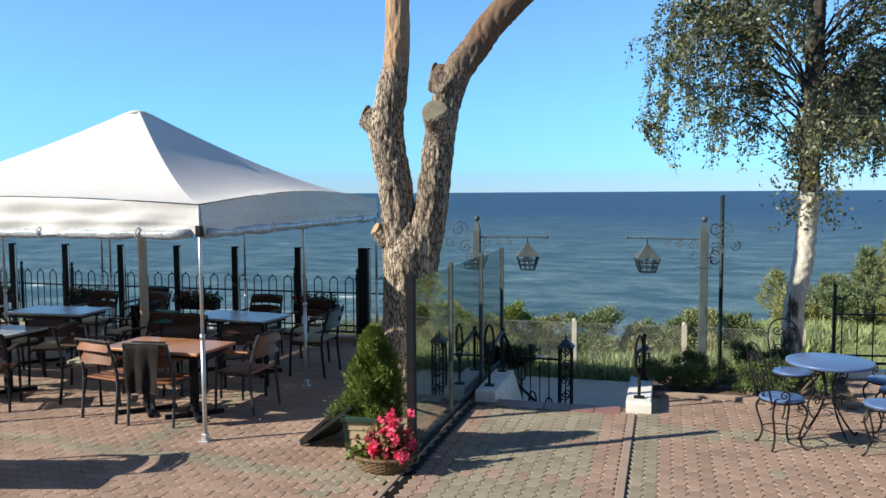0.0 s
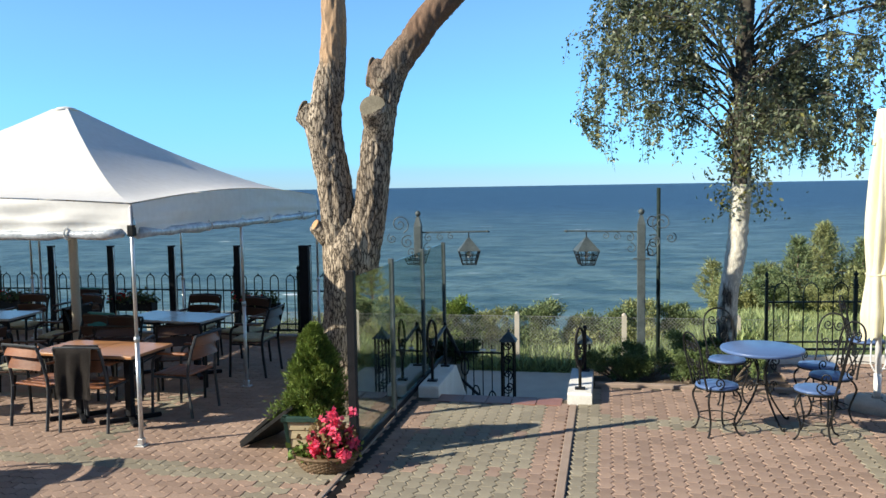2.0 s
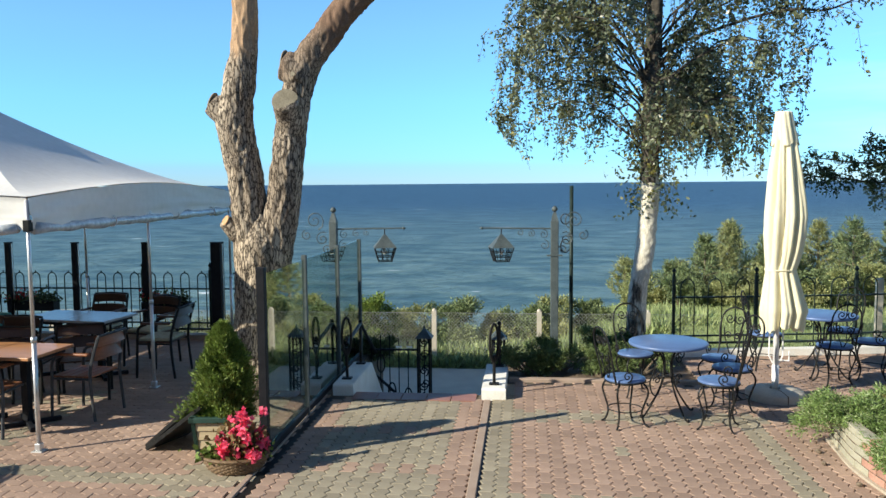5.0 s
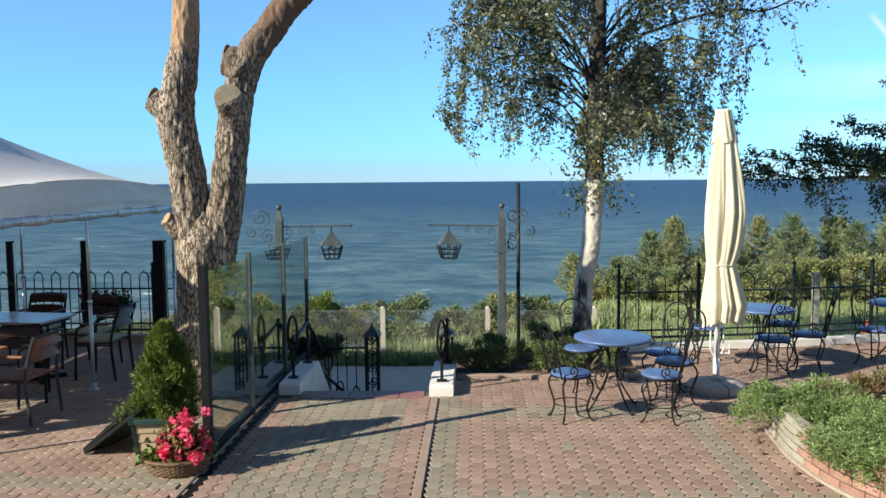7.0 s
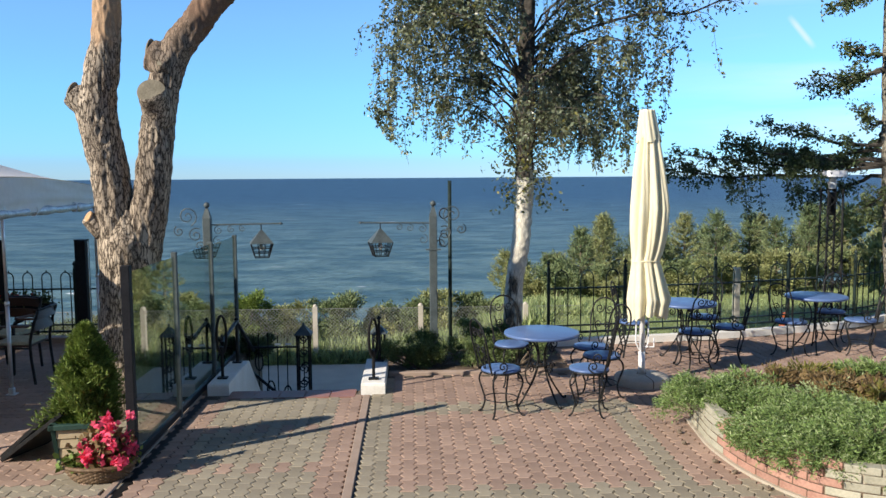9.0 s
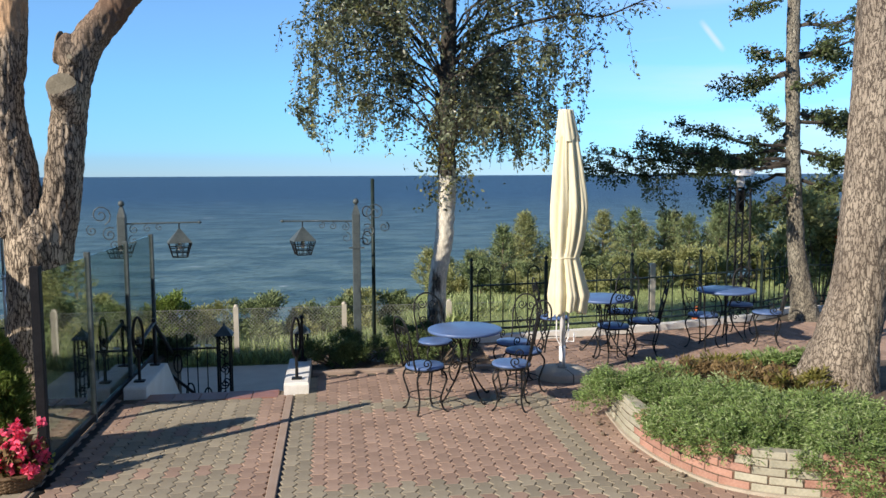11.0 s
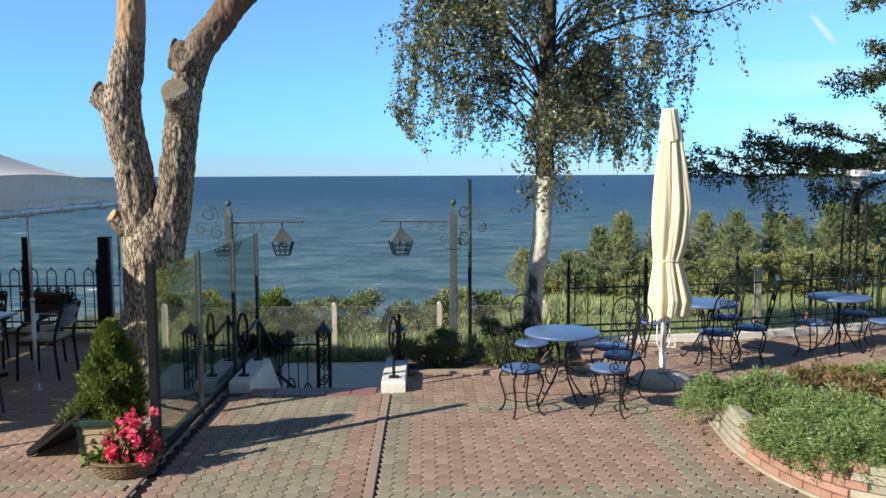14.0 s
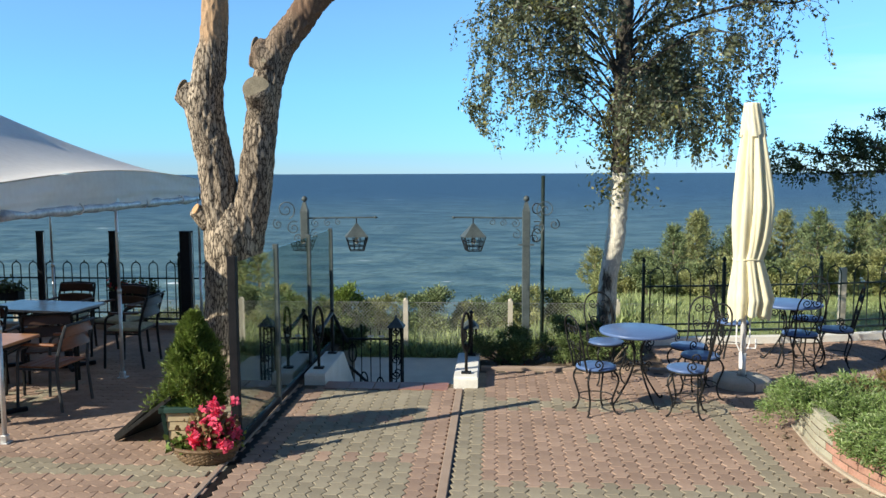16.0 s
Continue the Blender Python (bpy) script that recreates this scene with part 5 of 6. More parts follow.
# ---- furniture: blue iron tables and chairs ----
def iron_chair(label):
    """Round-seated wrought-iron chair that faces +y."""
    c = thing("bistro_chair", label, "chair", group="blue bistro chairs")
    st = part("seat", lathe([(0.17, 0.435), (0.188, 0.44), (0.194, 0.452), (0.188, 0.464), (0.15, 0.47), (0.01, 0.472)], 28), BLUE, c, "round blue painted seat", True)
    part("seat_ring", bar([(0.19 * math.cos(a), 0.19 * math.sin(a), 0.435) for a in np.linspace(0, 6.283, 29)[:-1]], 0.009, 5, True), IRON, st)
    for sx in (-1, 1):
        for sy in (-1, 1):
            d = Vector((sx, sy, 0)).normalized()
            prof = [(0.15, 0.435), (0.20, 0.40), (0.225, 0.33), (0.19, 0.22), (0.165, 0.13), (0.19, 0.04), (0.225, 0.010), (0.235, 0.012)]
            part("leg", bar(smooth_path([(d.x * r, d.y * r, z) for r, z in prof], 3), 0.0095, 6), IRON, c)
    part("stretcher", bar([(0.165 * math.cos(a), 0.165 * math.sin(a), 0.16) for a in np.linspace(0, 6.283, 25)[:-1]], 0.006, 5, True), IRON, c)
    # tall back: outer loop, heart scrolls
    def bk(x, z):
        return (x, -0.165 - 0.11 * (z - 0.43) / 0.5, z)
    loop = [(-0.15, 0.43), (-0.145, 0.56), (-0.165, 0.72), (-0.15, 0.86), (-0.09, 0.935), (0.0, 0.96), (0.09, 0.935), (0.15, 0.86), (0.165, 0.72), (0.145, 0.56), (0.15, 0.43)]
    b = part("backrest", bar([Vector(bk(p.x, p.z)) for p in smooth_path([(x, 0, z) for x, z in loop], 3)], 0.0095, 6), IRON, c)
    for s in (-1, 1):
        for cx, cz, r, t, a0 in ((0.062, 0.84, 0.058, 1.5, 2.6), (0.055, 0.66, 0.05, 1.4, -1.2)):
            part("scroll", bar([bk(s * x, z) for x, _, z in spiral(cx, cz, r, t, a0)], 0.0065, 5), IRON, b)
        part("scroll", bar([bk(s * x, z) for x, z in ((0.0, 0.45), (0.035, 0.52), (0.07, 0.6), (0.1, 0.66), (0.115, 0.74))], 0.0065, 5), IRON, b)
        # small side scrolls at the seat
        part("arm_scroll", bar([(s * (0.19 + 0.0), y, z) for y, _, z in spiral(-0.07, 0.51, 0.055, 1.4, -1.57)], 0.007, 5), IRON, c)
    return c


def iron_table(r, label):
    t = thing("bistro_table", label, "table", group="blue bistro tables")
    part("tabletop", lathe([(r - 0.02, 0.705), (r - 0.004, 0.712), (r, 0.725), (r - 0.003, 0.738), (r - 0.015, 0.742), (0.01, 0.744)], 48), BLUE, t, "round blue painted top", True)
    for k in range(4):
        a = k * math.pi / 2 + 0.5
        d = Vector((math.cos(a), math.sin(a), 0))
        prof = [(0.24, 0.70), (0.12, 0.66), (0.055, 0.55), (0.05, 0.42), (0.10, 0.27), (0.19, 0.13), (0.27, 0.03), (0.31, 0.01), (0.32, 0.035)]
        lg = part("leg", bar(smooth_path([(d.x * q, d.y * q, z) for q, z in prof], 3), 0.010, 6), IRON, t)
        part("scroll", bar([(d.x * x, d.y * x, z) for x, _, z in spiral(0.17, 0.60, 0.055, 1.4, 1.57)], 0.007, 5), IRON, lg)
        part("scroll", bar([(d.x * x, d.y * x, z) for x, _, z in spiral(0.13, 0.36, 0.045, 1.3, 0)], 0.007, 5), IRON, lg)
    part("ring", bar([(0.075 * math.cos(a), 0.075 * math.sin(a), 0.40) for a in np.linspace(0, 6.283, 17)[:-1]], 0.008, 5, True), IRON, t)
    return t


tab = iron_table(0.385, "round blue bistro table on curled iron legs")
tab.matrix_basis = pose(1.50, 8.12, 0)
copy_thing(tab, pose(3.60, 9.90, 0, 0, 0, 20))
copy_thing(tab, pose(5.47, 10.28, 0, 0, 0, 40))
ch = iron_chair("blue-seated wrought-iron bistro chair with scrolled back")


def facing(x, y, tx, ty, extra=0):
    return pose(x, y, 0, 0, 0, math.degrees(math.atan2(ty - y, tx - x)) - 90 + extra)


ch.matrix_basis = facing(1.04, 7.76, 1.50, 8.12, -18)
for x, y, tx, ty, e in ((1.90, 7.72, 1.50, 8.12, 25), (1.29, 8.90, 1.50, 8.12, 0), (2.15, 8.72, 1.5, 8.12, 0), (2.16, 8.28, 1.5, 8.12, 12),
                        (3.58, 9.46, 3.60, 9.90, 10), (4.10, 9.74, 3.60, 9.90, 0), (4.05, 10.45, 3.60, 9.90, 0), (3.02, 10.15, 3.60, 9.90, 0),
                        (5.02, 10.02, 5.47, 10.28, 0), (5.95, 10.05, 5.47, 10.28, 0), (5.90, 10.72, 5.47, 10.28, 0), (8.2, 11.2, 7.6, 10.6, 0)):
    copy_thing(ch, facing(x, y, tx, ty, e))


# ---- closed parasols ----
def parasol(label, m):
    u = thing("parasol", label, "parasol", m, "closed parasols")
    # (height, reach to -x, reach to +x of the folded cloth)
    prof = [(0.78, 0.17, 0.25), (0.95, 0.185, 0.30), (1.11, 0.165, 0.255), (1.30, 0.14, 0.20), (1.38, 0.13, 0.172), (1.46, 0.137, 0.205), (1.60, 0.148, 0.245), (1.75, 0.155, 0.27), (1.95, 0.15, 0.285), (2.10, 0.14, 0.27), (2.38, 0.12, 0.225), (2.70, 0.08, 0.165), (2.9, 0.06, 0.11), (3.03, 0.045, 0.08)]
    zs, lo, hi = zip(*prof)
    n, levels = 144, 84
    bm = bmesh.new()
    rings = []
    for i in range(levels):
        z = 0.80 + (3.02 - 0.80) * i / (levels - 1)
        a0, b0 = float(np.interp(z, zs, lo)), float(np.interp(z, zs, hi))
        cx, r = (b0 - a0) / 2, (a0 + b0) / 2
        pinch = 1 - 0.55 * math.exp(-((z - 1.38) / 0.06) ** 2)
        ring = []
        for j in range(n):
            a = 2 * math.pi * j / n
            fold = abs(math.cos(4.5 * a + 0.35 * math.sin(1.4 * z) + 0.4)) ** 0.7
            small = abs(math.sin(8 * a + 0.8 * z + 1.1 * math.sin(a)))
            k = 1 - pinch * (0.34 * (1 - fold) + 0.10 * (1 - small)) + 0.03 * math.sin(3 * a + 2 * z)
            zz = z - (0.06 * fold + 0.04 * math.sin(2 * a + 1) if i < 3 else 0)
            ring.append(bm.verts.new((cx + 1.04 * r * k * math.cos(a), 0.9 * r * k * math.sin(a), zz)))
        rings.append(ring)
    for p, q in zip(rings, rings[1:]):
        for j in range(n):
            bm.faces.new((p[j], p[(j + 1) % n], q[(j + 1) % n], q[j]))
    bm.faces.new(rings[-1])
    part("canopy", bm, UMBRELLA, u, "folded cream canvas in deep pleats", True)
    bm = bmesh.new()
    rings = []
    for i in range(12):
        z = 2.70 + (3.035 - 2.70) * i / 11
        a0, b0 = float(np.interp(z, zs, lo)), float(np.interp(z, zs, hi))
        cx, r = (b0 - a0) / 2, (a0 + b0) / 2 + 0.022
        ring = []
        for j in range(64):
            a = 2 * math.pi * j / 64
            fold = abs(math.cos(2 * a + 0.3))
            crease = abs(math.cos(5.5 * a + 0.7 * i / 11))
            k = 1 - 0.30 * (1 - fold) * (1 - i / 16) - 0.16 * (1 - crease ** 0.7)
            ring.append(bm.verts.new((cx + r * k * math.cos(a), 0.9 * r * k * math.sin(a), z + (0.07 * (1 - fold) - 0.02) * (1 - i / 11))))
        rings.append(ring)
    for p, q in zip(rings, rings[1:]):
        for j in range(64):
            bm.faces.new((p[j], p[(j + 1) % 64], q[(j + 1) % 64], q[j]))
    bm.faces.new(rings[-1])
    part("top_flap", bm, UMBRELLA, u, smooth=True)
    part("tie_strap", bar([(0.021 + 0.152 * math.cos(a), 0.132 * math.sin(a), 1.38 + 0.008 * math.sin(3 * a)) for a in np.linspace(0, 6.283, 33)[:-1]], 0.008, 5, True), UMBRELLA, u)
    part("pole", bar([(0, 0, 0.1), (0, 0, 2.9)], 0.030, 14), WHITEPOLE, u, "white metal pole", True)
    part("sleeve", bar([(0, 0, 0.10), (0, 0, 0.36)], 0.037, 14), WHITEPOLE, u, smooth=True)
    for s in (-1, 1):
        part("strut", bar([(s * 0.075, 0.02 * s, 0.95), (s * 0.07, 0, 0.46), (s * 0.03, 0, 0.38)], 0.008, 6), WHITEPOLE, u)
    part("crank", bar([(0.03, -0.03, 0.42), (0.12, -0.05, 0.42), (0.12, -0.05, 0.52)], 0.009, 6), WHITEPOLE, u)
    for s in (0, 180):
        bm = bmesh.new()
        prof2 = [(0.29, 0.0), (0.295, 0.07), (0.28, 0.092), (0.15, 0.108), (0.05, 0.112)]
        rr = []
        for r, z in prof2:
            rr.append([bm.verts.new((r * math.cos(a), r * math.sin(a) + 0.006, z)) for a in np.linspace(0, math.pi, 17)])
        for p, q in zip(rr, rr[1:]):
            for j in range(16):
                bm.faces.new((p[j], p[j + 1], q[j + 1], q[j]))
        bmesh.ops.transform(bm, matrix=pose(0, 0, 0, 0, 0, s + 100), verts=bm.verts)
        part("base_half", bm, CONCRETE, u, "grey concrete half base", True)
    part("base_core", lathe([(0.28, 0.004), (0.26, 0.07), (0.05, 0.09)], 24), SOIL, u)


parasol("closed cream parasol on a round concrete base", pose(2.745, 8.82, 0))
parasol("closed cream parasol behind the leaning pine", pose(7.02, 9.85, 0, 0, 0, 12))


# ---- furniture under the tent ----
def wood_chair(label, wood, cushion=False, frame_mat=ALU):
    """Slatted wooden armchair on a grey metal frame; faces +y."""
    c = thing("armchair", label, "chair", group="wooden armchairs")
    for s in (-1, 1):
        part("rear_leg", bar(smooth_path([(s * 0.25, -0.24, 0.0), (s * 0.25, -0.20, 0.42), (s * 0.24, -0.24, 0.66), (s * 0.235, -0.30, 0.84)], 3), 0.016, 6), frame_mat, c)
        part("front_leg", bar(smooth_path([(s * 0.25, 0.24, 0.0), (s * 0.25, 0.22, 0.42), (s * 0.25, 0.20, 0.60), (s * 0.25, 0.10, 0.655)], 3), 0.016, 6), frame_mat, c)
        part("armrest", boxbm((s * 0.25 - 0.026, -0.20, 0.655), (s * 0.25 + 0.026, 0.16, 0.68), 0.009), wood, c, "orange wooden armrest")
        part("side_rail", bar([(s * 0.235, -0.21, 0.415), (s * 0.235, 0.22, 0.415)], 0.012, 5), frame_mat, c)
    for i in range(5):
        y = -0.19 + 0.087 * i
        part("seat_slat", boxbm((-0.225, y, 0.425), (0.225, y + 0.080, 0.443), 0.004), wood, c)
    for i in range(2):
        m = pose(0, -0.245 - 0.035 * i, 0.60 + 0.135 * i, -17, 0, 0)
        bm = bmesh.new()
        g = [[], []]
        for q in range(9):
            x = -0.225 + 0.05625 * q
            y = -0.03 * (1 - (x / 0.225) ** 2)
            for z, row in ((0, g[0]), (0.115, g[1])):
                row.append((m @ Vector((x, y, z)), m @ Vector((x, y - 0.016, z))))
        fr = [[bm.verts.new(a) for a, _ in r] for r in g]
        bk = [[bm.verts.new(b) for _, b in r] for r in g]
        for q in range(8):
            bm.faces.new((fr[0][q], fr[0][q + 1], fr[1][q + 1], fr[1][q]))
            bm.faces.new((bk[0][q + 1], bk[0][q], bk[1][q], bk[1][q + 1]))
            bm.faces.new((fr[1][q], fr[1][q + 1], bk[1][q + 1], bk[1][q]))
            bm.faces.new((fr[0][q + 1], fr[0][q], bk[0][q], bk[0][q + 1]))
        part("back_slat", bm, wood, c)
    part("back_rail", bar([(-0.235, -0.30, 0.85), (0, -0.33, 0.86), (0.235, -0.30, 0.85)], 0.014, 6), frame_mat, c)
    if cushion:
        part("cushion", boxbm((-0.21, -0.18, 0.443), (0.21, 0.22, 0.485), 0.018), CUSHION, c, "flat striped seat cushion")
    return c


def blanket(m, w, h, mat, label):
    """A blanket folded over a chair back."""
    b = thing("blanket", label, "blanket", m)
    bm = bmesh.new()
    rows = []
    for i in range(15):
        u = i / 14
        row = []
        for j in range(19):
            v = j / 18
            x = (v - 0.5) * w + 0.01 * math.sin(7 * u + j)
            s = -0.16 + u * (h + 0.16)
            if s < 0:
                y, z = -0.225 + 0.02 * s, 0.88 + s
            else:
                y, z = -0.365 - 0.018 * math.sin(v * 14 + 1) * min(1, s * 3), 0.885 - s
            row.append(bm.verts.new((x, y, z)))
        rows.append(row)
    for i in range(14):
        for j in range(18):
            bm.faces.new((rows[i][j], rows[i][j + 1], rows[i + 1][j + 1], rows[i + 1][j]))
    bmesh.ops.solidify(bm, geom=bm.faces[:], thickness=0.012)
    part("cloth", bm, mat, b, smooth=True)


wc = wood_chair("orange slatted wooden armchair on a grey metal frame", WOOD)
wc.matrix_basis = pose(-5.56, 7.12, 0, 0, 0, -12)
copy_thing(wc, pose(-4.36, 7.72, 0, 0, 0, 85))
mb = pose(-4.98, 7.08, 0, 0, 0, 4)
copy_thing(wc, mb)
blanket(mb, 0.36, 0.52, CLOTH_DARK, "dark brown blanket hung over a chair back")
# chairs deeper in the tent: wood and frame colours darkened as shade
wcc = wood_chair("wooden armchair coloured darker for the tent's shade, with a striped seat cushion", WOOD_SHADED, True, IRON)
wcd = wood_chair("wooden armchair coloured darker for the tent's shade", WOOD_SHADED, False, IRON)
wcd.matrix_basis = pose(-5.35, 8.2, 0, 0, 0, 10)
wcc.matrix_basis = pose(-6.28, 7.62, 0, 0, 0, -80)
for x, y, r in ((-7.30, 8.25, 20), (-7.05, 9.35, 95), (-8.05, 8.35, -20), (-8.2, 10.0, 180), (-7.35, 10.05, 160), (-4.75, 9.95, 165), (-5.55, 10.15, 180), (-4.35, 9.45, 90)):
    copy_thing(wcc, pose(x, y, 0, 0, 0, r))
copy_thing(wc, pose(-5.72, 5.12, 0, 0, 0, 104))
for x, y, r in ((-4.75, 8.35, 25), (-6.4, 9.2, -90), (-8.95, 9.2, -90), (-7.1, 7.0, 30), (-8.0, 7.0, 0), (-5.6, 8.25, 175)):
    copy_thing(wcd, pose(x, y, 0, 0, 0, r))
mb2 = pose(-6.4, 9.2, 0, 0, 0, -90)
blanket(mb2, 0.40, 0.45, CLOTH_DARK, "dark blanket hung over a chair in the shade")
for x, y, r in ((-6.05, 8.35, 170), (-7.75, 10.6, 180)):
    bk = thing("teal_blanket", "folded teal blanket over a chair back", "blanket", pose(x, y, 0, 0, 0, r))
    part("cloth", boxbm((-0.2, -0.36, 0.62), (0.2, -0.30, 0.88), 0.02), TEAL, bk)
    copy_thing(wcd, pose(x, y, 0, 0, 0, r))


def dining_table(m, mat, label, tops=2):
    t = thing("dining_table", label, "table", m, "tent tables")
    for i in range(tops):
        part("tabletop", boxbm((-0.60 + 0.602 * i, -0.34, 0.715), (-0.002 + 0.602 * i, 0.34, 0.745), 0.006), mat, t)
        cx = -0.3 + 0.602 * i
        part("column", boxbm((cx - 0.035, -0.035, 0.05), (cx + 0.035, 0.035, 0.715), 0.005), DARKPOST, t)
        for a in (45, 135):
            part("foot", boxbm((-0.30, -0.025, 0.0), (0.30, 0.025, 0.045), 0.008, pose(cx, 0, 0.0, 0, 0, a) @ pose(0, 0, 0.002 if a > 90 else 0)), DARKPOST, t)
        part("apron", boxbm((cx - 0.24, -0.28, 0.675), (cx + 0.24, 0.28, 0.715)), DARKPOST, t)


dining_table(pose(-5.05, 7.32, 0, 0, 0, -4), TABLEWOOD, "two wooden cafe tables pushed together under the tent edge")
dining_table(pose(-5.35, 9.28, 0, 0, 0, -8), TABLEGREY, "pale-topped cafe table in the shade of the tent")
dining_table(pose(-8.05, 9.15, 0, 0, 0, 4), TABLEGREY, "pale-topped cafe table by the railing")
dining_table(pose(-6.15, 4.75, 0, 0, 0, 14), TABLEGREY, "pale-topped cafe table out on the paving")
dining_table(pose(-7.75, 7.62, 0, 0, 0, 0), TABLEGREY, "pale-topped cafe table at the tent's side")


# flower boxes hung on the west railing
def flower_box(x0, x1, seed, red):
    b = thing("flower_box", "dark railing flower box with red geraniums", "flower box", pose((x0 + x1) / 2, 11.5, 0.44), "railing flower boxes")
    w = (x1 - x0) / 2
    part("trough", boxbm((-w, -0.09, 0), (w, 0.09, 0.15), 0.012), DARKPOST, b)
    for s in (-1, 1):
        part("hook", bar([(s * w * 0.7, 0.09, 0.05), (s * w * 0.7, 0.14, 0.16), (s * w * 0.7, 0.16, 0.29)], 0.006, 5), IRON, b)
    rg = np.random.default_rng(seed)
    C = [(rg.uniform(-w, w), rg.normal(0, 0.07), 0.13 + abs(rg.normal(0, 0.07))) for _ in range(700)]
    leaves("foliage", C, 0.05, LEAF_LARCH, b, "", 0.8, 0, seed)
    C = [(rg.normal(-w * 0.5, w * 0.3), rg.normal(0, 0.07), 0.19 + abs(rg.normal(0, 0.05))) for _ in range(red)]
    tagged(leaves("flowers", C, 0.04, REDFLOWER, b, "", 0.9, 0, seed + 1), kind="stuff")


flower_box(-5.62, -4.9, 61, 160)
flower_box(-7.75, -7.0, 62, 70)
flower_box(-9.9, -9.12, 63, 40)
flower_box(-11.8, -11.0, 64, 200)


# lattice lamp column on the lawn behind the fence
def lattice_lamp():
    p = thing("lattice_lamp", "black iron lattice lamp column with a flat white shade", "lamp", pose(6.54, 11.98, -0.05))
    for sx in (-1, 1):
        for sy in (-1, 1):
            part("upright", bar([(sx * 0.13, sy * 0.13, 0), (sx * 0.11, sy * 0.11, 2.15)], 0.018, 5), IRON, p)
    for k in range(8):
        z0, z1 = 0.1 + 0.25 * k, 0.35 + 0.25 * k
        for sy in (-1, 1):
            a, b = 0.13 - 0.02 * z0 / 2.15, 0.13 - 0.02 * z1 / 2.15
            part("lattice_bar", bar([(-a, sy * a, z0), (b, sy * b, z1)], 0.008, 4), IRON, p)
            part("lattice_bar", bar([(a, sy * a, z0), (-b, sy * b, z1)], 0.008, 4), IRON, p)
    part("box", boxbm((-0.05, -0.05, 1.75), (0.05, 0.05, 2.1), 0.01), IRON, p)
    part("lamp_holder", lathe([(0.05, 2.15), (0.055, 2.2), (0.07, 2.24), (0.04, 2.32)], 12), WHITEPOLE, p)
    part("shade", lathe([(0.21, 2.33), (0.215, 2.36), (0.2, 2.42), (0.05, 2.43)], 20), WHITEPOLE, p, "flat pale lamp shade")


lattice_lamp()


# ---- raised bed with its curved brick wall ----
BED_FRONT = smooth_path([(2.80, 7.40, 0), (2.77, 7.08, 0), (2.735, 6.7, 0), (2.76, 6.25, 0), (2.83, 5.92, 0), (2.94, 5.64, 0), (3.07, 5.44, 0), (3.32, 5.27, 0), (3.8, 5.1, 0), (4.6, 4.9, 0), (6.2, 4.75, 0)], 14)
BED_BACK = smooth_path([(6.4, 8.2, 0), (5.5, 8.3, 0), (4.9, 8.25, 0), (4.1, 8.1, 0), (3.4, 7.95, 0), (3.0, 7.75, 0), (2.80, 7.40, 0)], 8)
outline = BED_BACK[:-1] + BED_FRONT


def bed_height(x, y):
    d = min((Vector((x, y, 0)) - p).length for p in outline)
    return 0.22 + 0.12 * min(1, d / 0.8) + 0.03 * noise.noise(Vector((x * 2.5, y * 2.5, 0)))


def in_bed(x, y):
    inside = False
    for a, b in zip(outline, outline[1:] + outline[:1]):
        if (a.y > y) != (b.y > y) and x < (b.x - a.x) * (y - a.y) / (b.y - a.y) + a.x:
            inside = not inside
    return inside


bed = tagged(new("garden_bed"), "raised planting bed held by a curved brick wall", "flower bed", kind="structure")
bm = bmesh.new()
centre = Vector((4.4, 6.7, 0))
rings = []
for s in (1.0, 0.9, 0.75, 0.55, 0.3):
    ring = []
    for p in outline:
        q = centre.lerp(p, s)
        ring.append(bm.verts.new((q.x, q.y, bed_height(q.x, q.y) if s < 1 else 0.20)))
    rings.append(ring)
low = [bm.verts.new((p.x, p.y, -0.02)) for p in outline]
rings.insert(0, low)
for a, b in zip(rings, rings[1:]):
    for j in range(len(a)):
        k = (j + 1) % len(a)
        bm.faces.new((a[j], a[k], b[k], b[j]))
bm.faces.new(rings[-1])
part("soil", bm, SOIL, bed, smooth=True)


def band(path, off0, off1, z0, z1):
    """A wall strip along a path between two offsets to its outer side."""
    bm = bmesh.new()
    prev = None
    for i, p in enumerate(path):
        d = (path[min(i + 1, len(path) - 1)] - path[max(i - 1, 0)]).normalized()
        s = Vector((d.y, -d.x, 0)) * -1
        row = [bm.verts.new(p - s * off0 + Vector((0, 0, z0))), bm.verts.new(p - s * off0 + Vector((0, 0, z1))), bm.verts.new(p - s * off1 + Vector((0, 0, z1))), bm.verts.new(p - s * off1 + Vector((0, 0, z0)))]
        if prev:
            for j in range(4):
                bm.faces.new((prev[j], prev[(j + 1) % 4], row[(j + 1) % 4], row[j]))
        prev = row
    return bm


part("mortar_core", band(BED_FRONT, -0.10, -0.008, -0.01, 0.325), MORTAR, bed)
part("footing", band(BED_FRONT, -0.06, 0.035, -0.01, 0.022), MORTAR, bed, "pale mortar footing")
# bricks in five courses
acc = [0.0]
for a, b in zip(BED_FRONT, BED_FRONT[1:]):
    acc.append(acc[-1] + (b - a).length)


def along(s):
    i = max(0, min(len(acc) - 2, int(np.searchsorted(acc, s)) - 1))
    u = (s - acc[i]) / (acc[i + 1] - acc[i])
    p = BED_FRONT[i].lerp(BED_FRONT[i + 1], u)
    return p, (BED_FRONT[i + 1] - BED_FRONT[i]).normalized()


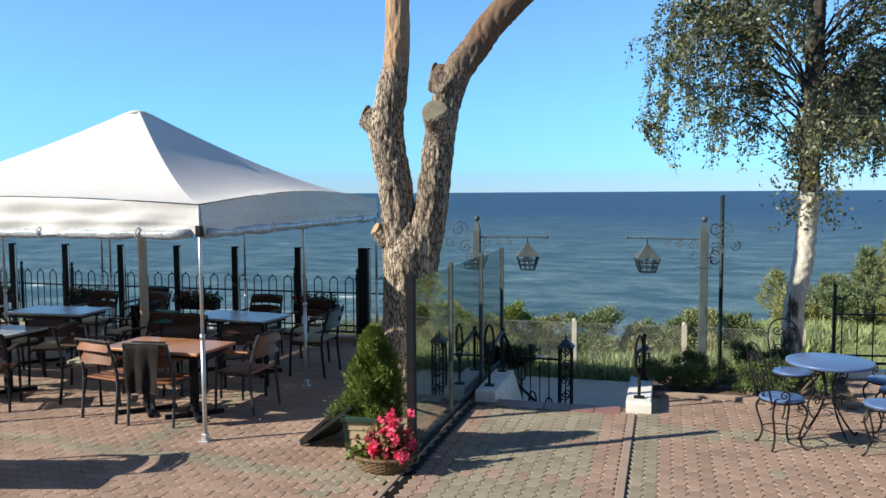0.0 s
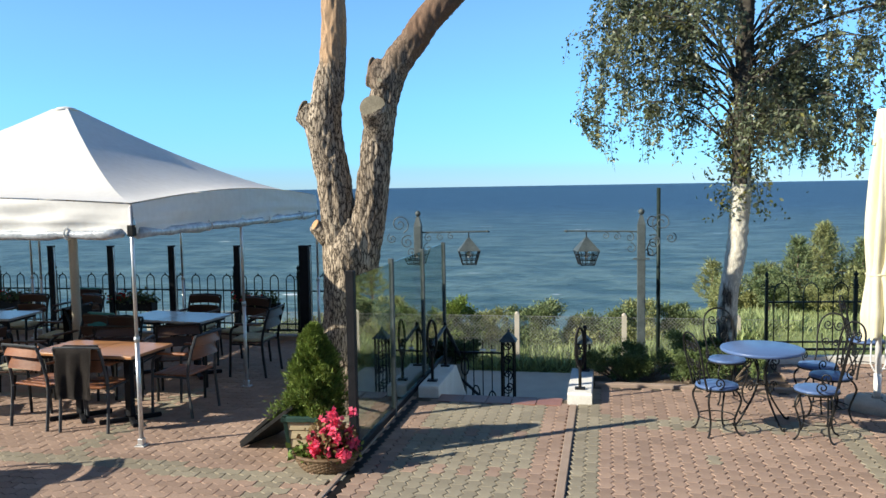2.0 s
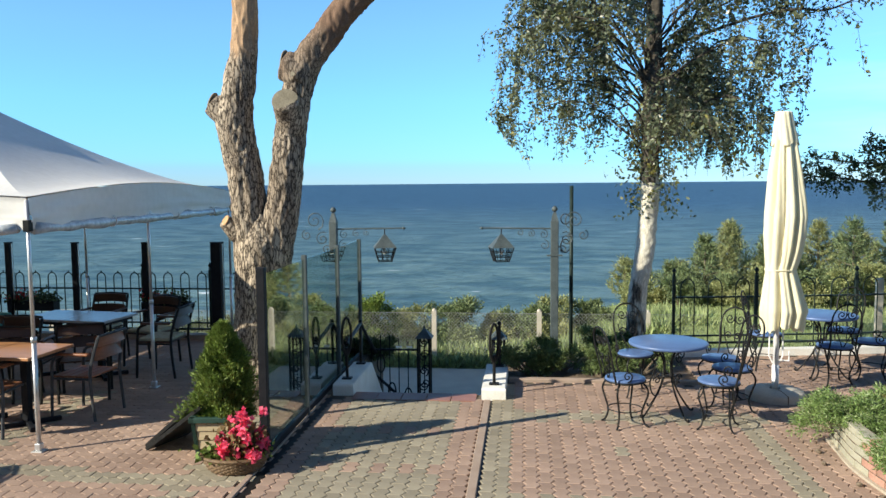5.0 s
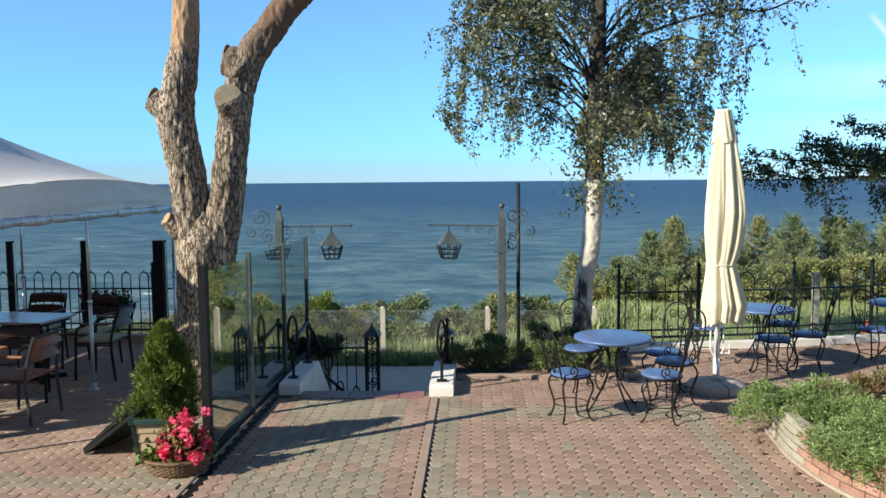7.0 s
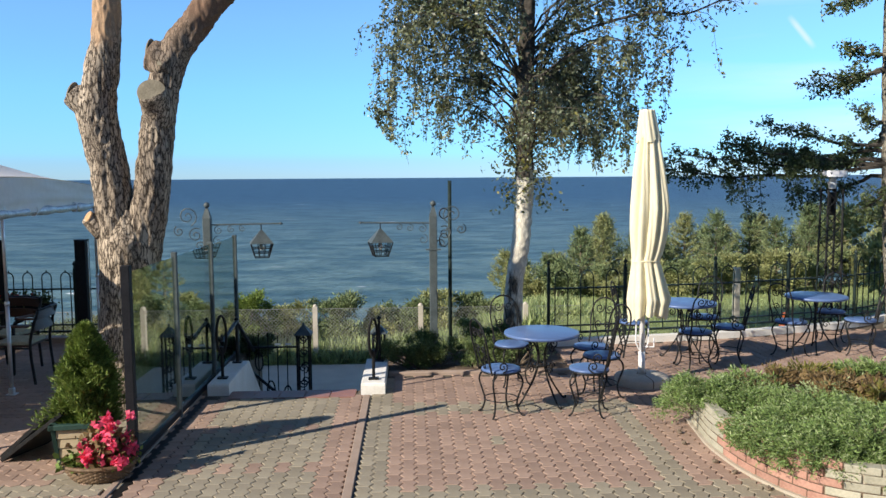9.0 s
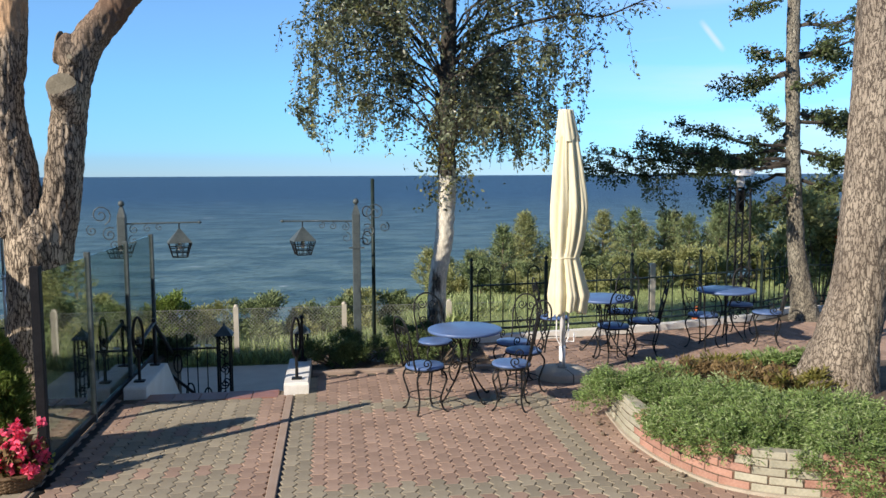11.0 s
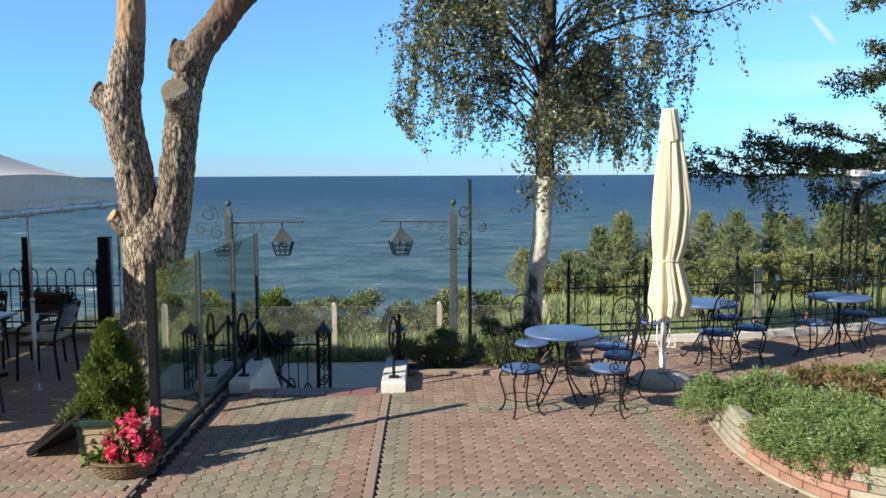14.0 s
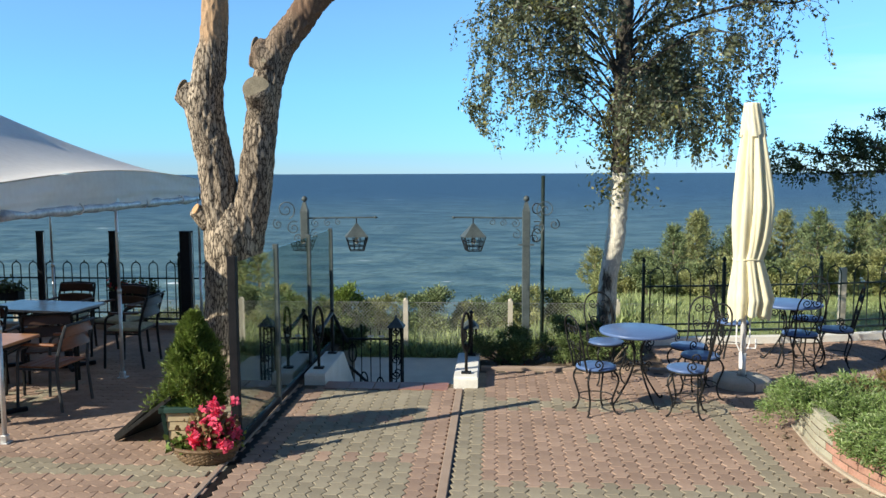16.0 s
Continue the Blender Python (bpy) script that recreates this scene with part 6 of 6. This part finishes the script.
brick_red = part("brick", boxbm((-0.113, -0.05, -0.0275), (0.113, 0.05, 0.0275), 0.006), BRICK_RED, bed)
brick_grey = part("brick", boxbm((-0.113, -0.05, -0.0275), (0.113, 0.05, 0.0275), 0.006), BRICK_GREY, bed)
first = {id(brick_red): True, id(brick_grey): True}
rb = random.Random(4)
for course in range(5):
    s = 0.13 + (0.12 if course % 2 else 0)
    while s < min(acc[-1] - 0.2, 4.6):
        p, d = along(s)
        grey = s < 0.95 or (2.15 < s < 2.6) or (3.9 < s < 4.3)
        src = brick_grey if grey else brick_red
        if first.pop(id(src), None):
            ob = src
        else:
            ob = link("brick", src.data, None, bed)
        out = Vector((-d.y, d.x, 0)) * -1
        q = p - out * 0.045
        ob.matrix_basis = pose(q.x, q.y, 0.046 + 0.064 * course + rb.uniform(-0.002, 0.002), 0, 0, math.degrees(math.atan2(d.y, d.x)) + rb.uniform(-1, 1))
        s += 0.238


def juniper_clump(cx, cy, rx, ry, h, seed, mat, label, n=2600, overhang=0.0, size=0.033, name="juniper"):
    t = thing(name, label, "shrub", pose(cx, cy, 0), "bed shrubs")
    rg = np.random.default_rng(seed)
    wood = bmesh.new()
    C, D = [], []
    per = 46
    for k in range(int(n * 1.7) // per):
        a = rg.uniform(0, 6.283)
        u = math.sqrt(rg.uniform(0.02, 1))
        ex, ey = rx * u * math.cos(a), ry * u * math.sin(a)
        gz = bed_height(cx + ex, cy + ey) if in_bed(cx + ex, cy + ey) else 0.31 - (0.4 + overhang) * min((Vector((cx + ex, cy + ey, 0)) - p).length for p in outline)
        lump = 0.72 + 1.15 * noise.noise(Vector(((cx + ex) * 6.5, (cy + ey) * 6.5, seed)))
        ez = gz + h * (1 - 0.6 * u * u) * lump * rg.uniform(0.7, 1.1)
        z0 = bed_height(cx, cy)
        if k % 3 == 0:
            tube(wood, [(ex * 0.2, ey * 0.2, z0), (ex * 0.6, ey * 0.6, (z0 + ez) / 2 + 0.03), (ex, ey, ez)], [0.008, 0.005, 0.002], 3)
        # one feathery sprig
        b = a + rg.normal(0, 0.7)
        way = Vector((math.cos(b), math.sin(b), rg.uniform(-0.1, 0.75) - 0.5 * u * overhang * 2)).normalized()
        ln = rg.uniform(0.08, 0.17)
        for _ in range(per):
            v = rg.uniform(0, 1)
            w = rg.normal(0, 0.014 + 0.012 * (1 - v), 3)
            C.append((ex + way.x * ln * v + w[0], ey + way.y * ln * v + w[1], ez + way.z * ln * v + w[2]))
            D.append((way.x + rg.normal(0, 0.45), way.y + rg.normal(0, 0.45), way.z + 0.2 + rg.normal(0, 0.3)))
    tagged(part("stem_work", wood, BARK, t), kind="stuff")
    leaves("foliage", C, size, mat, t, "", 0.24, 0, seed, D)
    if mat is JUNIPER:
        k = rg.choice(len(C), len(C) // 7, replace=False)
        leaves("foliage", [(C[i][0], C[i][1], C[i][2] + 0.018) for i in k], size, JUNIPER_PALE, t, "pale fresh tips", 0.24, 0, seed + 1, [D[i] for i in k])


JL = "spreading green juniper spilling over the brick wall"
juniper_clump(2.85, 7.25, 0.33, 0.33, 0.15, 71, JUNIPER, JL, 7500, 0.3)
juniper_clump(3.12, 6.98, 0.34, 0.30, 0.14, 72, JUNIPER, JL, 6500, 0.1)
juniper_clump(3.13, 6.08, 0.42, 0.40, 0.19, 73, JUNIPER, JL, 13000, 0.5)
juniper_clump(3.22, 5.72, 0.36, 0.32, 0.17, 88, JUNIPER, JL, 9000, 0.5)
juniper_clump(3.45, 6.3, 0.38, 0.34, 0.17, 83, JUNIPER, "spreading green juniper in the raised bed", 7500, 0.0)
juniper_clump(3.62, 5.75, 0.42, 0.36, 0.17, 74, JUNIPER, JL, 9500, 0.2)
juniper_clump(3.98, 5.3, 0.52, 0.5, 0.18, 75, JUNIPER, JL, 11000, 0.5)
juniper_clump(4.7, 5.3, 0.55, 0.48, 0.18, 76, JUNIPER, JL, 8000, 0.3)
juniper_clump(4.15, 5.95, 0.36, 0.30, 0.15, 84, JUNIPER, "spreading green juniper in the raised bed", 5500, 0.0)
juniper_clump(4.28, 6.55, 0.34, 0.20, 0.12, 77, LEAF_YELLOW, "low yellow-green leafy plant in the bed", 900, 0, 0.075, "leafy_plant")
juniper_clump(3.98, 6.78, 0.30, 0.22, 0.13, 85, REDLEAF, "low russet leafy plant in the bed", 1100, 0, 0.07, "russet_plant")
juniper_clump(3.62, 7.38, 0.36, 0.24, 0.11, 78, REDLEAF, "dry russet plant in the bed", 1300, 0, 0.055, "russet_plant")
juniper_clump(4.15, 7.15, 0.34, 0.24, 0.08, 86, REDLEAF, "dry russet plant in the bed", 900, 0, 0.05, "russet_plant")
juniper_clump(4.05, 7.85, 0.36, 0.16, 0.12, 79, LEAF_YELLOW, "low yellow-green plant at the back of the bed", 900, 0, 0.06, "ground_cover")
juniper_clump(3.45, 7.62, 0.28, 0.16, 0.10, 87, JUNIPER, "low green plant at the back of the bed", 1500, 0, 0.05, "ground_cover")
juniper_clump(5.05, 8.0, 0.46, 0.22, 0.13, 80, JUNIPER, "low green plant at the back of the bed", 3000, 0, 0.05, "ground_cover")
juniper_clump(3.72, 6.62, 0.2, 0.15, 0.14, 82, JUNIPER_PALE, "small silvery green plant in the bed", 900, 0, 0.04, "ground_cover")

# a few pine cones and bits of bark dropped on the paving below the bed
for i, (x, y) in enumerate(((2.52, 6.75), (2.62, 6.3), (2.68, 6.05), (2.8, 5.72), (2.58, 7.05))):
    c = thing("pine_cone", "small brown pine cone lying on the paving", "pine cone", pose(x, y, 0.018, 80, 0, 50 * i), "dropped cones")
    part("cone", lathe([(0.004, -0.025), (0.016, -0.018), (0.014, -0.012), (0.02, -0.006), (0.017, 0), (0.019, 0.006), (0.013, 0.012), (0.014, 0.018), (0.003, 0.028)], 9), BARK, c)


# ---- hedge bed, lawn shrubs ----
bm = bmesh.new()
bmesh.ops.create_grid(bm, x_segments=24, y_segments=16, size=0.5, matrix=pose(1.0, 10.16, 0.0) @ Matrix.Diagonal((2.3, 1.45, 1, 1)))
for v in bm.verts:
    v.co.z = -0.02 + 0.04 * noise.noise(v.co * 3)
part("hedge_bed", bm, SOIL).location.z = 0.0
tagged(bpy.data.objects["hedge_bed"], "bare soil bed along the terrace edge", "soil", kind="structure")


def leafy_bush(name, x, y, z, blobs, size, count, mat, label, seed, cat="shrub", aspect=0.6, group="", up=0.35, stems=True):
    """A bush of many leaf sprays gathered round (dx, dy, dz, radius) centres."""
    t = thing(name, label, cat, pose(x, y, z), group)
    rg = np.random.default_rng(seed)
    C, D = [], []
    wood = bmesh.new()
    for bx, by, bz, r in blobs:
        tube(wood, [(bx * 0.15, by * 0.15, 0), (bx * 0.6, by * 0.6, bz * 0.6), (bx, by, bz)], [0.016, 0.010, 0.004], 4)
        m = int(count * r)
        ncl = max(5, int(14 * r / 0.3))
        cl = rg.normal(size=(ncl, 3))
        cl /= np.linalg.norm(cl, axis=1)[:, None]
        cl *= r * rg.uniform(0.45, 1.0, size=(ncl, 1))
        for _ in range(m):
            q = cl[rg.integers(ncl)] + rg.normal(0, 0.27 * r, 3)
            if bz + q[2] < 0.0:
                continue
            C.append((bx + q[0], by + q[1], bz + q[2] * 0.85))
            D.append((q[0] / r, q[1] / r, q[2] / r + up))
    if stems:
        tagged(part("stem_work", wood, BARK, t), kind="stuff")
    else:
        wood.free()
    leaves("foliage", C, size, mat, t, "", aspect, 0, seed, D)
    return t


rg = np.random.default_rng(77)
for i, (x, y, h, mt, lb) in enumerate(((0.18, 9.85, 0.28, JUNIPER_DARK, "low spreading juniper in the hedge bed"), (0.55, 10.0, 0.33, JUNIPER_DARK, "green spreading juniper in the hedge bed"),
                                       (0.95, 9.75, 0.30, JUNIPER_DARK, "dark juniper with a bare twisted stem in the hedge bed"), (1.28, 10.15, 0.32, JUNIPER_DARK, "dark juniper in the hedge bed"),
                                       (0.32, 9.72, 0.26, JUNIPER_DARK, "low juniper at the bed's edge"), (1.45, 9.85, 0.34, JUNIPER_DARK, "dark spreading juniper in the hedge bed"), (1.15, 10.5, 0.45, JUNIPER_DARK, "green juniper bush behind the hedge"))):
    bl = [(rg.normal(0, 0.2), rg.normal(0, 0.14), h * rg.uniform(0.35, 1.0), rg.uniform(0.07, 0.13)) for _ in range(8)]
    leafy_bush("juniper", x, y, -0.02, bl, 0.036, 8500, mt, lb, 300 + i, aspect=0.24, group="hedge junipers")
# dark juniper on the other side of the steps
bl = [(0.036 * k, rg.normal(0, 0.10), 0.66 - 0.006 * k + rg.normal(0, 0.07), 0.10) for k in range(-6, 9)]
leafy_bush("juniper", -2.12, 10.9, -0.84, [(a, b, c + 0.25, d) for a, b, c, d in bl], 0.06, 5200, LEAF_LARCH, "dark overhanging juniper beside the gate", 333, aspect=0.3, stems=False)

# shrubs behind the chain-link fence
for i, (x, y, w, h) in enumerate(((-2.4, 17.6, 0.8, 0.75), (-3.4, 16.6, 0.7, 0.8), (-4.4, 17.2, 0.8, 0.7), (-1.5, 17.9, 0.5, 0.85), (-0.6, 18.2, 0.5, 0.6), (0.1, 17.8, 0.6, 1.05), (0.75, 18.0, 0.6, 1.0), (1.8, 18.5, 0.6, 0.6), (-5.6, 17.0, 0.9, 0.9), (-7.0, 17.3, 0.9, 0.6),
                                  (-3.0, 15.4, 0.6, 1.25), (-3.7, 15.2, 0.6, 1.1))):
    bl = [(rg.normal(0, w * 0.4), rg.normal(0, 0.35), h * rg.uniform(0.3, 1.0), rg.uniform(0.16, 0.26)) for _ in range(9)]
    leafy_bush("scrub_bush", x, y, terrain(x, y) - 0.02, bl, 0.06, 4200, (BUSH, BUSH_DARK)[i % 2] if i < 10 else THUJA, "wind-blown scrub bush on the slope above the sea", 400 + i, "shrub", 0.45, "slope scrub")


def young_pine(x, y, h, seed, mat):
    t = thing("young_pine", "young pine in the thicket on the slope", "tree", pose(x, y, terrain(x, y) - 0.05), "young pines")
    rg = np.random.default_rng(seed)
    C, D = [], []
    wood = bmesh.new()
    lean = rg.normal(0, 0.06, 2)
    tube(wood, [(0, 0, 0), (lean[0] * 0.5, lean[1] * 0.5, h * 0.5), (lean[0], lean[1], h)], [0.05, 0.03, 0.005], 5)
    tiers = max(5, int(h * 4.2))
    for k in range(tiers):
        u = (k + 0.5) / tiers
        z = h * (0.10 + 0.84 * u)
        r = (0.72 * (1 - u) ** 0.9 + 0.05) * (0.55 + 0.2 * h) * rg.uniform(0.8, 1.15)
        for j in range(6):
            a = j * 1.05 + k * 1.3 + rg.uniform(-0.3, 0.3)
            ln = r * rg.uniform(0.55, 1.15)
            s = Vector((lean[0] * u, lean[1] * u, z))
            e = s + Vector((ln * math.cos(a), ln * math.sin(a), 0.35 * ln))
            tip = e + Vector((0.05 * math.cos(a), 0.05 * math.sin(a), rg.uniform(0.08, 0.2)))
            tube(wood, [s, e, tip], [0.012, 0.006, 0.003], 3)
            for _ in range(95):
                v = rg.uniform(0.2, 1.5)
                p = s.lerp(e, v) if v < 1 else e.lerp(tip, (v - 1) * 2)
                C.append(p + Vector(rg.normal(0, 0.035, 3)))
                D.append((math.cos(a) * 0.5 + rg.normal(0, 0.6), math.sin(a) * 0.5 + rg.normal(0, 0.6), 0.8))
    # leading shoot
    for _ in range(60):
        u = rg.uniform(0.82, 1.0)
        C.append(Vector((lean[0], lean[1], h * u)) + Vector(rg.normal(0, 0.03, 3)))
        D.append((rg.normal(0, 0.6), rg.normal(0, 0.6), 1.0))
    tagged(part("trunk", wood, BARK, t))
    leaves("crown", C, 0.115, mat, t, "", 0.16, 0, seed, D)


rg = np.random.default_rng(5)
xs = np.linspace(3.0, 21, 40)
for i, x in enumerate(xs):
    y = 22.6 + rg.uniform(-1.0, 2.2) + 0.10 * (x - 3)
    top = np.interp(x, [2.9, 3.7, 5.8, 7.5, 9.8, 12.7, 16, 21], [-0.1, 0.28, 0.98, 0.8, 1.3, 1.45, 1.9, 2.2]) + rg.uniform(-0.5, 0.28)
    young_pine(x, y, max(0.7, top - terrain(x, y)), 500 + i, BUSH_DARK if i % 3 else BUSH)
for i, x in enumerate(np.linspace(3.3, 20, 26)):
    y = 20.9 + rg.uniform(-0.7, 0.9) + 0.05 * x
    h = np.interp(x, [3, 6, 17], [0.55, 0.85, 1.25])
    bl = [(rg.normal(0, 0.4), rg.normal(0, 0.3), h * rg.uniform(0.25, 1.0), rg.uniform(0.16, 0.28)) for _ in range(8)]
    leafy_bush("scrub_bush", x, y, terrain(x, y) - 0.02, bl, 0.055, 6200, (BUSH, BUSH_DARK, BUSH_DARK, BUSH, BUSH)[i % 5], "dense scrub bush at the lawn's edge", 600 + i, "shrub", 0.5, "slope scrub")
tb_ = leafy_bush("maple_bush", 9.6, 13.6, -0.3, [(0, 0, 1.75, 0.16), (0.2, 0.1, 1.65, 0.12), (-0.1, 0, 1.4, 0.1)], 0.10, 1500, MAPLE, "small tree with orange autumn leaves", 700, "tree")
leafy_bush("scrub_bush", 9.4, 14.2, -0.3, [(rg.normal(0, 0.8), rg.normal(0, 0.3), rg.uniform(0.5, 2.0), 0.32) for _ in range(16)], 0.10, 1500, BUSH, "tall green bush beyond the fence", 701, "shrub")

cone = thing("traffic_marker", "small orange plastic marker by the fence", "marker", pose(5.80, 11.86, -0.12))
part("body", lathe([(0.07, 0), (0.065, 0.18), (0.035, 0.2), (0.03, 0.34), (0.02, 0.36)], 14), ORANGE, cone)
for x, y in ((5.70, 13.4),):
    p = thing("concrete_post", "lone pale concrete post on the lawn", "post", pose(x, y, -0.25))
    part("shaft", boxbm((-0.05, -0.05, 0), (0.05, 0.05, 1.0), 0.01), CONCRETE, p)


def grass(name, label, seed, n, x0, x1, y0, y1, h, mat, keep=None):
    rg = np.random.default_rng(seed)
    P = []
    while len(P) < n:
        x, y = rg.uniform(x0, x1), rg.uniform(y0, y1)
        if keep and not keep(x, y):
            continue
        P.append((x, y, terrain(x, y) - 0.01))
    D = np.stack([rg.normal(0, 0.35, n), rg.normal(0, 0.35, n), np.full(n, 1.0)], 1)
    ob = leaves(name, P, h, mat, None, "", 0.10, 0, seed, D, 0.6)
    return tagged(ob, label, "grass", kind="stuff")


grass("lawn_grass", "short lawn grass beyond the fence", 801, 40000, 2.0, 18, 11.1, 22, 0.10, GRASS)
grass("tall_grass", "long rough grass along the wire fence", 802, 17000, -9, 2.6, 13.85, 15.2, 0.24, GRASS)
grass("slope_grass", "rough grass on the slope", 803, 20000, -9, 3.5, 15.0, 19.5, 0.26, GRASS)
grass("bed_grass", "thin grass at the hedge bed's edge", 804, 3500, -0.05, 2.2, 10.2, 10.85, 0.09, GRASS, lambda x, y: True)


# ---- paving ----
def paver_outline(L, W, a):
    """A zigzag-edged paver, L along y, W across x; four steps to a side."""
    k = 4
    left = [(-W / 2 + (a if (i % 2) else -a), -L / 2 + L * i / k) for i in range(k + 1)]
    right = [(W / 2 + (a if (i % 2) else -a), -L / 2 + L * i / k) for i in range(k + 1)]
    return right + left[::-1]


PL, PW, PA, GAP = 0.225, 0.1125, 0.0155, 0.008
ring = paver_outline(PL - 0.004, PW - GAP, PA)


def paver_mesh(turn):
    v, n = [], len(ring)
    pts = ring if not turn else [(y, -x) for x, y in ring]
    cx, cy = 0, 0
    for s, z in ((1.0, -0.012), (1.0, -0.003), (0.955, 0.0)):
        v += [(x * (s if s == 1 else 1 - 0.0035 / max(abs(x), 0.03)), y * (s if s == 1 else 1 - 0.0035 / max(abs(y), 0.03)), z) for x, y in pts]
    f = [tuple(range(2 * n, 3 * n))]
    for lv in range(2):
        for i in range(n):
            j = (i + 1) % n
            f.append((lv * n + i, lv * n + j, (lv + 1) * n + j, (lv + 1) * n + i))
    return v, f


def zone(x, y):
    """Which paver lies here: 'r', 'g' or None where something else does; and whether it is turned."""
    if in_bed(x, y):
        if min((Vector((x, y, 0)) - p).length for p in outline) > 0.08:
            return None
    if -2.15 < x < -1.96 or -0.36 < x < -0.24:
        if y < 8.62:
            return None
    if -1.97 < x < -0.36 and y > 8.44:
        return None
    if -2.45 < x < -0.10 and y > 8.55:
        return None
    if x > -0.12 and x < 2.1 and y > 9.33:
        return None
    if x >= 2.1:
        lim = float(np.interp(x, [p[0] for p in FENCE_LINE[:6]], [p[1] for p in FENCE_LINE[:6]])) - 0.12
        if y > lim:
            return None
    if y > 11.6:
        return None
    if x < -2.1:                                   # under the tent: red field, grey bands
        band_ = abs(y - (6.02 - 0.06 * (x + 2.7))) < 0.115 or abs(x + 4.72) < 0.11 and 6.2 < y < 8.6 or abs(y - 8.1) < 0.1 and x < -5 or abs(x + 2.55) < 0.11
        return "g" if band_ else "r"
    if x < -0.3:                                   # the walk to the stairs
        if x > -0.62 or x < -1.72:
            return "r"
        return "r" if (y - 6.35) % 1.05 < 0.12 else "g"
    if x < 0.0 or abs(y - 5.75) < 0.17 or abs(y - 7.98) < 0.12 and x < 2.4 or 2.13 < x < 2.36 and y < 8.0:
        return "g"
    if abs(x - 1.02) < 0.12 and abs(y - 6.98) < 0.06:
        return "g"
    return "r"


data = {}
for turn in (0, 1):
    for key, mt in (("r", PAVE_RED), ("g", PAVE_GREY)):
        me = bpy.data.meshes.new("paver")
        vv_, ff_ = paver_mesh(turn)
        me.from_pydata(vv_, [], ff_)
        me.materials.append(mt)
        data[turn, key] = me
paving = tagged(new("paving"), "terrace paving of zigzag red and grey concrete pavers", "paving", kind="structure")
rest = {"r": ([], []), "g": ([], [])}
rp = random.Random(12)
count = 0


def lay(x, y, turn, key, wide=1.0):
    global count
    z, tx, ty = rp.uniform(-0.0015, 0.0015), rp.uniform(-0.6, 0.6), rp.uniform(-0.6, 0.6)
    near = count < 300 and y < 7.1 and -2.0 < x < 2.6 and y > 5.3
    if near:
        count += 1
        ob = link("paver", data[turn, key], None, paving)
        ob.matrix_basis = pose(x, y, z, tx, ty, 0) @ Matrix.Diagonal((wide, 1, 1, 1))
        return
    v, f = rest[key]
    bv, bf = MESH[turn]
    m = pose(x, y, z, tx, ty, 0) @ Matrix.Diagonal((wide, 1, 1, 1))
    k = len(v)
    v.extend([tuple(m @ Vector(p)) for p in bv])
    f.extend([tuple(i + k for i in q) for q in bf])


MESH = {t: paver_mesh(t) for t in (0, 1)}
# right of the kerb strip and on the walk the zigzag runs along y; under the tent along x
for x0, x1, turn, yend, wide in ((-1.987, -0.36, 0, 8.5, 1.036), (-0.256, 9.5, 0, 12.4, 1.0), (-11.5, -2.12, 1, 11.6, 1.0)):
    w, l = (PW * wide, PL) if not turn else (PL, PW)
    i = 0
    x = x0 + w / 2
    while x < x1:
        j = 0
        y = 3.6 + (l / 2 if (i % 2 and not turn) else 0)
        while y < yend:
            yy = y
            xx = x + (w / 2 if (turn and j % 2) else 0)
            reach = xx > -1.1 * yy - 1.5 and xx < 0.85 * yy + 1.5
            if reach:
                key = zone(xx, yy)
                if key:
                    lay(xx, yy, turn, key, wide)
            y += l
            j += 1
        x += w
        i += 1
for key, mt in (("r", PAVE_RED_S), ("g", PAVE_GREY_S)):
    v, f = rest[key]
    tagged(pydata("pavers_rest", v, f, mt, paving), kind="stuff")
